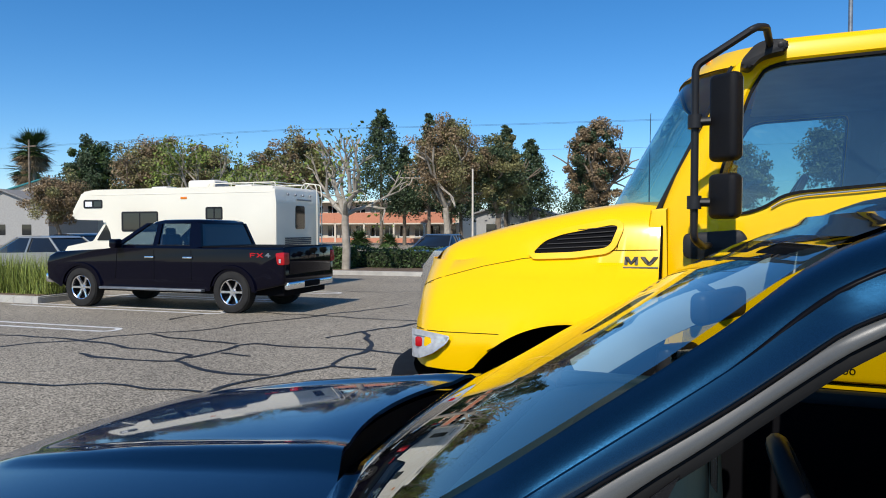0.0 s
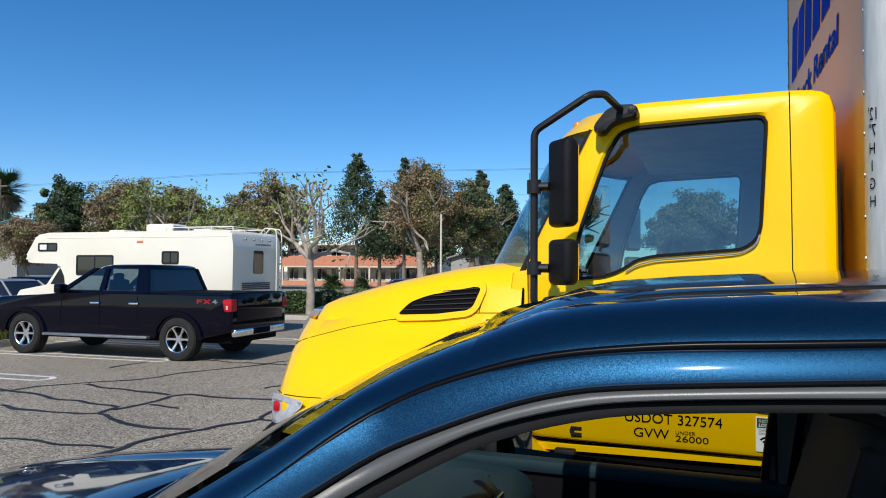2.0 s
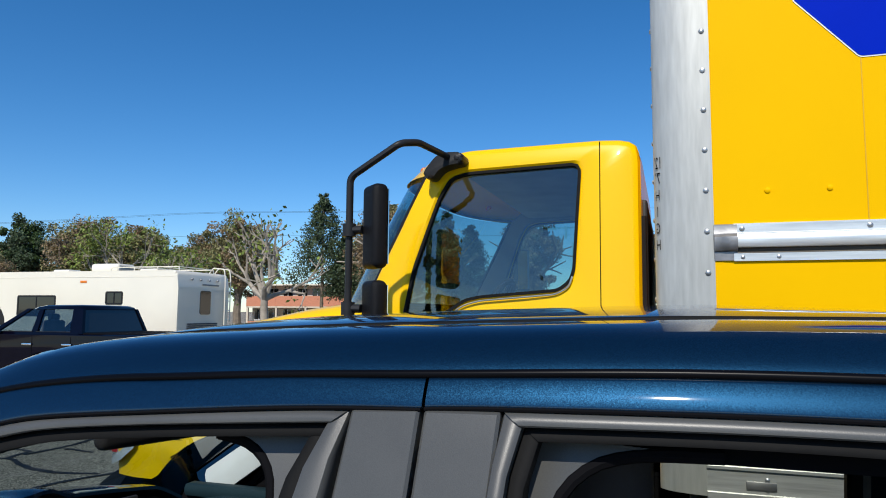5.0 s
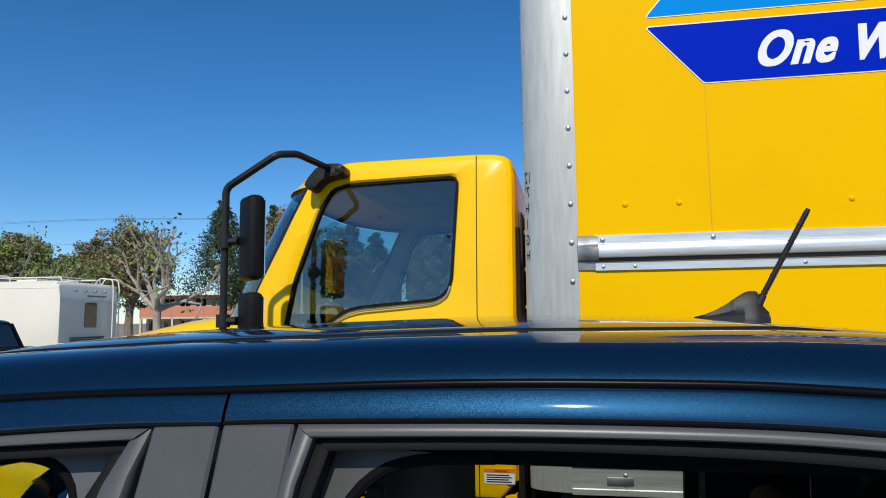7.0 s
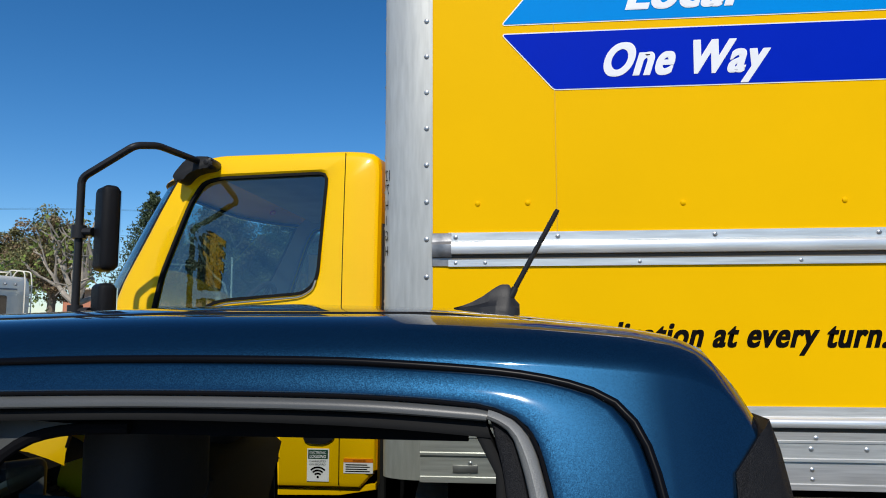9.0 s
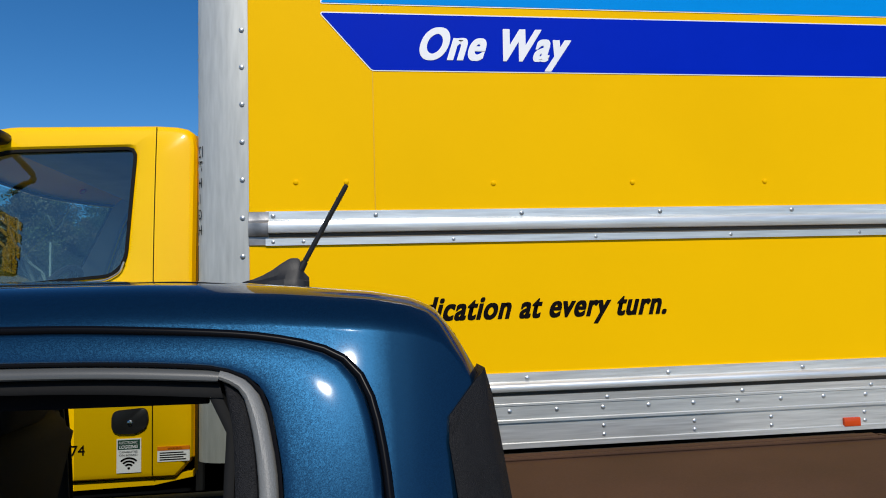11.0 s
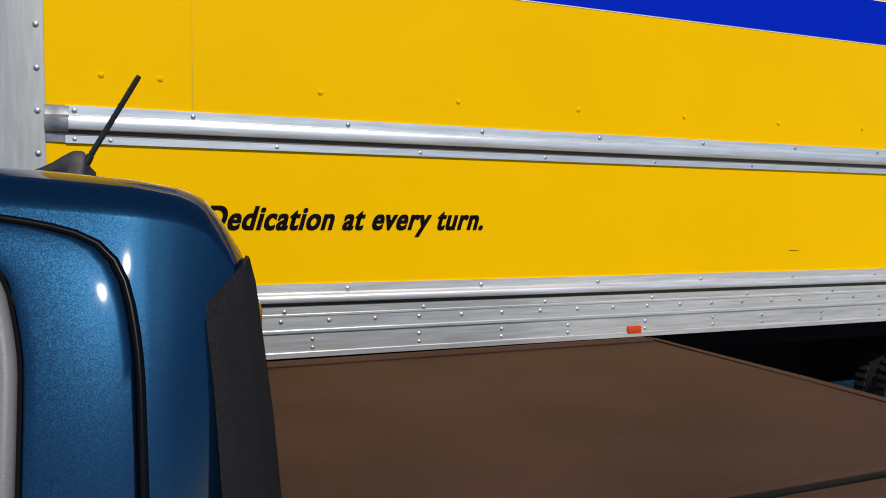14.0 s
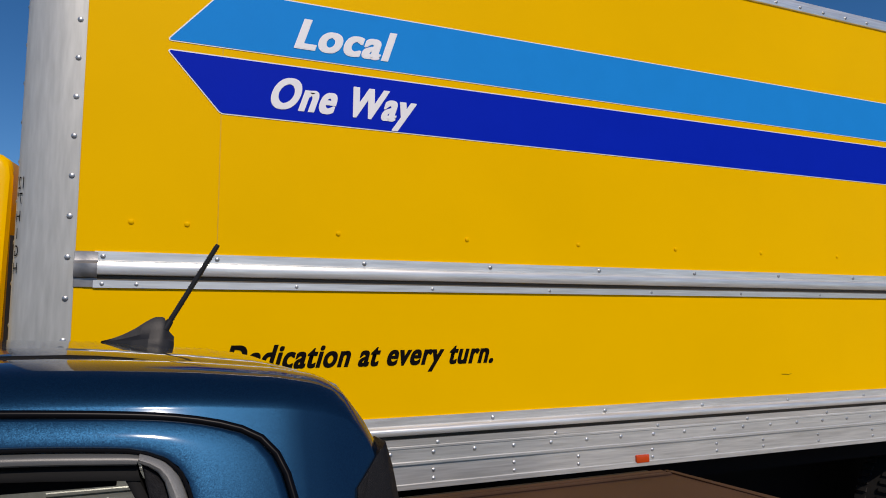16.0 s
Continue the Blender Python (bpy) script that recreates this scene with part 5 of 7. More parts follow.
mid = [tuple((Vector(a) + Vector(b)) / 2 + Vector((0, 0, -0.045))) for a, b in zip(HOOD_REAR, base)]
grid(bm, [[Vector(p) + Vector((-0.02, 0, -0.035)) for p in HOOD_REAR], mid, [Vector(p) + Vector((0, 0, 0.002)) for p in base]])
ppart("cowl_panel", bm, M["void"], "black plastic cowl with louvres")
bm = bmesh.new()
for j in range(9, 66, 3):
    a, b = Vector(mid[j]), Vector(base[j])
    box(bm, a + Vector((-0.05, -0.012, 0.006)), a + Vector((0.04, 0.012, 0.016)), 0.003, 1)
ppart("cowl_louvres", bm, M["void"])
for y0, y1 in ((0.05, 0.62), (-0.62, -0.02)):
    bm = bmesh.new()
    pa = Vector((-1.58 + 0.1 * abs(y0), y0, 1.045))
    pb = Vector((-1.55 + 0.12 * abs(y1), y1, 1.075))
    tube(bm, [pa, pa.lerp(pb, 0.5) + Vector((-0.02, 0, 0.02)), pb], 0.009, 6)
    tube(bm, [pa + Vector((0.01, 0, -0.01)), pb + Vector((0.012, 0, -0.012))], 0.005, 6)
    ppart("wiper", bm, M["black"])

# fenders, lower sides, bed sides
for s in (-1, 1):
    at = on_side(s)
    bm = bmesh.new()
    zs = [(0.40, 0.90), (0.55, 0.935), (0.75, 0.945), (0.90, 0.935), (1.0, 0.915)]
    rows = []
    for x in [-2.900, -2.851, -2.760, -2.504, -2.186, -1.867, -1.643, -1.463, -1.405]:
        pull = lerp(x, [(-2.900, 0.14), (-2.851, 0.06), (-2.632, 0.02), (-2.249, 0.0)])
        top = lerp(x, [(-2.900, 0.80), (-2.760, 0.885), (-2.249, 0.945), (-1.751, 0.99), (-1.405, 1.03)])
        row = [(x, s * (h - pull), max(z, 0.0) if z < top else top) for z, h in zs]
        inner = lerp(x, [(-2.900, 0.69), (-2.760, 0.74), (-2.249, 0.77), (-1.751, 0.78), (-1.405, 0.80)])
        row[-1] = (x, s * (0.90 - pull), top - 0.012)
        rows.append(row + [(x, s * (0.86 - pull), top), (x, s * inner, top + 0.002)])
    grid(bm, rows)
    ppart("fender", bm, M["blue"])
    bm = bmesh.new()
    rows = []
    for x in [-1.405, -1.103, -0.5, 0.0, 0.45, 0.87, 1.03]:
        rows.append([(x, s * h, z) for z, h in ((0.32, 0.86), (0.40, 0.92), (0.60, 0.945), (0.80, 0.94), (0.95, 0.90))] + [at(x, 1.03), at(x, 1.085)])
    grid(bm, rows)
    ppart("lower_door_side", bm, M["blue"])
    bm = bmesh.new()
    rows = []
    for x in [1.04, 1.3, 1.7, 2.1, 2.60]:
        rows.append([(x, s * h, z) for z, h in ((0.40, 0.90), (0.60, 0.945), (0.85, 0.93), (1.02, 0.89), (1.09, 0.85), (1.13, 0.80), (1.142, 0.76), (1.14, 0.66))])
    grid(bm, rows)
    ppart("bed_side", bm, M["blue"])
    bm = bmesh.new()
    box(bm, (1.07, s * 0.825, 1.126), (2.59, s * 0.60, 1.152), 0.006)
    ppart("bed_rail_cap", bm, M["rubber"], "black plastic bed rail cap")
bm = bmesh.new()
box(bm, (-2.851, -0.80, 0.35), (-2.760, 0.80, 0.80), 0.04)
box(bm, (-2.785, -0.84, 0.30), (2.4, 0.84, 0.55), 0.02)
ppart("underbody", bm, M["void"])
bm = bmesh.new()
box(bm, (2.58, -0.80, 0.55), (2.64, 0.80, 1.14), 0.02)
ppart("tailgate", bm, M["blue"])
bm = bmesh.new()
box(bm, (2.600, -0.80, 1.100), (2.652, 0.80, 1.135), 0.01)
ppart("tailgate_cap", bm, M["rubber"], "black plastic tailgate cap")
for x in (-1.931, 1.55):
    for s in (-1, 1):
        wheel(pickup, (x, s * 0.84, 0.37), 0.37, 0.24, 0.23, 5, M["steel"], s)
        # flat black sheet on the uncut side, painting the arch's shaded hollow
        bm = bmesh.new()
        a = [math.pi * i / 16 for i in range(17)]
        v = [bm.verts.new((x + 0.43 * math.cos(t), s * 0.948, 0.38 + 0.43 * math.sin(t))) for t in a] + [bm.verts.new((x - 0.43, s * 0.948, 0.30)), bm.verts.new((x + 0.43, s * 0.948, 0.30))]
        bm.faces.new(v)
        ppart("wheel_arch", bm, M["void"], smooth=False)

# back of the cab
bm = bmesh.new()
rows = []
for x, z, hw in ((0.935, 1.56, 0.63), (0.942, 1.50, 0.66), (0.950, 1.36, 0.70), (0.955, 1.20, 0.75), (0.96, 1.0, 0.80)):
    rows.append([(x + 0.02 * (1 - abs(j / 6 - 1) ** 2), hw * (j / 6 - 1), z) for j in range(13)])
grid(bm, rows)
ppart("cab_back", bm, M["darkglass"], "dark rear window")
for s in (-1, 1):
    # black applique on the rear pillar
    bm = bmesh.new()
    rows = []
    for j in range(19):
        f = j / 18
        row = []
        for k in range(7):
            u = k / 6
            z = 1.08 + (lerp(u, [(0, 0.464), (0.15, 0.482), (0.4, 0.497), (1, 0.510)])) * f
            x0 = lerp(z, [(1.08, 0.938), (1.30, 0.934), (1.45, 0.926), (1.52, 0.919), (1.545, 0.922), (1.565, 0.936), (1.60, 0.955)])
            x1 = lerp(z, [(1.08, 1.010), (1.20, 1.003), (1.42, 0.989), (1.575, 0.974), (1.60, 0.966)])
            x = x0 + (x1 - x0) * u
            row.append((x, s * (side_y(x, z) + (0.002 if k in (0, 6) or j in (0, 18) else 0.007)), z))
        rows.append(row)
    slab(bm, rows, (0, -s * 0.05, 0))
    ppart("pillar_cover", bm, M["grain"], "grained black plastic on the rear pillar")


def band(name, outer, inner, s, material, d=0.0, crown=0.006, thick=0.03, n=64, label="", parent=None, profile=((0.0, -0.012), (0.02, -0.003), (0.12, 0.5), (0.35, 0.95), (0.6, 1.0), (0.85, 0.6), (0.97, 0.0), (1.0, -0.012))):
    """A curved strip of the door frame between two lines on the cab's side."""
    at = on_side(s)
    o, i2 = between(outer, n), between(inner, n)
    bm = bmesh.new()
    rows = []
    for k in range(n):
        o_, i_ = Vector(o[k]), Vector(i2[k])
        row = []
        for f, c in profile:
            p = o_.lerp(i_, f)
            row.append(at(p.x, p.y, d + (c * crown if c >= 0 else c)))
        rows.append(row + [at(i_.x, i_.y, d - thick), at(o_.x, o_.y, d - thick)])
    grid(bm, rows, True)
    return ppart(name, bm, material, label, parent)


TOPF = [(-1.402, 1.067), (-1.262, 1.165), (-1.089, 1.285), (-0.929, 1.392), (-0.852, 1.446), (-0.772, 1.510), (-0.717, 1.544), (-0.665, 1.568), (-0.585, 1.594), (-0.525, 1.607), (-0.455, 1.616), (-0.385, 1.621), (-0.305, 1.625), (-0.165, 1.633), (-0.0018, 1.637)]
LOWF = [(-1.305, 1.070), (-1.185, 1.178), (-1.027, 1.288), (-0.915, 1.357), (-0.855, 1.396), (-0.790, 1.442), (-0.730, 1.484), (-0.665, 1.516), (-0.585, 1.549), (-0.519, 1.568), (-0.451, 1.578), (-0.305, 1.590), (-0.135, 1.602), (-0.0018, 1.606)]
TOPR = [(0.0018, 1.638), (0.250, 1.645), (0.485, 1.645), (0.594, 1.641), (0.695, 1.635), (0.748, 1.627), (0.775, 1.620), (0.796, 1.613), (0.810, 1.604), (0.825, 1.586), (0.834, 1.565), (0.841, 1.536), (0.847, 1.496), (0.850, 1.452), (0.855, 1.298), (0.858, 1.078)]
LOWR = [(0.0018, 1.607), (0.078, 1.610), (0.315, 1.614), (0.535, 1.612), (0.657, 1.605), (0.691, 1.599), (0.715, 1.588), (0.729, 1.570), (0.737, 1.543), (0.745, 1.505), (0.749, 1.463), (0.753, 1.300), (0.755, 1.080)]
ROUNDED = ((0.0, -0.012), (0.012, -0.003), (0.04, 0.0), (0.12, 0.34), (0.25, 0.68), (0.4, 0.93), (0.55, 1.0), (0.7, 0.93), (0.85, 0.7), (0.94, 0.4), (0.975, 0.0), (1.0, -0.012))
for s in (-1, 1):
    band("front_door_frame", TOPF, LOWF, s, M["blue"], 0.001, 0.0022, label="blue upper frame of the front door", profile=ROUNDED)
    band("rear_door_frame", TOPR, LOWR, s, M["blue"], 0.001, 0.0022, label="blue upper frame of the rear door", profile=ROUNDED)
    for line in (LOWF, LOWR):
        bm = bmesh.new()
        tube(bm, [on_side(s)(x, z, 0.003) for x, z in between(line, 60)], 0.0022, 6)
        ppart("frame_lip", bm, M["void"])
    # grey-black window surround of each door
    SF0 = [(-1.305, 1.068), (-1.185, 1.176), (-1.027, 1.286), (-0.915, 1.355), (-0.855, 1.394), (-0.790, 1.440), (-0.730, 1.482), (-0.665, 1.514), (-0.585, 1.547), (-0.519, 1.566), (-0.451, 1.576), (-0.305, 1.588), (-0.135, 1.600), (-0.080, 1.602)]
    SF1 = [(-1.225, 1.070), (-1.105, 1.178), (-0.985, 1.280), (-0.894, 1.342), (-0.797, 1.410), (-0.725, 1.458), (-0.645, 1.505), (-0.585, 1.531), (-0.515, 1.551), (-0.445, 1.563), (-0.305, 1.575), (-0.100, 1.588)]
    SR0 = [(0.081, 1.609), (0.315, 1.612), (0.535, 1.610), (0.657, 1.603), (0.683, 1.600)]
    SR1 = [(0.101, 1.594), (0.315, 1.598), (0.535, 1.596), (0.680, 1.588)]
    band("window_surround", SF0, SF1, s, M["trim"], 0.0, 0.004, 0.04, label="satin black window surround")
    band("window_surround", SR0, SR1, s, M["trim"], 0.0, 0.004, 0.04, label="satin black window surround")
    # inner rubber channel
    SF2, SR2 = [(x + 0.014, z - 0.014) for x, z in SF1], [(0.116, 1.580), (0.315, 1.584), (0.535, 1.580), (0.685, 1.570)]
    band("glass_run", SF1, SF2, s, M["rubber"], -0.012, 0.002, 0.035)
    band("glass_run", SR1, SR2, s, M["rubber"], -0.012, 0.002, 0.035)
    # centre pillar covers over the cab's post
    def slim(x, z):
        return x - (0.13 * min(1, max(0, (x + 0.08 + 0.1 * (1.6 - z)) / 0.14)) if s > 0 else 0)

    def mv(line):
        return [(slim(x, z), z) for x, z in line]

    def at(x, z, d=0.0):
        return on_side(s)(slim(x, z), z, d)

    bm = bmesh.new()
    grid(bm, [[at(-0.07, 1.635, -0.022), at(0.08, 1.635, -0.022)], [at(-0.10, 1.30, -0.022), at(0.06, 1.30, -0.022)], [at(-0.13, 1.05, -0.022), at(0.03, 1.05, -0.022)]])
    ppart("centre_post", bm, M["void"])
    for name, q in (("pillar_cover", [(-0.076, 1.604), (-0.0025, 1.607), (-0.0375, 1.06), (-0.135, 1.06)]), ("pillar_cover", [(0.0025, 1.607), (0.080, 1.608), (0.035, 1.06), (-0.0325, 1.06)])):
        o = outline(q, 0.004, 2)
        bm = bmesh.new()
        va, vm, vb = [[bm.verts.new(at(x, z, d)) for x, z in (o if k == 0 else inset(o, 0.003))] for k, d in ((0, -0.02), (0, 0.002), (1, 0.005))]
        bm.faces.new(vb)
        for a, b in ((va, vm), (vm, vb)):
            for i in range(len(a)):
                bm.faces.new((a[i - 1], a[i], b[i], b[i - 1]))
        ppart(name, bm, M["trim"], "satin grey-black centre pillar cover")

    band("window_surround", mv([(-0.077, 1.603), (-0.093, 1.527), (-0.137, 1.06)]), mv([(-0.103, 1.588), (-0.128, 1.50), (-0.178, 1.06)]), s, M["trim"], -0.002, 0.003, 0.04, 12)
    band("glass_run", mv([(-0.103, 1.588), (-0.128, 1.50), (-0.178, 1.06)]), mv([(-0.125, 1.573), (-0.150, 1.49), (-0.200, 1.06)]), s, M["rubber"], -0.014, 0.002, 0.035, 12)
    band("window_surround", mv([(0.081, 1.608), (0.071, 1.53), (0.034, 1.06)]), mv([(0.101, 1.594), (0.088, 1.53), (0.053, 1.06)]), s, M["trim"], -0.002, 0.003, 0.04, 12)
    band("glass_run", mv([(0.101, 1.594), (0.088, 1.53), (0.053, 1.06)]), mv([(0.116, 1.580), (0.103, 1.52), (0.07, 1.06)]), s, M["rubber"], -0.014, 0.002, 0.035, 12)
    # rear corner of the rear door's window
    band("corner_trim", [(0.683, 1.602), (0.700, 1.596), (0.715, 1.586), (0.727, 1.567), (0.735, 1.541), (0.743, 1.503), (0.747, 1.462), (0.751, 1.300), (0.753, 1.060)], [(0.681, 1.590), (0.696, 1.583), (0.706, 1.573), (0.713, 1.553), (0.719, 1.530), (0.724, 1.500), (0.727, 1.460), (0.730, 1.300), (0.732, 1.060)], s, M["sheen_trim"], 0.0, 0.008, 0.04, 48)
    band("corner_trim", [(0.682, 1.590), (0.697, 1.583), (0.707, 1.573), (0.714, 1.553), (0.720, 1.530), (0.725, 1.500), (0.728, 1.460), (0.731, 1.300), (0.733, 1.060)], [(0.685, 1.589), (0.687, 1.580), (0.690, 1.566), (0.695, 1.548), (0.698, 1.530), (0.701, 1.500), (0.703, 1.460), (0.705, 1.300), (0.707, 1.060)], s, M["grain"], -0.006, 0.003, 0.04, 48)
    band("glass_run", [(0.683, 1.575), (0.700, 1.566), (0.702, 1.500), (0.707, 1.060)], [(0.670, 1.570), (0.687, 1.555), (0.690, 1.500), (0.695, 1.060)], s, M["rubber"], -0.016, 0.002, 0.035, 12)
    # dark inner header over the windows
    band("door_header", [(-0.50, 1.612), (0.0, 1.618), (0.66, 1.612)], [(-0.50, 1.552), (0.0, 1.562), (0.66, 1.558)], s, M["void"], -0.055, 0.0, 0.02, 16)
    # inner trims at the window corners
    for edge, curve in (([(-0.120, 1.060), (-0.072, 1.578)], [(-0.258, 1.561), (-0.226, 1.556), (-0.203, 1.547), (-0.187, 1.534), (-0.177, 1.518), (-0.172, 1.500), (-0.166, 1.460), (-0.160, 1.380), (-0.150, 1.062)]), ([(0.050, 1.060), (0.076, 1.584)], [(0.282, 1.570), (0.215, 1.568), (0.175, 1.560), (0.152, 1.547), (0.137, 1.531), (0.128, 1.513), (0.123, 1.480), (0.118, 1.400), (0.110, 1.062)])):
        bm = bmesh.new()
        arc = between(curve, 40)
        q = edge + arc
        va, vb = [[bm.verts.new(at(x, z, d)) for x, z in q] for d in (-0.045, -0.065)]
        bm.faces.new(va), bm.faces.new(vb)
        for i in range(len(va)):
            bm.faces.new((va[i - 1], va[i], vb[i], vb[i - 1]))
        trim = ppart("inner_trim", bm, M["trim"])
        bm = bmesh.new()
        tube(bm, [at(x, z, -0.05) for x, z in arc], 0.007, 8)
        ppart("seal", bm, M["void"], parent=trim)
    at = on_side(s)
    # mirror on the front corner, sail panel
    bm = bmesh.new()
    q = [(-1.240, 1.060), (-1.020, 1.234), (-0.923, 1.307), (-1.051, 1.060)] if s < 0 else [(-1.280, 1.060), (-1.080, 1.200), (-0.880, 1.345), (-0.780, 1.410), (-0.820, 1.325), (-0.970, 1.245), (-1.040, 1.205), (-1.090, 1.060)]
    va, vb = [[bm.verts.new(at(x, z, d)) for x, z in q] for d in (-0.004, -0.04)]
    bm.faces.new(va), bm.faces.new(vb)
    for i in range(len(q)):
        bm.faces.new((va[i - 1], va[i], vb[i], vb[i - 1]))
    ppart("sail_panel", bm, M["grain"])
    size = Vector((0.13, 0.24, 0.14)) if s < 0 else Vector((0.075, 0.19, 0.165))
    swing = Matrix.Translation((-1.075, -1.06, 1.08) if s < 0 else (-1.00, 0.935, 1.115)) @ Matrix.Rotation(0 if s < 0 else radians(-40), 4, "Z")
    bm = bmesh.new()
    box(bm, -size / 2, size / 2, 0.035, 4)
    bmesh.ops.transform(bm, matrix=swing, verts=bm.verts)
    mir = ppart("door_mirror", bm, M["black"], "black door mirror")
    bm = bmesh.new()
    w2, h2 = size.y / 2 - 0.018, size.z / 2 - 0.018
    face = outline([(-w2, -h2), (w2, -h2), (w2, h2), (-w2, h2)], 0.025, 4)
    va, vb = [[bm.verts.new((x, y, z)) for y, z in face] for x in (size.x / 2 - 0.004, size.x / 2 + 0.002)]
    bm.faces.new(va), bm.faces.new(vb)
    for i in range(len(va)):
        bm.faces.new((va[i - 1], va[i], vb[i], vb[i - 1]))
    bmesh.ops.transform(bm, matrix=swing, verts=bm.verts)
    ppart("mirror_glass", bm, M["mirror"], "silvered mirror glass", parent=mir, smooth=False)
    bm = bmesh.new()
    tube(bm, [swing @ Vector((0, -s * size.y * 0.3, -0.03)), Vector(at(-1.10, 1.08, -0.01))], 0.022, 8)
    ppart("mirror_stalk", bm, M["black"], parent=mir)
    bm = bmesh.new()
    box(bm, (-1.40, s * 0.76, 1.05), (0.78, s * 0.82, 1.095), 0.015)
    ppart("door_sill_trim", bm, M["dash"])
    bm = bmesh.new()
    box(bm, (-1.42, s * 0.78, 0.50), (0.98, s * 0.83, 1.06), 0.01)
    ppart("door_lining", bm, M["void"])
    for x0, x1, z0, z1 in ((-1.0, -0.14, 1.06, 1.55), (-0.02, 0.70, 1.06, 1.57)):
        if s > 0:
            bm = bmesh.new()
            bm.faces.new([bm.verts.new(at(x, z, -0.03)) for x, z in ((x0, z0), (x1, z0), (x1, z1), (x0 + 0.05, z1))])
            ppart("window_pane", bm, M["tint"], smooth=False).visible_shadow = False

# inside
bm = bmesh.new()
prism(bm, outline([(-1.46, 0.75), (-1.46, 1.02), (-1.20, 1.075), (-0.92, 1.06), (-0.85, 0.98), (-0.92, 0.75)], 0.04), -0.78, 0.78, 0.03)
dash = ppart("dashboard", bm, M["dash"], "dark grey-green dashboard")
bm = bmesh.new()
prism(bm, outline([(-1.30, 1.00), (-1.24, 1.085), (-1.12, 1.128), (-0.97, 1.142), (-0.90, 1.120), (-0.885, 0.98)], 0.03), -0.74, 0.44, 0.03)
ppart("instrument_hood", bm, M["dash"], parent=dash)
bm = bmesh.new()
box(bm, (-0.888, -0.02, 1.00), (-0.872, 0.40, 1.10), 0.006)
ppart("centre_screen", bm, M["darkglass"], "dark display in the middle of the dashboard", parent=dash)
bm = bmesh.new()
c = Vector((-0.70, -0.37, 1.06))
q = Euler((0, radians(65), 0)).to_matrix()
tube(bm, [c + q @ Vector((0.185 * math.cos(a), 0.185 * math.sin(a), 0)) for a in (2 * math.pi * i / 28 for i in range(29))], 0.019, 10, cap=False)
tube(bm, [c + q @ Vector((0, 0.18, 0)), c, c + q @ Vector((0, -0.18, 0))], 0.02, 6)
tube(bm, [c, c + Vector((-0.18, 0, -0.08))], 0.035, 8)
ppart("steering_wheel", bm, M["black"], "black leather steering wheel")


def seat(x, y, w, parent_label, top):
    bm = bmesh.new()
    prism(bm, outline([(x - 0.45, 0.62), (x - 0.45, 0.78), (x - 0.05, 0.74), (x + 0.02, 0.62)], 0.05), y - w / 2, y + w / 2, 0.04)
    prism(bm, outline([(x - 0.10, 0.70), (x + 0.07, 0.70), (x + 0.22, top - 0.02), (x + 0.10, top)], 0.05), y - w / 2, y + w / 2, 0.05)
    return ppart("seat", bm, M["seat"], parent_label)


for x, y, w in ((0.005, -0.37, 0.50), (-0.16, 0.37, 0.50), (0.68, -0.36, 0.62), (0.68, 0.36, 0.62)):
    st = seat(x, y, w, "dark cloth seat", (1.40 if y > 0 else 1.30) if x < 0.3 else 1.12)
    bm = bmesh.new()
    hz = 1.40 if x < 0.3 else 1.14
    box(bm, (x + 0.11, y - 0.13, hz - 0.02), (x + 0.21, y + 0.13, hz + 0.17), 0.045, 4)
    tube(bm, [(x + 0.16, y - 0.06, hz - 0.1), (x + 0.16, y - 0.06, hz)], 0.007, 6)
    tube(bm, [(x + 0.16, y + 0.06, hz - 0.1), (x + 0.16, y + 0.06, hz)], 0.007, 6)
    ppart("headrest", bm, M["seat"], parent=st)
bm = bmesh.new()
box(bm, (-0.022, -0.13, -0.036), (0.022, 0.13, 0.036), 0.018, 3)
bmesh.ops.transform(bm, matrix=Matrix.Translation((-0.872, -0.03, 1.442)) @ Matrix.Rotation(radians(-20), 4, "Z"), verts=bm.verts)
tube(bm, [(-0.875, -0.02, 1.46), (-0.935, -0.02, 1.495)], 0.012, 6)
ppart("rear_view_mirror", bm, M["black"], "rear-view mirror on the windscreen")

# bed cover
bm = bmesh.new()
rows = []
for x in (1.04, 1.065, 1.5, 2.0, 2.55, 2.62, 2.635):
    z = 1.168 if 1.05 < x < 2.63 else 1.156
    rows.append([(x, y, z + 0.004 * (1 - abs(y / 0.7)) - (0.012 if abs(y) > 0.715 else 0)) for y in (-0.735, -0.725, -0.71, -0.4, 0, 0.4, 0.71, 0.725, 0.735)])
slab(bm, rows, (0, 0, -0.02))
cover = ppart("bed_cover", bm, M["brown"], "flat brown vinyl bed cover")
for y0, y1, mt in ((0.640, 0.662, "brown"), (0.672, 0.705, "brown"), (-0.612, -0.590, "brown"), (-0.634, -0.617, "rubber"), (-0.700, -0.642, "brown")):
    bm = bmesh.new()
    box(bm, (1.05, y0, 1.169), (2.56, y1, 1.177), 0.003)
    ppart("cover_hem", bm, M[mt], parent=cover)
bm = bmesh.new()
box(bm, (2.572, -0.70, 1.169), (2.590, 0.70, 1.175), 0.003)
ppart("cover_hem", bm, M["brown"], parent=cover)

# roof aerial: fin and whip
bm = bmesh.new()
zr = 1.711
n = 36
rows = []
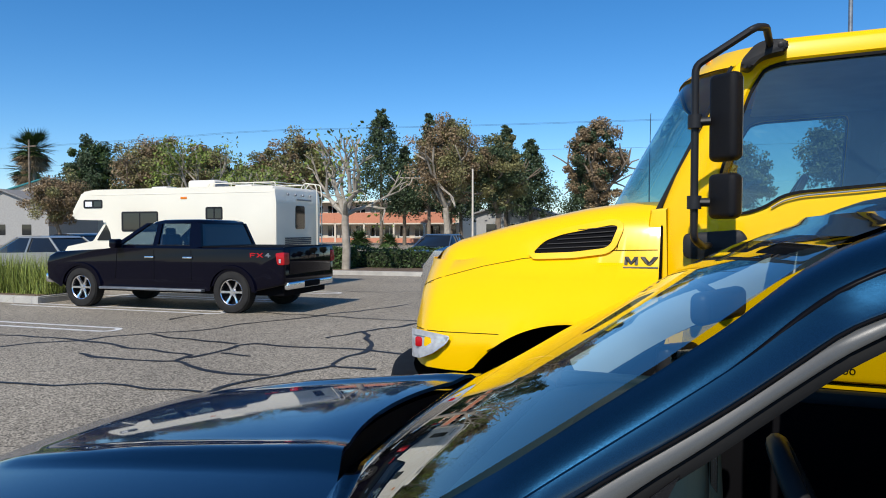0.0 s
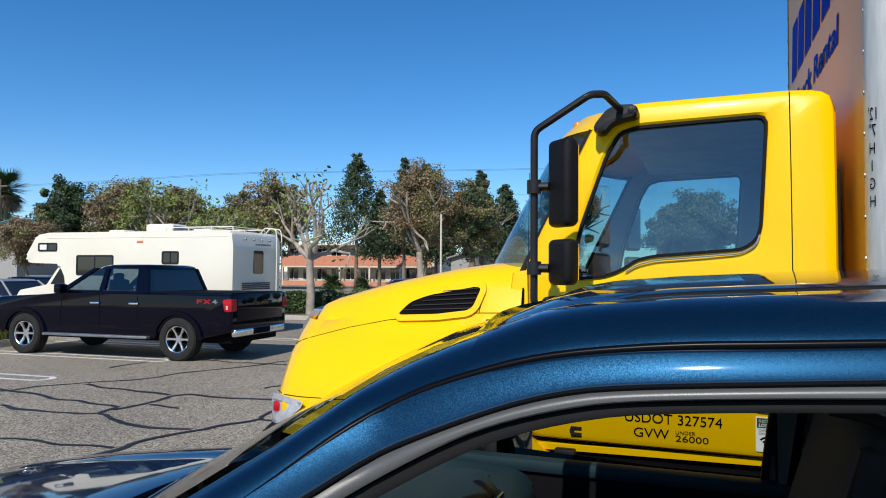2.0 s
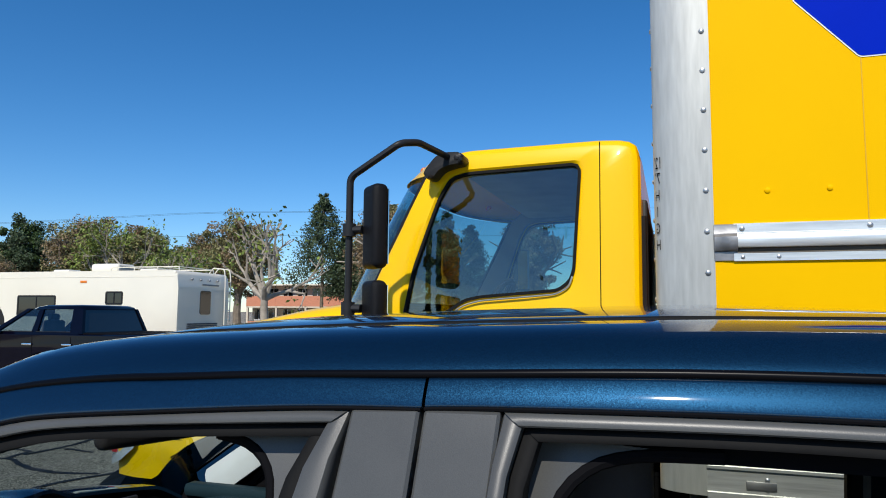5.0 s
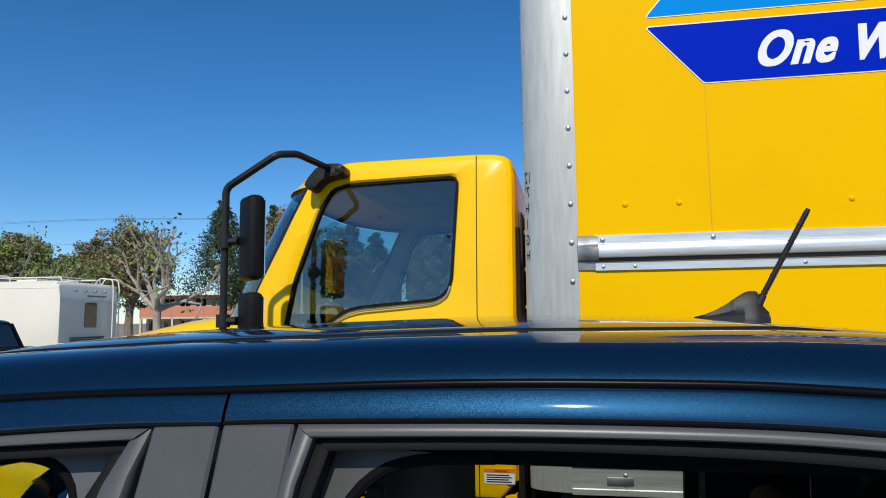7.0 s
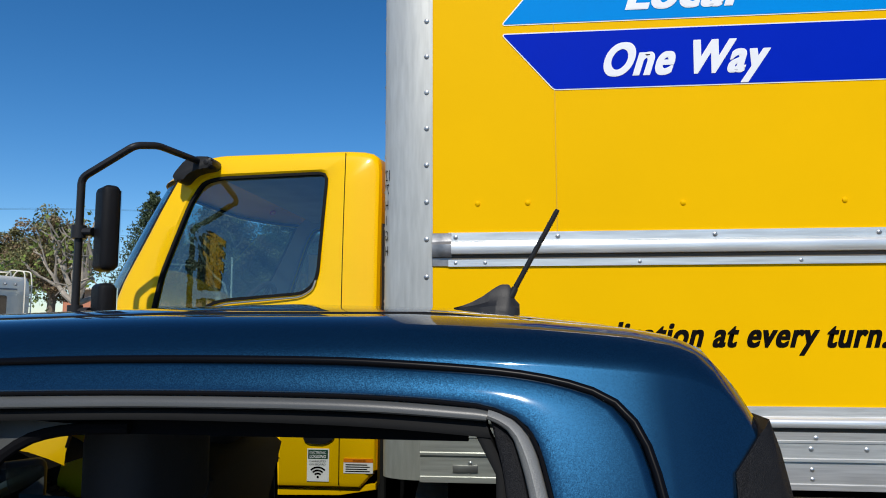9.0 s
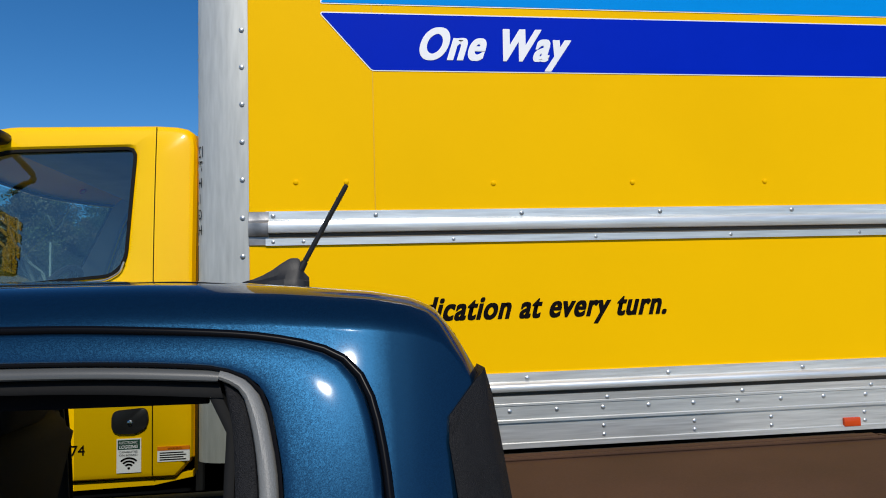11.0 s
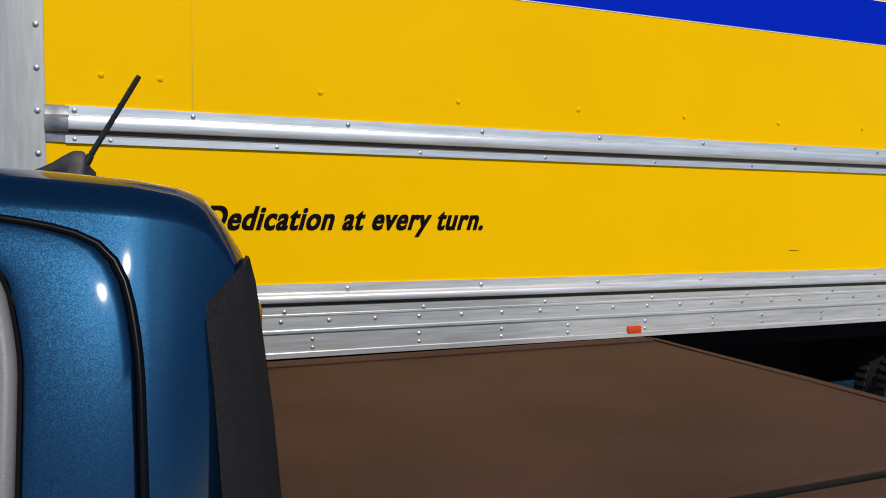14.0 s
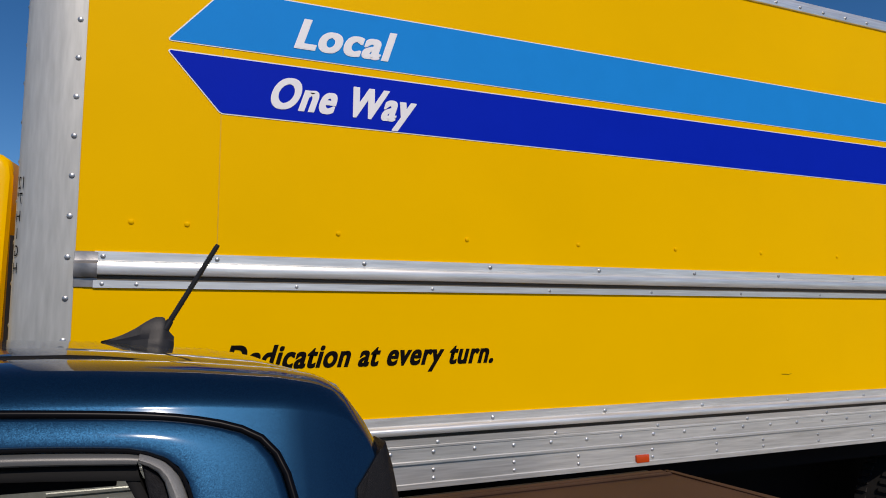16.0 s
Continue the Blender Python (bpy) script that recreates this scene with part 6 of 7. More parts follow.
for i in range(n):
    x = 0.555 + (0.688 - 0.555) * i / (n - 1)
    top = lerp(x, [(0.555, 0.003), (0.575, 0.008), (0.595, 0.016), (0.615, 0.027), (0.632, 0.039), (0.645, 0.047), (0.652, 0.050), (0.668, 0.050), (0.673, 0.038), (0.677, 0.022), (0.688, 0.010)])
    wd = lerp(x, [(0.555, 0.004), (0.575, 0.015), (0.61, 0.024), (0.66, 0.026), (0.68, 0.022), (0.688, 0.012)])
    x += 0.047
    rows.append([(x, -wd, zr - 0.012), (x, -wd * 0.9, zr + top * 0.15), (x, -wd * 0.35, zr + top * 0.45), (x, -0.004, zr + top), (x, 0.004, zr + top), (x, wd * 0.35, zr + top * 0.45), (x, wd * 0.9, zr + top * 0.15), (x, wd, zr - 0.012)])
grid(bm, rows)
aerial = ppart("aerial_base", bm, M["black"], "black shark-fin aerial base")
bm = bmesh.new()
pa, pb = Vector((0.717, 0, zr + 0.025)), Vector((0.815, 0, zr + 0.202))
tube(bm, [pa, pa.lerp(pb, 0.10)], 0.0085, 10, 0.007)
tube(bm, [pa.lerp(pb, 0.08), pa.lerp(pb, 0.98), pb], 0.0052, 10, 0.0045)
for k in range(34):
    t = 0.12 + 0.86 * k / 34
    tube(bm, [pa.lerp(pb, t), pa.lerp(pb, t + 0.012)], 0.0056 if k % 7 else 0.0062, 8)
ppart("aerial_whip", bm, M["black"], parent=aerial)

# ---- vehicles beyond ----
def crew_pickup(m):
    """A full-size black crew-cab pickup facing -x; origin on the ground under the rear axle's middle."""
    t = thing("pickup_truck", m, "glossy black full-size crew-cab pickup with chrome wheels, parked", "pickup truck")
    W = 0.98

    def arch(cx, r=0.47, z=0.42):
        return [(cx + r * math.cos(a), z + r * math.sin(a)) for a in (math.pi * (1 - i / 12) for i in range(13))]
    low = [(-4.60, 0.55), (-4.62, 0.95), (-4.55, 1.10), (-4.35, 1.20), (-3.10, 1.27), (-2.85, 1.30), (1.14, 1.34), (1.16, 1.30), (1.16, 0.62), (1.10, 0.56)] + arch(0)[::-1] + [(-0.50, 0.46), (-3.16, 0.46)] + arch(-3.68)[::-1] + [(-4.20, 0.46)]
    bm = bmesh.new()
    prism(bm, low, -W, W, 0.05, 3)
    part("body", bm, M["black_paint"], t)
    def rings(levels, lid, floor):
        bm = bmesh.new()
        vs = grid(bm, [[(x, y, z) for x, y in ((x0, -w * 0.86), (x0 + 0.16, -w), (x1 - 0.08, -w), (x1, -w * 0.9), (x1, w * 0.9), (x1 - 0.08, w), (x0 + 0.16, w), (x0, w * 0.86))] for z, x0, x1, w in levels], True)
        if lid:
            bm.faces.new(vs[-1])
        if floor:
            bm.faces.new(vs[0])
        return bm
    part("belt", rings(((1.24, -3.02, -0.70, W - 0.02), (1.36, -2.88, -0.72, W - 0.05)), True, False), M["black_paint"], t)
    part("cab_roof", rings(((1.835, -2.12, -0.86, W - 0.20), (1.885, -2.03, -0.88, W - 0.225), (1.92, -1.90, -0.94, W - 0.29), (1.935, -1.70, -1.05, W - 0.44)), True, True), M["black_paint"], t)
    see = M["vehicle_glass"]
    for s in (-1, 1):
        edge = lambda z: s * (W - 0.055 - (z - 1.35) * 0.305)
        for b0, b1, t0, t1 in ((-2.90, -2.74, -2.16, -2.05), (-1.89, -1.76, -1.87, -1.77), (-1.00, -0.72, -1.08, -0.86)):
            bm = bmesh.new()
            q = [(b0, 1.33), (b1, 1.33), (t1, 1.85), (t0, 1.85)]
            va, vb = [[bm.verts.new((x, edge(z) - s * d, z)) for x, z in q] for d in (0.0, 0.07)]
            bm.faces.new(va), bm.faces.new(vb)
            for k in range(4):
                bm.faces.new((va[k - 1], va[k], vb[k], vb[k - 1]))
            part("pillar", bm, M["black_paint"], t)
        for nm, q in (("front_window", [(-2.78, 1.34), (-2.08, 1.845), (-1.86, 1.845), (-1.86, 1.34)]), ("rear_window", [(-1.78, 1.34), (-1.78, 1.845), (-1.06, 1.845), (-0.98, 1.34)])):
            bm = bmesh.new()
            bm.faces.new([bm.verts.new((x, edge(z) - s * 0.02, z)) for x, z in q])
            part(nm, bm, see, t, smooth=False).visible_shadow = False
            bm = bmesh.new()
            tube(bm, [(q[0][0], edge(1.365) + s * 0.004, 1.365), (q[3][0], edge(1.365) + s * 0.004, 1.365)], 0.010, 6)
            part("window_trim", bm, M["black"], t)
        for x in (-1.95, -1.10):
            bm = bmesh.new()
            box(bm, (x, s * 0.18, 1.30), (x + 0.16, s * 0.66, 1.60), 0.05)
            box(bm, (x + 0.03, s * 0.30, 1.58), (x + 0.13, s * 0.54, 1.74), 0.04)
            part("seat", bm, M["cab_grey"], t)
        for x in (-2.78, -1.81, -0.92):
            bm = bmesh.new()
            tube(bm, [(x, s * (W + 0.001), 0.62), (x + (0.05 if x < -2 else 0), s * (W + 0.001), 1.26)], 0.006, 5)
            part("door_gap", bm, M["void"], t)
        for x in (-2.02, -1.10):
            bm = bmesh.new()
            box(bm, (x, s * (W + 0.01), 1.08), (x + 0.22, s * (W + 0.035), 1.125), 0.012)
            part("door_handle", bm, M["chrome"], t, "chrome door handle")
        bm = bmesh.new()
        box(bm, (-2.72, s * (W + 0.02), 1.30), (-2.56, s * (W + 0.24), 1.50), 0.04, 3)
        part("door_mirror", bm, M["black_paint"], t)
        bm = bmesh.new()
        box(bm, (-3.10, s * (W - 0.02), 0.40), (-0.60, s * (W + 0.12), 0.45), 0.015)
        part("side_step", bm, M["steel"], t, "grey side step")
        for cx in (-3.68, 0):
            bm = bmesh.new()
            r0 = [(cx + 0.47 * math.cos(a), 0.42 + 0.47 * math.sin(a)) for a in (math.pi * i / 16 for i in range(17))]
            r1 = [(cx + 0.545 * math.cos(a), 0.42 + 0.535 * math.sin(a)) for a in (math.pi * i / 16 for i in range(17))]
            grid(bm, [[(x, s * (W + 0.03), z) for x, z in r0], [(x, s * (W + 0.035), z) for x, z in r1], [(x, s * (W - 0.01), z) for x, z in [(cx + (x - cx) * 1.03, 0.42 + (z - 0.42) * 1.03) for x, z in r1]]])
            part("wheel_lip", bm, M["black_paint"], t)
            wheel(t, (cx, s * 0.87, 0.405), 0.405, 0.27, 0.255, 6, M["chrome"], s, rim_label="chrome rim with six spokes")
        bm = bmesh.new()
        prism(bm, outline([(1.02, 0.98), (0.98, 1.22), (1.165, 1.24), (1.175, 0.98)], 0.03), s * (W - 0.16), s * (W + 0.012), 0.01)
        part("tail_lamp", bm, M["red"], t, "red tail lamp")
        bm = bmesh.new()
        box(bm, (1.055, s * (W + 0.013), 1.02), (1.095, s * (W + 0.016), 1.10))
        part("lamp_window", bm, M["lens"], t, smooth=False)
        bm = bmesh.new()
        for u0, pts in ((0.0, [(0, 0), (0, 0.09), (0.13, 0.09), (0.12, 0.07), (0.03, 0.07), (0.03, 0.055), (0.11, 0.055), (0.10, 0.035), (0.03, 0.035), (0.03, 0)]), (0.14, [(0, 0), (0.05, 0.045), (0, 0.09), (0.04, 0.09), (0.08, 0.06), (0.12, 0.09), (0.16, 0.09), (0.10, 0.045), (0.16, 0), (0.12, 0), (0.08, 0.03), (0.04, 0)])):
            bm.faces.new([bm.verts.new((0.42 + u0 + u, s * (W + 0.004), 1.13 + v)) for u, v in pts])
        part("badge", bm, M["red"], t, "red badge shape on the bed side", smooth=False)
        bm = bmesh.new()
        bm.faces.new([bm.verts.new((0.74 + u, s * (W + 0.004), 1.13 + v)) for u, v in ((0.07, 0), (0.07, 0.025), (0, 0.025), (0.07, 0.09), (0.10, 0.09), (0.10, 0.045), (0.13, 0.045), (0.13, 0.025), (0.10, 0.025), (0.10, 0))])
        part("badge", bm, M["steel"], t, "grey badge shape on the bed side", smooth=False)
    bm = bmesh.new()
    box(bm, (1.08, -W + 0.10, 0.47), (1.20, W - 0.10, 0.62), 0.04, 3)
    part("rear_bumper", bm, M["chrome"], t, "chrome rear bumper")
    bm = bmesh.new()
    box(bm, (1.185, -0.30, 0.49), (1.205, 0.30, 0.61), 0.01)
    part("plate_recess", bm, M["void"], t)
    bm = bmesh.new()
    box(bm, (1.155, -W + 0.18, 0.78), (1.175, W - 0.18, 1.32), 0.02)
    part("tailgate", bm, M["black_paint"], t)
    bm = bmesh.new()
    prism(bm, [(-0.70, 1.345), (1.10, 1.350), (1.10, 1.30), (-0.70, 1.30)], -W + 0.06, W - 0.06)
    part("bed_liner", bm, M["void"], t)
    for nm, xb, xt in (("back_window", -0.75, -0.88), ("windscreen", -2.92, -2.12)):
        bm = bmesh.new()
        grid(bm, [[(xb, -0.86, 1.34), (xb - (0.05 if xb < -2 else 0), 0, 1.34), (xb, 0.86, 1.34)], [(xt, -0.74, 1.85), (xt - (0.05 if xb < -2 else 0), 0, 1.85), (xt, 0.74, 1.85)]])
        part(nm, bm, see if nm == "windscreen" else M["darkglass"], t).visible_shadow = False
    bm = bmesh.new()
    box(bm, (-4.66, -0.75, 0.72), (-4.58, 0.75, 1.08), 0.03)
    part("grille", bm, M["chrome"], t)
    bm = bmesh.new()
    box(bm, (-4.70, -W + 0.04, 0.48), (-4.50, W - 0.04, 0.70), 0.05)
    part("front_bumper", bm, M["chrome"], t)
    bm = bmesh.new()
    box(bm, (-4.3, -0.80, 0.34), (1.05, 0.80, 0.62), 0.02)
    part("underbody", bm, M["void"], t)
    # the body sits a little lower than drawn
    for ob in t.children:
        if ob.type == "MESH":
            for v in ob.data.vertices:
                v.co.z = min(v.co.z, 0.6 + (v.co.z - 0.6) * 0.91)
    return t


crew_pickup(pose(-8.2, 11.73, 0, 0, 0, 3.0))


def motorhome(m):
    """A cream cab-over motorhome facing -x; origin on the ground at the rear near corner."""
    t = thing("motorhome", m, "cream white cab-over motorhome with a roof rack and rear ladder", "motorhome")
    W = 2.25
    side = outline([(-0.02, 0.50), (0.0, 2.30), (-0.05, 2.66), (-0.12, 2.73), (-5.9, 2.72), (-6.35, 2.66), (-6.75, 2.06), (-6.70, 1.92), (-6.50, 1.88), (-5.55, 1.86), (-5.35, 1.5), (-5.30, 0.60), (-4.75, 0.60), (-4.62, 0.50)], 0.06, 3)
    bm = bmesh.new()
    prism(bm, side, 0, W, 0.06, 3)
    part("body", bm, M["white_gel"], t)
    bm = bmesh.new()
    prism(bm, outline([(-5.28, 0.55), (-5.28, 1.86), (-5.62, 1.86), (-6.10, 1.28), (-7.05, 1.12), (-7.18, 0.95), (-7.18, 0.55)], 0.05), 0.12, W - 0.12, 0.05)
    part("driver_cab", bm, M["white_gel"], t)
    bm = bmesh.new()
    prism(bm, outline([(-5.36, 1.30), (-5.36, 1.74), (-5.62, 1.74), (-5.95, 1.30)], 0.03), 0.105, 0.13)
    part("cab_window", bm, M["darkglass"], t)
    for x0, x1, z0, z1 in ((-6.30, -5.62, 2.20, 2.44), (-4.95, -3.70, 1.55, 2.10), (-2.15, -1.62, 1.86, 2.20)):
        bm = bmesh.new()
        o = outline([(x0, z0), (x0, z1), (x1, z1), (x1, z0)], 0.06, 4)
        ring_plate(bm, o, inset(o, 0.045), -0.012, 0.02)
        win = part("window_frame", bm, M["black"], t, "black framed window")
        bm = bmesh.new()
        bm.faces.new([bm.verts.new((x, -0.004, z)) for x, z in inset(o, 0.04)])
        part("pane", bm, M["darkglass"], win, smooth=False)
        bm = bmesh.new()
        box(bm, ((x0 + x1) / 2 - 0.015, -0.012, z0 + 0.03), ((x0 + x1) / 2 + 0.015, -0.002, z1 - 0.03))
        part("mullion", bm, M["black"], win)
        if x0 < -6:
            bm = bmesh.new()
            box(bm, (x0 + 0.06, -0.007, z0 + 0.05), (x0 + 0.30, -0.005, z1 - 0.05))
            part("curtain", bm, M["white"], win)
    bm = bmesh.new()
    o = outline([(0.92, 1.62), (0.92, 2.24), (1.38, 2.24), (1.38, 1.62)], 0.07, 4)
    va = [bm.verts.new((0.012, y, z)) for y, z in o]
    vb = [bm.verts.new((-0.03, y, z)) for y, z in o]
    bm.faces.new(va)
    for i in range(len(va)):
        bm.faces.new((va[i - 1], va[i], vb[i], vb[i - 1]))
    part("rear_window", bm, M["darkglass"], t, "dark rear window")
    bm = bmesh.new()
    for k in range(4):
        box(bm, (0.0, 0.40, 1.21 + 0.05 * k), (0.016, 1.72, 1.245 + 0.05 * k), 0.004)
    part("rear_louvre", bm, M["cab_grey"], t, "dark grey louvred strip")
    bm = bmesh.new()
    box(bm, (0.0, 0.10, 0.55), (0.05, 2.15, 0.72), 0.02)
    part("rear_bumper", bm, M["steel"], t, "grey bumper")
    for y in (0.30, 1.80):
        bm = bmesh.new()
        box(bm, (0.0, y, 0.86), (0.018, y + 0.16, 1.06), 0.006)
        part("tail_lamp", bm, M["red"], t, "red tail lamp")
    for k in range(4):
        bm = bmesh.new()
        dome(bm, (-0.004, 0.55 + 0.38 * k, 2.52), 0.035, 0.04, (1, 0, 0.3))
        part("marker_lamp", bm, M["steel"], t)
    bm = bmesh.new()
    box(bm, (0.0, 1.0, 2.38), (0.008, 1.75, 2.42))
    part("script_bar", bm, M["steel"], t)
    bm = bmesh.new()
    for y in (1.90, 2.16):
        tube(bm, round_path([(0.05, y, 0.7), (0.10, y, 0.8), (0.10, y, 2.60), (0.06, y, 2.86), (-0.30, y, 2.90), (-0.42, y, 2.74)], 0.08), 0.016, 6)
    for k in range(7):
        tube(bm, [(0.10, 1.90, 0.95 + 0.26 * k), (0.10, 2.16, 0.95 + 0.26 * k)], 0.014, 6)
    part("ladder", bm, M["white_gel"], t, "white tube ladder")
    bm = bmesh.new()
    for y in (0.35, 1.85):
        tube(bm, round_path([(-0.25, y, 2.72), (-0.25, y, 2.84), (-2.3, y, 2.84), (-2.35, y, 2.72)], 0.06), 0.014, 6)
        for x in (-0.9, -1.6):
            tube(bm, [(x, y, 2.72), (x, y, 2.84)], 0.012, 6)
    for x in (-0.25, -0.8, -1.35, -1.9):
        tube(bm, [(x, 0.35, 2.84), (x, 1.85, 2.84)], 0.012, 6)
    part("roof_rack", bm, M["white_gel"], t, "white tube roof rack")
    bm = bmesh.new()
    box(bm, (-3.35, 0.75, 2.72), (-2.45, 1.45, 2.98), 0.08, 3)
    cool = part("roof_cooler", bm, M["white_gel"], t, "white roof air conditioner")
    bm = bmesh.new()
    box(bm, (-2.56, 0.80, 2.76), (-2.44, 1.40, 2.93), 0.02)
    part("cooler_grille", bm, M["steel"], cool)
    bm = bmesh.new()
    box(bm, (-1.9, 0.9, 2.72), (-1.35, 1.4, 2.84), 0.05)
    box(bm, (-4.75, 0.9, 2.72), (-4.2, 1.4, 2.84), 0.05)
    part("roof_vent", bm, M["white_gel"], t)
    bm = bmesh.new()
    box(bm, (-2.95, -0.012, 2.42), (-2.75, 0.0, 2.48), 0.004)
    part("side_badge", bm, M["amber"], t, "small amber badge")
    bm = bmesh.new()
    box(bm, (-6.0, -0.006, 2.56), (-0.15, 0.0, 2.575), 0.002)
    part("seam_moulding", bm, M["white_gel"], t)
    for x in (-1.75, -6.35):
        for y, s in ((0.22, -1), (W - 0.22, 1)):
            wheel(t, (x, y, 0.37), 0.37, 0.24, 0.21, 8, M["steel"], s)
    return t


motorhome(pose(-9.90, 14.71, 0, 0, 0, 2.5))


def saloon(m, paint, label):
    """A plain saloon car facing -x; origin on the ground at its middle."""
    t = thing("car", m, label, "car")
    bm = bmesh.new()
    prism(bm, outline([(-2.2, 0.35), (-2.25, 0.60), (-2.1, 0.72), (-1.0, 0.90), (1.2, 0.95), (2.1, 0.92), (2.25, 0.75), (2.2, 0.35)], 0.10, 3), -0.86, 0.86, 0.07, 3)
    part("body", bm, paint, t)
    bm = bmesh.new()
    rows = [[(x, y, z) for x, y in ((x0, -w * 0.9), (x0 + 0.15, -w), (x1 - 0.15, -w), (x1, -w * 0.9), (x1, w * 0.9), (x1 - 0.15, w), (x0 + 0.15, w), (x0, w * 0.9))] for z, x0, x1, w in ((0.90, -1.10, 1.50, 0.80), (1.15, -0.65, 1.20, 0.70), (1.36, -0.28, 0.92, 0.60))]
    grid(bm, rows, True)
    part("window_glass", bm, M["darkglass"], t, "dark car windows")
    bm = bmesh.new()
    rows = [[(x, y, z) for x, y in ((x0, -w), (x1, -w), (x1, w), (x0, w))] for z, x0, x1, w in ((1.35, -0.33, 0.97, 0.61), (1.40, -0.2, 0.85, 0.56), (1.415, 0.1, 0.6, 0.4))]
    vs = grid(bm, rows, True)
    bm.faces.new(vs[-1])
    for s in (-1, 1):
        for a, b in (((-1.10, 0.78, 0.90), (-0.30, 0.61, 1.36)), ((1.50, 0.78, 0.92), (0.94, 0.61, 1.36)), ((0.25, 0.81, 0.92), (0.25, 0.62, 1.36))):
            post = bmesh.new()
            tube(post, [(a[0], s * a[1], a[2]), (b[0], s * b[1], b[2])], 0.032, 6)
            part("roof_post", post, paint, t)
    part("roof", bm, paint, t)
    for x in (-1.4, 1.4):
        for s in (-1, 1):
            wheel(t, (x, s * 0.76, 0.32), 0.32, 0.20, 0.19, 7, M["steel"], s)
    for s in (-1, 1):
        bm = bmesh.new()
        box(bm, (-2.24, s * 0.50, 0.62), (-2.12, s * 0.82, 0.74), 0.03)
        part("headlamp", bm, M["lens"], t)
    return t


saloon(pose(-18.7, 15.1, 0, 0, 0, 4), M["silver_paint"], "older silver saloon car parked beside the planter")
saloon(pose(-24.0, 20.5, 0, 0, 0, 4), M["black_paint"], "dark car parked beyond the motorhome")
saloon(pose(-10.5, 27.5, 0, 0, 0, 92), M["slate_paint"], "blue-grey car parked by the hedge")
saloon(pose(-30.5, 26.5, 0, 0, 0, 4), M["silver_paint"], "silver car far off in the car park")

# ---- planters, kerbs, hedge ----
def kerb_box(name, pts, z, material, label, category, bevel=0.03):
    bm = bmesh.new()
    a = [bm.verts.new((x, y, 0)) for x, y in pts]
    b = [bm.verts.new((x, y, z)) for x, y in pts]
    top = bm.faces.new(b)
    for i in range(len(a)):
        bm.faces.new((a[i - 1], a[i], b[i], b[i - 1]))
    bmesh.ops.bevel(bm, geom=list(top.edges), offset=bevel, segments=2, affect="EDGES")
    return surface(name, bm, material, label, category)


def turned(x, y, turn, pts):
    c, s = math.cos(radians(turn)), math.sin(radians(turn))
    return [(x + c * a - s * b, y + s * a + c * b) for a, b in pts]


kerb_box("planter_kerb", turned(-13.15, 10.6, 3.5, [(0, 0), (0, 1.3), (-5.5, 1.3), (-5.5, 0)]), 0.15, M["concrete"], "pale concrete kerb of a planter", "kerb")
kerb_box("planter_soil", turned(-13.15, 10.6, 3.5, [(-0.15, 0.15), (-0.15, 1.15), (-5.35, 1.15), (-5.35, 0.15)]), 0.165, M["soil"], "dry soil in the planter", "soil", 0.005)
kerb_box("kerb", turned(-12.36, 21.16, 5.4, [(-30, 0), (40, 0), (40, 0.18), (-30, 0.18)]), 0.15, M["concrete"], "concrete kerb along the car park's edge", "kerb")
kerb_box("planting_bed", turned(-12.36, 21.16, 5.4, [(-30, 0.18), (40, 0.18), (40, 4.2), (-30, 4.2)]), 0.12, M["soil"], "planted strip behind the kerb", "soil", 0.01)
kerb_box("pavement", turned(-12.36, 21.16, 5.4, [(-60, 5.5), (70, 5.5), (70, 8.0), (-60, 8.0)]), 0.12, M["concrete"], "concrete pavement beyond the hedge", "pavement", 0.01)


def cards(centres, size, rng, flat=0.0):
    """Many small leaf quads round given centres: vertex and face lists."""
    n = len(centres)
    c = np.asarray(centres, float)
    a = rng.normal(size=(n, 3))
    if flat:
        a[:, 2] *= 1 - flat
    a /= np.linalg.norm(a, axis=1)[:, None]
    b = rng.normal(size=(n, 3))
    b -= a * (a * b).sum(1)[:, None]
    b /= np.linalg.norm(b, axis=1)[:, None]
    s = size * rng.uniform(0.6, 1.4, (n, 1))
    v = np.stack([c - a * s, c + b * s * 0.55, c + a * s, c - b * s * 0.55], 1).reshape(-1, 3)
    f = np.arange(4 * n).reshape(-1, 4)
    return v, f


def leaf_mesh(name, centres, size, material, parent, rng, kind="", label=""):
    v, f = cards(centres, size, rng)
    me = bpy.data.meshes.new(name)
    me.from_pydata(v.tolist(), [], f.tolist())
    me.materials.append(material)
    ob = new(name, me)
    if parent:
        ob.parent = parent
    if kind or label:
        tagged(ob, label, kind=kind)
    return ob


def limbs(bm, p, way, length, r, depth, rng, tips, droop=0.0, spread=0.6):
    """Branching limbs; the ends of the twigs are gathered in tips."""
    q = p + way * length
    mid = p.lerp(q, 0.5) + Vector(rng.normal(size=3)) * length * 0.06
    tube(bm, [p, mid, q], r, 7 if depth > 1 else 5, r * 0.62)
    tips.append((q, depth))
    if depth == 0:
        return
    for _ in range(int(rng.integers(2, 4))):
        w = (way + Vector(rng.normal(size=3)) * spread + Vector((0, 0, 0.15 - droop))).normalized()
        limbs(bm, q, w, length * rng.uniform(0.6, 0.85), r * 0.6, depth - 1, rng, tips, droop, spread)


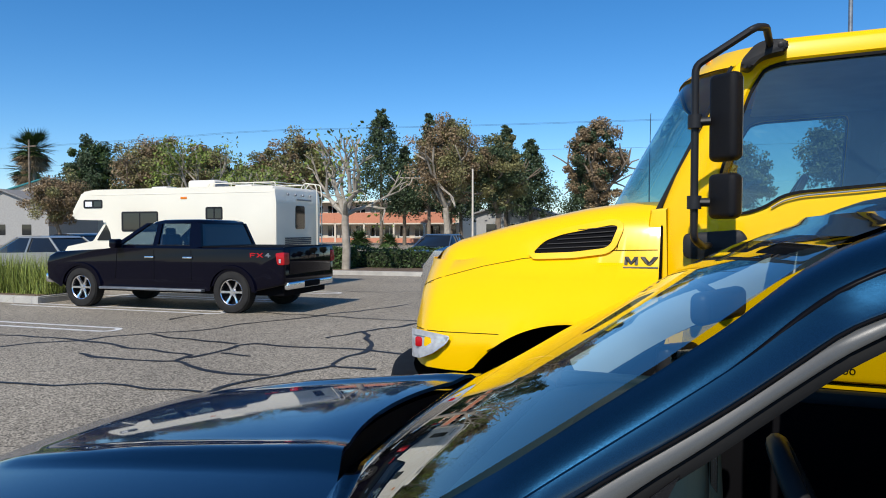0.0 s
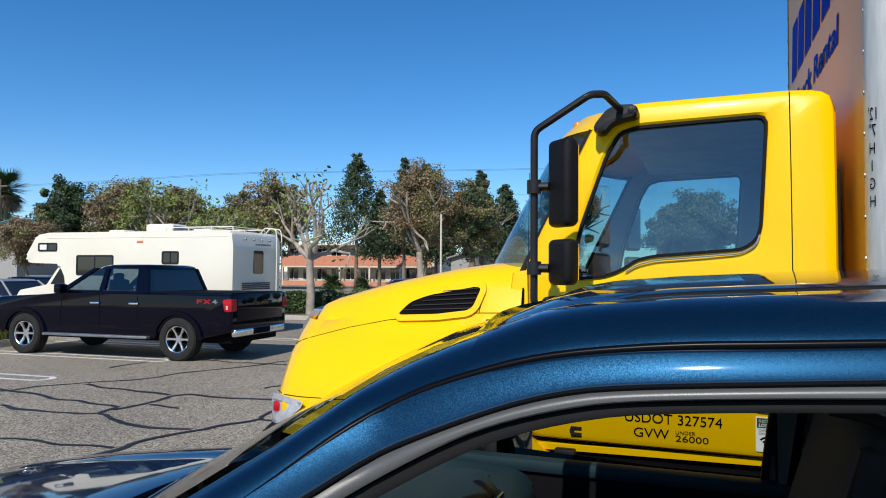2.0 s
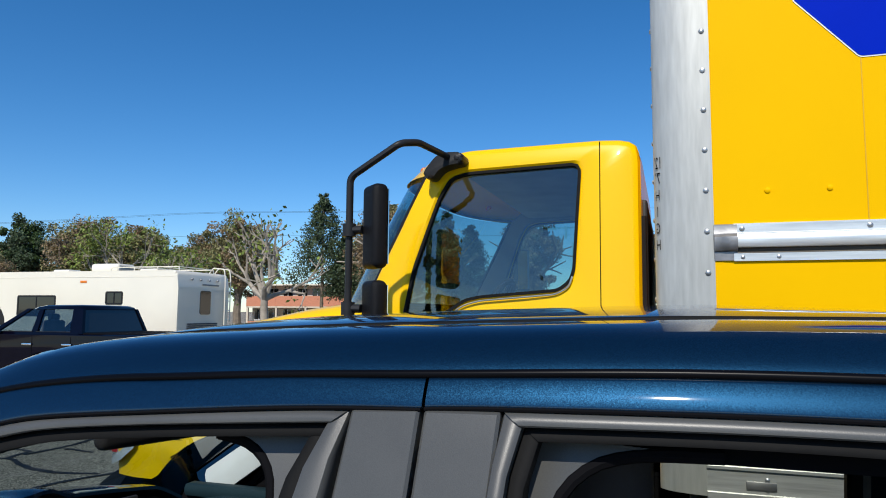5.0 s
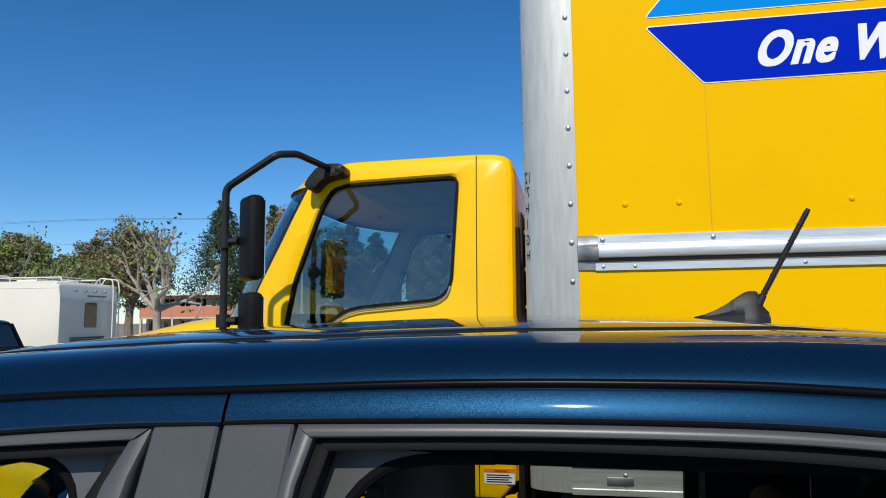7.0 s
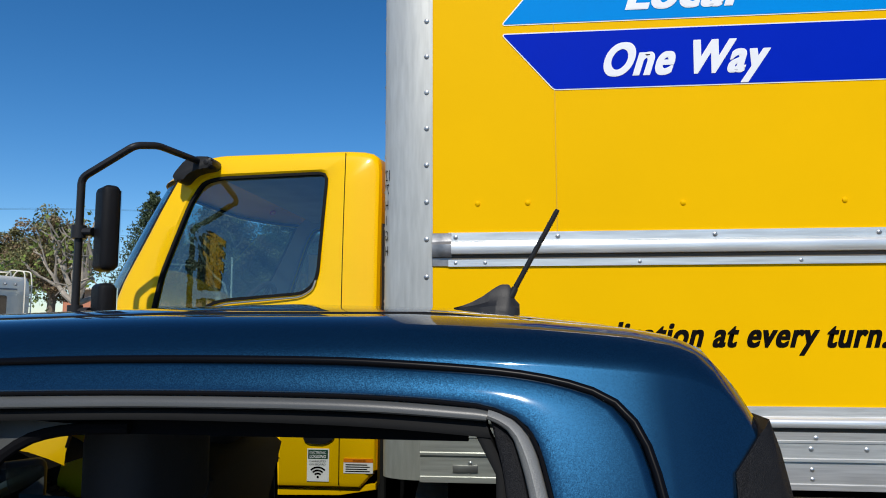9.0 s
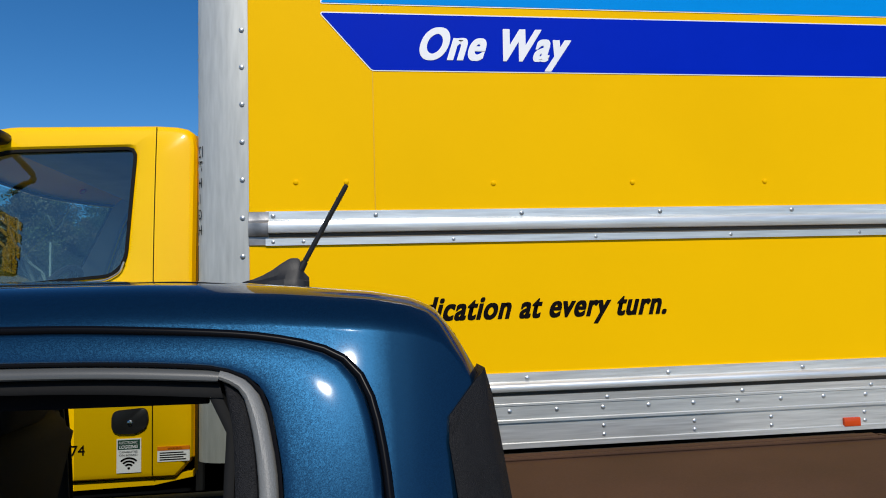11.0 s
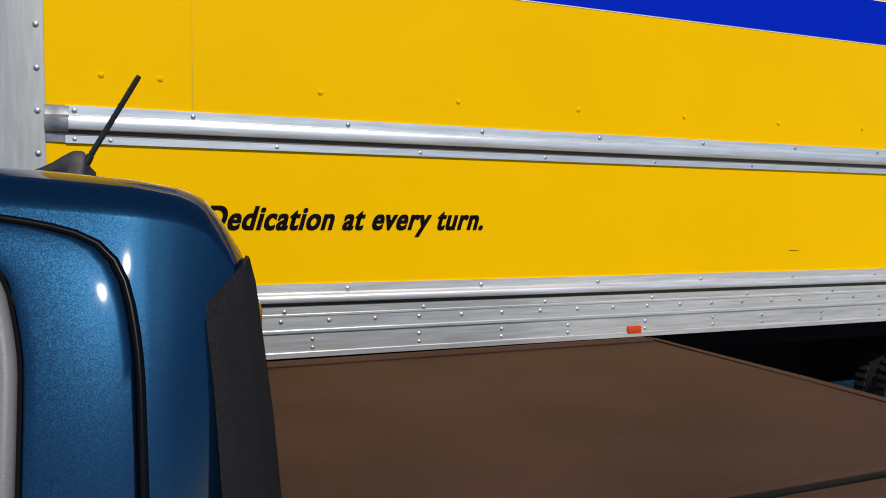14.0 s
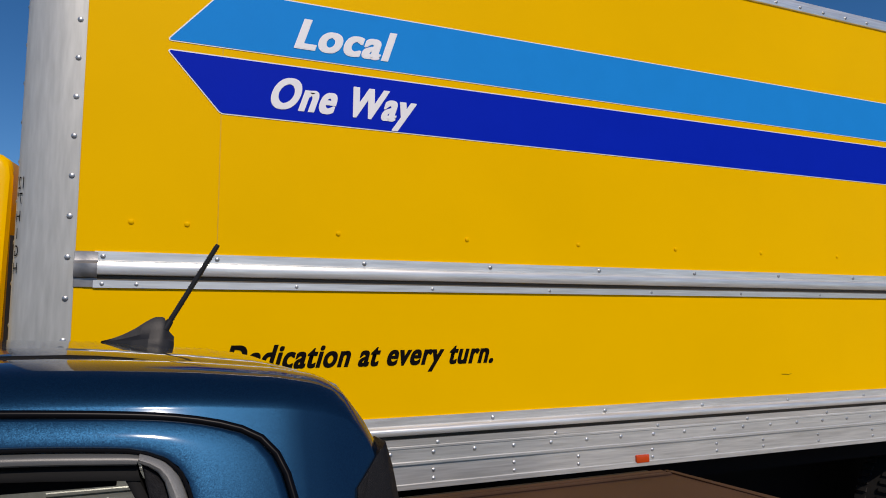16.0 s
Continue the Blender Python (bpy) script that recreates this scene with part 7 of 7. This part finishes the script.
def tree(x, y, height, half, material, label, seed, trunk=0.25, bark=None, n=36000, leaf=0.12, low=0.30, shape=1.0, clumps=170, second=None, share=0.35):
    """A tree with a tapered trunk, limbs and a crown of leaf clumps."""
    rng = np.random.default_rng(seed)
    t = thing("tree", pose(x, y, 0), label, "tree", "trees round the car park")
    bark = bark or M["bark"]
    bm = bmesh.new()
    tips = []
    z0 = height * low
    tube(bm, [(0, 0, -0.05), (rng.normal() * 0.05, rng.normal() * 0.05, z0 * 0.5), (0.1 * rng.normal(), 0.1 * rng.normal(), z0)], trunk, 9, trunk * 0.75)
    for k in range(4):
        a = 2 * math.pi * (k + rng.uniform(-0.2, 0.2)) / 4
        limbs(bm, Vector((0, 0, z0)), Vector((math.cos(a) * 0.55, math.sin(a) * 0.55, 0.85)).normalized(), height * 0.22, trunk * 0.6, 2, rng, tips)
    part("trunk", bm, bark, t)
    cs = []
    for _ in range(clumps):
        while True:
            p = rng.uniform(-1, 1, 3)
            if np.linalg.norm(p) <= 1:
                break
        p *= 0.55 + 0.45 * rng.random()
        h = (p[2] + 1) / 2
        wide = half * (1.05 - 0.35 * abs(h - 0.42) * 2) * (1 - (1 - shape) * h)
        c = np.array([p[0] * wide, p[1] * wide, z0 * 0.9 + h * (height - z0 * 0.9)])
        r = half * rng.uniform(0.10, 0.26)
        k = int(n / clumps * rng.uniform(0.6, 1.4))
        q = rng.normal(size=(k, 3))
        q /= np.linalg.norm(q, axis=1)[:, None]
        cs.append(c + q * r * rng.random((k, 1)) ** 0.45 * np.array([1, 1, 0.8]))
    tone = rng.random(len(cs)) < (share if second else 0)
    for mt, keep in ((material, ~tone), (second, tone)):
        if keep.any():
            pts = np.concatenate([c for c, k in zip(cs, keep) if k])
            leaf_mesh("crown", pts[pts[:, 2] < height + 0.4], leaf * 0.82, mt, t, rng)
    return t


def conifer(x, y, height, half, label, seed, n=14000, material=None):
    """A dark narrow tree in whorls."""
    rng = np.random.default_rng(seed)
    t = thing("tree", pose(x, y, 0), label, "tree")
    bm = bmesh.new()
    tube(bm, [(0, 0, -0.05), (0, 0, height * 0.5), (0, 0, height * 0.98)], 0.22, 8, 0.03)
    part("trunk", bm, M["bark"], t)
    cs = []
    m = 42
    for k in range(m):
        h = 0.34 + 0.65 * (k / m)
        r = half * ((1 - h) / 0.66) ** 0.75 * rng.uniform(0.45, 1.25)
        a = rng.uniform(0, 2 * math.pi)
        for b in range(3):
            aa = a + 2.1 * b
            c = np.array([math.cos(aa) * r * 0.6, math.sin(aa) * r * 0.6, h * height])
            q = rng.normal(size=(n // (3 * m), 3)) * np.array([0.36, 0.36, 0.24]) * max(0.30, r * 0.50)
            cs.append(c + q + np.array([0, 0, rng.normal() * 0.25]))
    leaf_mesh("crown", np.concatenate(cs), 0.115, material or M["leaf_dark"], t, rng)
    return t


def palm(x, y, height, seed, size=1.0, label="tall fan palm with a skirt of dry fronds"):
    rng = np.random.default_rng(seed)
    t = thing("palm_tree", pose(x, y, 0), label, "palm tree")
    bm = bmesh.new()
    tube(bm, [(0, 0, 0), (0.1, 0, height * 0.5), (0.0, 0, height)], 0.30 * size, 9, 0.22 * size)
    part("trunk", bm, M["bark"], t)
    for nm, lo, hi, mt, cnt, ln in (("crown", -0.35, 1.3, M["leaf_hedge"], 96, 2.9 * size), ("dry_skirt", -1.45, -0.4, M["leaf_brown"], 90, 2.7 * size)):
        if nm == "dry_skirt" and size < 1:
            continue
        bm = bmesh.new()
        for _ in range(cnt):
            a, e = rng.uniform(0, 2 * math.pi), rng.uniform(lo, hi)
            d = Vector((math.cos(a) * math.cos(e), math.sin(a) * math.cos(e), math.sin(e)))
            s = Vector((-math.sin(a), math.cos(a), 0))
            p0 = Vector((0, 0, height))
            L = ln * rng.uniform(0.8, 1.15)
            hub = p0 + d * L * 0.5 + Vector((0, 0, -0.1))
            tube(bm, [p0, hub], 0.03, 4)
            for j in range(-4, 5):
                w = (d * math.cos(j * 0.26) + s * math.sin(j * 0.26)).normalized()
                end = hub + w * L * 0.55 + Vector((0, 0, -0.22 * abs(j) / 4 - 0.15))
                nn = s * 0.13 * size
                bm.faces.new([bm.verts.new(hub - nn), bm.verts.new(hub + nn), bm.verts.new(end)])
        part(nm, bm, mt, t, smooth=False)
    return t


palm(-77, 60, 11.4, 3)
palm(-86, 66, 9.8, 4)
palm(-26.6, 50, 0.7, 6, 0.42, "low green palm shrub before the apartment block")
palm(-24.2, 50.5, 0.6, 7, 0.36, "low green palm shrub before the apartment block")
palm(-58.5, 40, 0.8, 8, 0.5, "low green palm shrub beside the house")
tree(-67.6, 60, 12.5, 4.0, M["leaf_dark"], "dense dark green tree behind the car park", 61, 0.4, leaf=0.16, second=M["leaf_hedge"])
tree(-58.3, 60, 12.8, 5.6, M["leaf_olive"], "large olive-brown eucalyptus tree", 12, 0.45, leaf=0.15, second=M["leaf_brown"])
tree(-50.5, 60, 11.4, 4.2, M["leaf_olive"], "olive-green eucalyptus tree behind the motorhome", 13, 0.4, leaf=0.15, second=M["leaf_brown"])
tree(-54.4, 45, 6.9, 3.1, M["leaf_brown"], "small tree with rusty brown leaves", 14, 0.2, leaf=0.10, second=M["leaf_olive"])
tree(-35.5, 55, 11.0, 4.2, M["leaf_olive"], "brown-green eucalyptus tree beyond the hedge", 15, 0.4, leaf=0.13, second=M["leaf_brown"])
tree(-40.0, 56, 9.5, 3.4, M["leaf_olive"], "brown-green eucalyptus tree beyond the hedge", 16, 0.35, leaf=0.13, second=M["leaf_brown"])
tree(-18.9, 50, 10.9, 3.9, M["leaf_brown"], "brown-leaved eucalyptus with a pale trunk", 17, 0.3, M["palebark"], leaf=0.10, second=M["leaf_olive"])
tree(-15.6, 53, 9.6, 3.0, M["leaf_olive"], "brown-leaved eucalyptus tree beyond the hedge", 18, 0.3, leaf=0.11, second=M["leaf_dark"])
tree(-7.4, 50, 10.2, 2.6, M["leaf_brown"], "tall rusty-leaved tree against the sky", 19, 0.3, leaf=0.10, second=M["leaf_dark"])
conifer(-30.6, 62, 13.6, 4.2, "dark green pointed conifer tree", 21)
conifer(-25.4, 62, 12.6, 3.2, "dark green pointed conifer tree", 22)
conifer(-23.5, 63, 12.3, 3.2, "dark green pointed conifer tree", 23)
conifer(-17.6, 62, 11.2, 3.2, "dark green pointed conifer tree", 24)
conifer(-15.2, 62, 9.8, 3.4, "dark green pointed conifer tree", 25)
conifer(-12.6, 75, 8.6, 3.4, "small dark green conifer tree", 26)
conifer(-28.5, 63, 10.0, 2.9, "dark green dense conifer tree", 27)
conifer(-22.8, 64, 9.4, 2.7, "dark green dense conifer tree", 28)
for k, (x, y, h, w, m_) in enumerate(((1.0, 52, 8.0, 3.6, "leaf_olive"), (9.0, 50, 10.0, 4.0, "leaf_olive"), (17.0, 54, 8.6, 3.8, "leaf_dark"), (26.0, 52, 9.5, 4.5, "leaf_olive"), (38.0, 56, 9.5, 4.5, "leaf_dark"))):
    tree(x, y, h, w, M[m_], "green tree beyond the truck", 31 + k, 0.3, leaf=0.13)

# pale-limbed tree by the kerb and a green one beyond the motorhome
def bare_tree(x, y, height, seed, label, leaves, n=900, thick=1.0, open_=0.62):
    rng = np.random.default_rng(seed)
    t = thing("tree", pose(x, y, 0.1), label, "tree")
    bm = bmesh.new()
    tips = []
    tube(bm, [(0, 0, -0.1), (0.03, 0, 0.8), (-0.04, 0.02, 1.75), (-0.02, 0, 2.1)], 0.17, 10, 0.125)
    fork = Vector((-0.02, 0, 2.05))
    for wx, wz, ln, r in ((-0.75, 0.75, 1.4, 0.085), (-0.35, 1.0, 1.5, 0.09), (0.15, 1.0, 1.5, 0.09), (0.55, 0.8, 1.5, 0.085), (0.95, 0.45, 1.3, 0.08), (-0.1, 0.9, 1.3, 0.07)):
        limbs(bm, fork, Vector((wx * thick, rng.uniform(-0.5, 0.5), wz)).normalized(), ln * height / 6, r * thick, 3, rng, tips, 0.05, 0.42)
    part("trunk", bm, M["palebark"], t, "pale smooth trunk and limbs")
    ends = [q for q, d in tips if d <= 1]
    cs = []
    for q in ends:
        if rng.random() < open_:
            k = max(6, int(n / len(ends) * rng.uniform(0.4, 1.8)))
            cs.append(np.array(q) + rng.normal(size=(k, 3)) * np.array([0.26, 0.26, 0.22]))
    leaf_mesh("leaves", np.concatenate(cs), 0.085, leaves, t, rng)
    return t


bare_tree(-12.25, 22.4, 4.5, 5, "sycamore with pale bare limbs and sparse green leaves", M["leaf_bright"], 650, 1.3, 0.4)
bare_tree(-23.9, 28.0, 6.0, 8, "sycamore with pale limbs and yellow-green leaves", M["leaf_bright"], 4200)
bare_tree(-20.0, 27.5, 3.7, 9, "sycamore with pale limbs and bright green leaves", M["leaf_bright"], 1800)


def hedge(x, y, turn, length, depth, height, seed, label, n=9000):
    rng = np.random.default_rng(seed)
    h = thing("hedge", pose(x, y, 0.11, 0, 0, turn), label, "hedge")
    p = rng.uniform(-1, 1, (n, 3))
    k = rng.integers(0, 3, n)
    p[np.arange(n), k] = np.sign(p[np.arange(n), k]) * (1 - 0.25 * rng.random(n) ** 2)
    p = p * np.array([length / 2, depth / 2, height / 2]) + np.array([0, 0, height / 2])
    p[:, 2] += 0.06 * np.sin(p[:, 0] * 2.1) + 0.04 * np.sin(p[:, 0] * 5.3)
    leaf_mesh("leaves", p, 0.055, M["leaf_hedge"], h, rng)
    bm = bmesh.new()
    box(bm, (-length / 2 + 0.1, -depth / 2 + 0.12, 0), (length / 2 - 0.1, depth / 2 - 0.12, height - 0.12), 0.08)
    part("core", bm, mat("hedge_shade", (0.02, 0.03, 0.01), 0.9), h)
    return h


hedge(-13.6, 22.8, 5.4, 2.6, 1.1, 0.75, 41, "clipped round green shrub behind the kerb", 5000)
hedge(-16.6, 22.3, 5.4, 2.6, 1.1, 0.85, 42, "clipped green shrub behind the kerb", 5000)
hedge(-10.5, 24.4, 5.4, 14, 0.9, 0.75, 43, "long clipped green hedge along the kerb", 16000)
hedge(5.8, 26.0, 5.4, 18, 0.9, 0.75, 44, "long clipped green hedge along the kerb", 9000)

# tall grass in the planter
rng = np.random.default_rng(77)
grass = thing("ornamental_grass", pose(-13.95, 11.1, 0.16, 0, 0, 3.5), "tall yellow-green clump grass in the planter", "grass", kind="stuff")
bm = bmesh.new()
for _ in range(2600):
    c = Vector((rng.uniform(-3.6, 0.65), rng.uniform(-0.25, 0.75), 0))
    a, tilt = rng.uniform(0, 2 * math.pi), abs(rng.normal()) * 0.42
    L = rng.uniform(0.6, 1.05)
    d = Vector((math.cos(a) * math.sin(tilt), math.sin(a) * math.sin(tilt), math.cos(tilt)))
    e = Vector((math.cos(a), math.sin(a), 0)) * 0.28 * L * tilt + Vector((0, 0, -0.25 * L * tilt))
    s = Vector((-math.sin(a), math.cos(a), 0)) * 0.008
    p1, p2 = c + d * L * 0.55, c + d * L + e
    v = [bm.verts.new(q) for q in (c - s, c + s, p1 + s * 0.8, p1 - s * 0.8, p2)]
    bm.faces.new((v[0], v[1], v[2], v[3]))
    bm.faces.new((v[3], v[2], v[4]))
part("blades", bm, M["grass"], grass, smooth=False, kind="stuff")

# ---- buildings beyond ----
def apartment(m, length, label):
    """A two-storey block with a salmon balcony front, facing -y; origin at its left front foot."""
    h = thing("apartment_building", m, label, "building")
    bm = bmesh.new()
    box(bm, (0, 1.4, -0.3), (length, 10, 4.9))
    part("wall", bm, M["stucco"], h, smooth=False)
    bm = bmesh.new()
    box(bm, (-0.3, 0.2, 4.86), (length + 0.3, 10.3, 5.06), 0.03)
    part("roof", bm, M["white_gel"], h, "flat roof with a pale fascia")
    bm = bmesh.new()
    box(bm, (0, 0, 2.35), (length, 0.14, 3.60), 0.02)
    n = int(length / 1.8)
    for k in range(n + 1):
        box(bm, (k * length / n - 0.03, -0.02, 2.35), (k * length / n + 0.03, 0.0, 3.60))
    part("balcony_front", bm, M["salmon"], h, "salmon stucco balcony parapet", smooth=False)
    bm = bmesh.new()
    box(bm, (0, 0, 2.2), (length, 1.4, 2.36))
    part("balcony_slab", bm, M["stucco"], h, smooth=False)
    bm = bmesh.new()
    box(bm, (0, 0.02, -0.3), (length, 0.12, 0.55))
    part("low_wall", bm, M["salmon"], h, smooth=False)
    for k in range(n):
        if k % 2 == 0:
            bm = bmesh.new()
            box(bm, (k * length / n, 0.0, -0.3), (k * length / n + 0.22, 0.25, 2.4))
            part("post", bm, M["stucco"], h, smooth=False)
        for z0, z1 in ((0.75, 2.0), (3.3, 4.5)):
            bm = bmesh.new()
            x0 = (k + 0.18) * length / n
            box(bm, (x0, 1.35, z0), (x0 + 0.62 * length / n, 1.42, z1))
            win = part("window", bm, M["darkglass"], h, smooth=False)
            bm = bmesh.new()
            box(bm, (x0 + 0.30 * length / n, 1.33, z0), (x0 + 0.33 * length / n, 1.36, z1))
            box(bm, (x0 - 0.05, 1.33, z0 - 0.06), (x0 + 0.62 * length / n + 0.05, 1.36, z0))
            part("window_frame", bm, M["white"], win, smooth=False)
    return h


apartment(pose(-46.5, 73.0, 0, 0, 0, 2), 19.5, "two-storey apartment block with a salmon balcony front")


def gabled(m, w, d, eave, ridge, wall, roof, label):
    h = thing("house", m, label, "house")
    bm = bmesh.new()
    prism(bm, [(0, -0.2), (w, -0.2), (w, eave), (w / 2, ridge), (0, eave)], 0, d)
    part("wall", bm, wall, h, smooth=False)
    bm = bmesh.new()
    for s in (0, 1):
        a = [(-0.4, eave - 0.25), (w / 2, ridge + 0.05), (w / 2, ridge + 0.2), (-0.4, eave - 0.1)] if s == 0 else [(w + 0.4, eave - 0.25), (w / 2, ridge + 0.05), (w / 2, ridge + 0.2), (w + 0.4, eave - 0.1)]
        prism(bm, a, -0.4, d + 0.4)
    part("roof", bm, roof, h, smooth=False)
    for k in range(3):
        bm = bmesh.new()
        box(bm, (w * (0.15 + 0.28 * k), -0.03, 1.0), (w * (0.15 + 0.28 * k) + 1.0, 0.02, 2.1))
        part("window", bm, M["darkglass"], h, smooth=False)
    return h


gabled(pose(-20.5, 62.0, 0, 0, 0, 3), 6.5, 9, 3.2, 4.0, M["greywall"], M["roofing"], "grey stucco house behind the trees")
gabled(pose(-73.0, 48.0, 0, 0, 0, 18), 10, 9, 3.8, 5.6, M["greywall"], M["roofing"], "grey gabled house behind the planter")
gabled(pose(-80.0, 58.0, 0, 0, 0, 12), 12, 9, 6.2, 7.6, M["stucco"], M["teal"], "house with a teal roof far off")
gabled(pose(12.0, 62.0, 0, 0, 0, 5), 22, 9, 3.4, 4.6, M["stucco"], M["roofing"], "low stucco building beyond the truck")

# poles, lamp, wires
def pole(x, y, h, r, material, label, arm=False, heads=0):
    t = thing("street_lamp" if heads else "utility_pole", pose(x, y, 0), label, "street lamp" if heads else "utility pole")
    bm = bmesh.new()
    tube(bm, [(0, 0, 0), (0, 0, h * 0.5), (0, 0, h)], r, 10, r * 0.7)
    part("pole", bm, material, t)
    if arm:
        bm = bmesh.new()
        box(bm, (-1.1, -0.06, h - 0.8), (1.1, 0.06, h - 0.66))
        part("cross_arm", bm, material, t)
    for k in range(heads):
        s = 1 if k else -1
        bm = bmesh.new()
        tube(bm, [(0, 0, h - 0.1), (s * 0.5, 0, h - 0.06)], 0.035, 6)
        box(bm, (s * 0.45, -0.16, h - 0.14), (s * 1.05, 0.16, h - 0.02), 0.04)
        part("lamp_head", bm, M["steel"], t)
    return t


pole(-9.54, 29.0, 4.3, 0.055, M["stucco"], "slim pale pole behind the hedge")
pole(5.04, 29.0, 13.0, 0.10, M["steel"], "tall grey car-park lamp with two heads", heads=2)
pole(-70.0, 54.0, 11.5, 0.14, M["bark"], "wooden utility pole with a cross arm", True)
pole(44.0, 62.0, 11.5, 0.14, M["bark"], "wooden utility pole with a cross arm", True)
pole(-3.5, -24.0, 9.5, 0.09, M["steel"], "tall grey car-park lamp with two heads", heads=2)
for dz, dy in ((0, 0), (0.05, 0.9), (-2.2, 0.4)):
    bm = bmesh.new()
    a, b = Vector((-160.0, 46.0 + dy, 11.2 + dz)), Vector((120.0, 68.0 + dy, 11.2 + dz))
    pts = []
    for i in range(49):
        s = i / 48
        u = (s * 2.333) % 1
        pts.append(a.lerp(b, s) + Vector((0, 0, -3.2 * u * (1 - u))))
    tube(bm, pts, 0.011, 4)
    tagged(part("overhead_wire", bm, M["black"]), "thin dark overhead power wire", "wire", kind="structure")
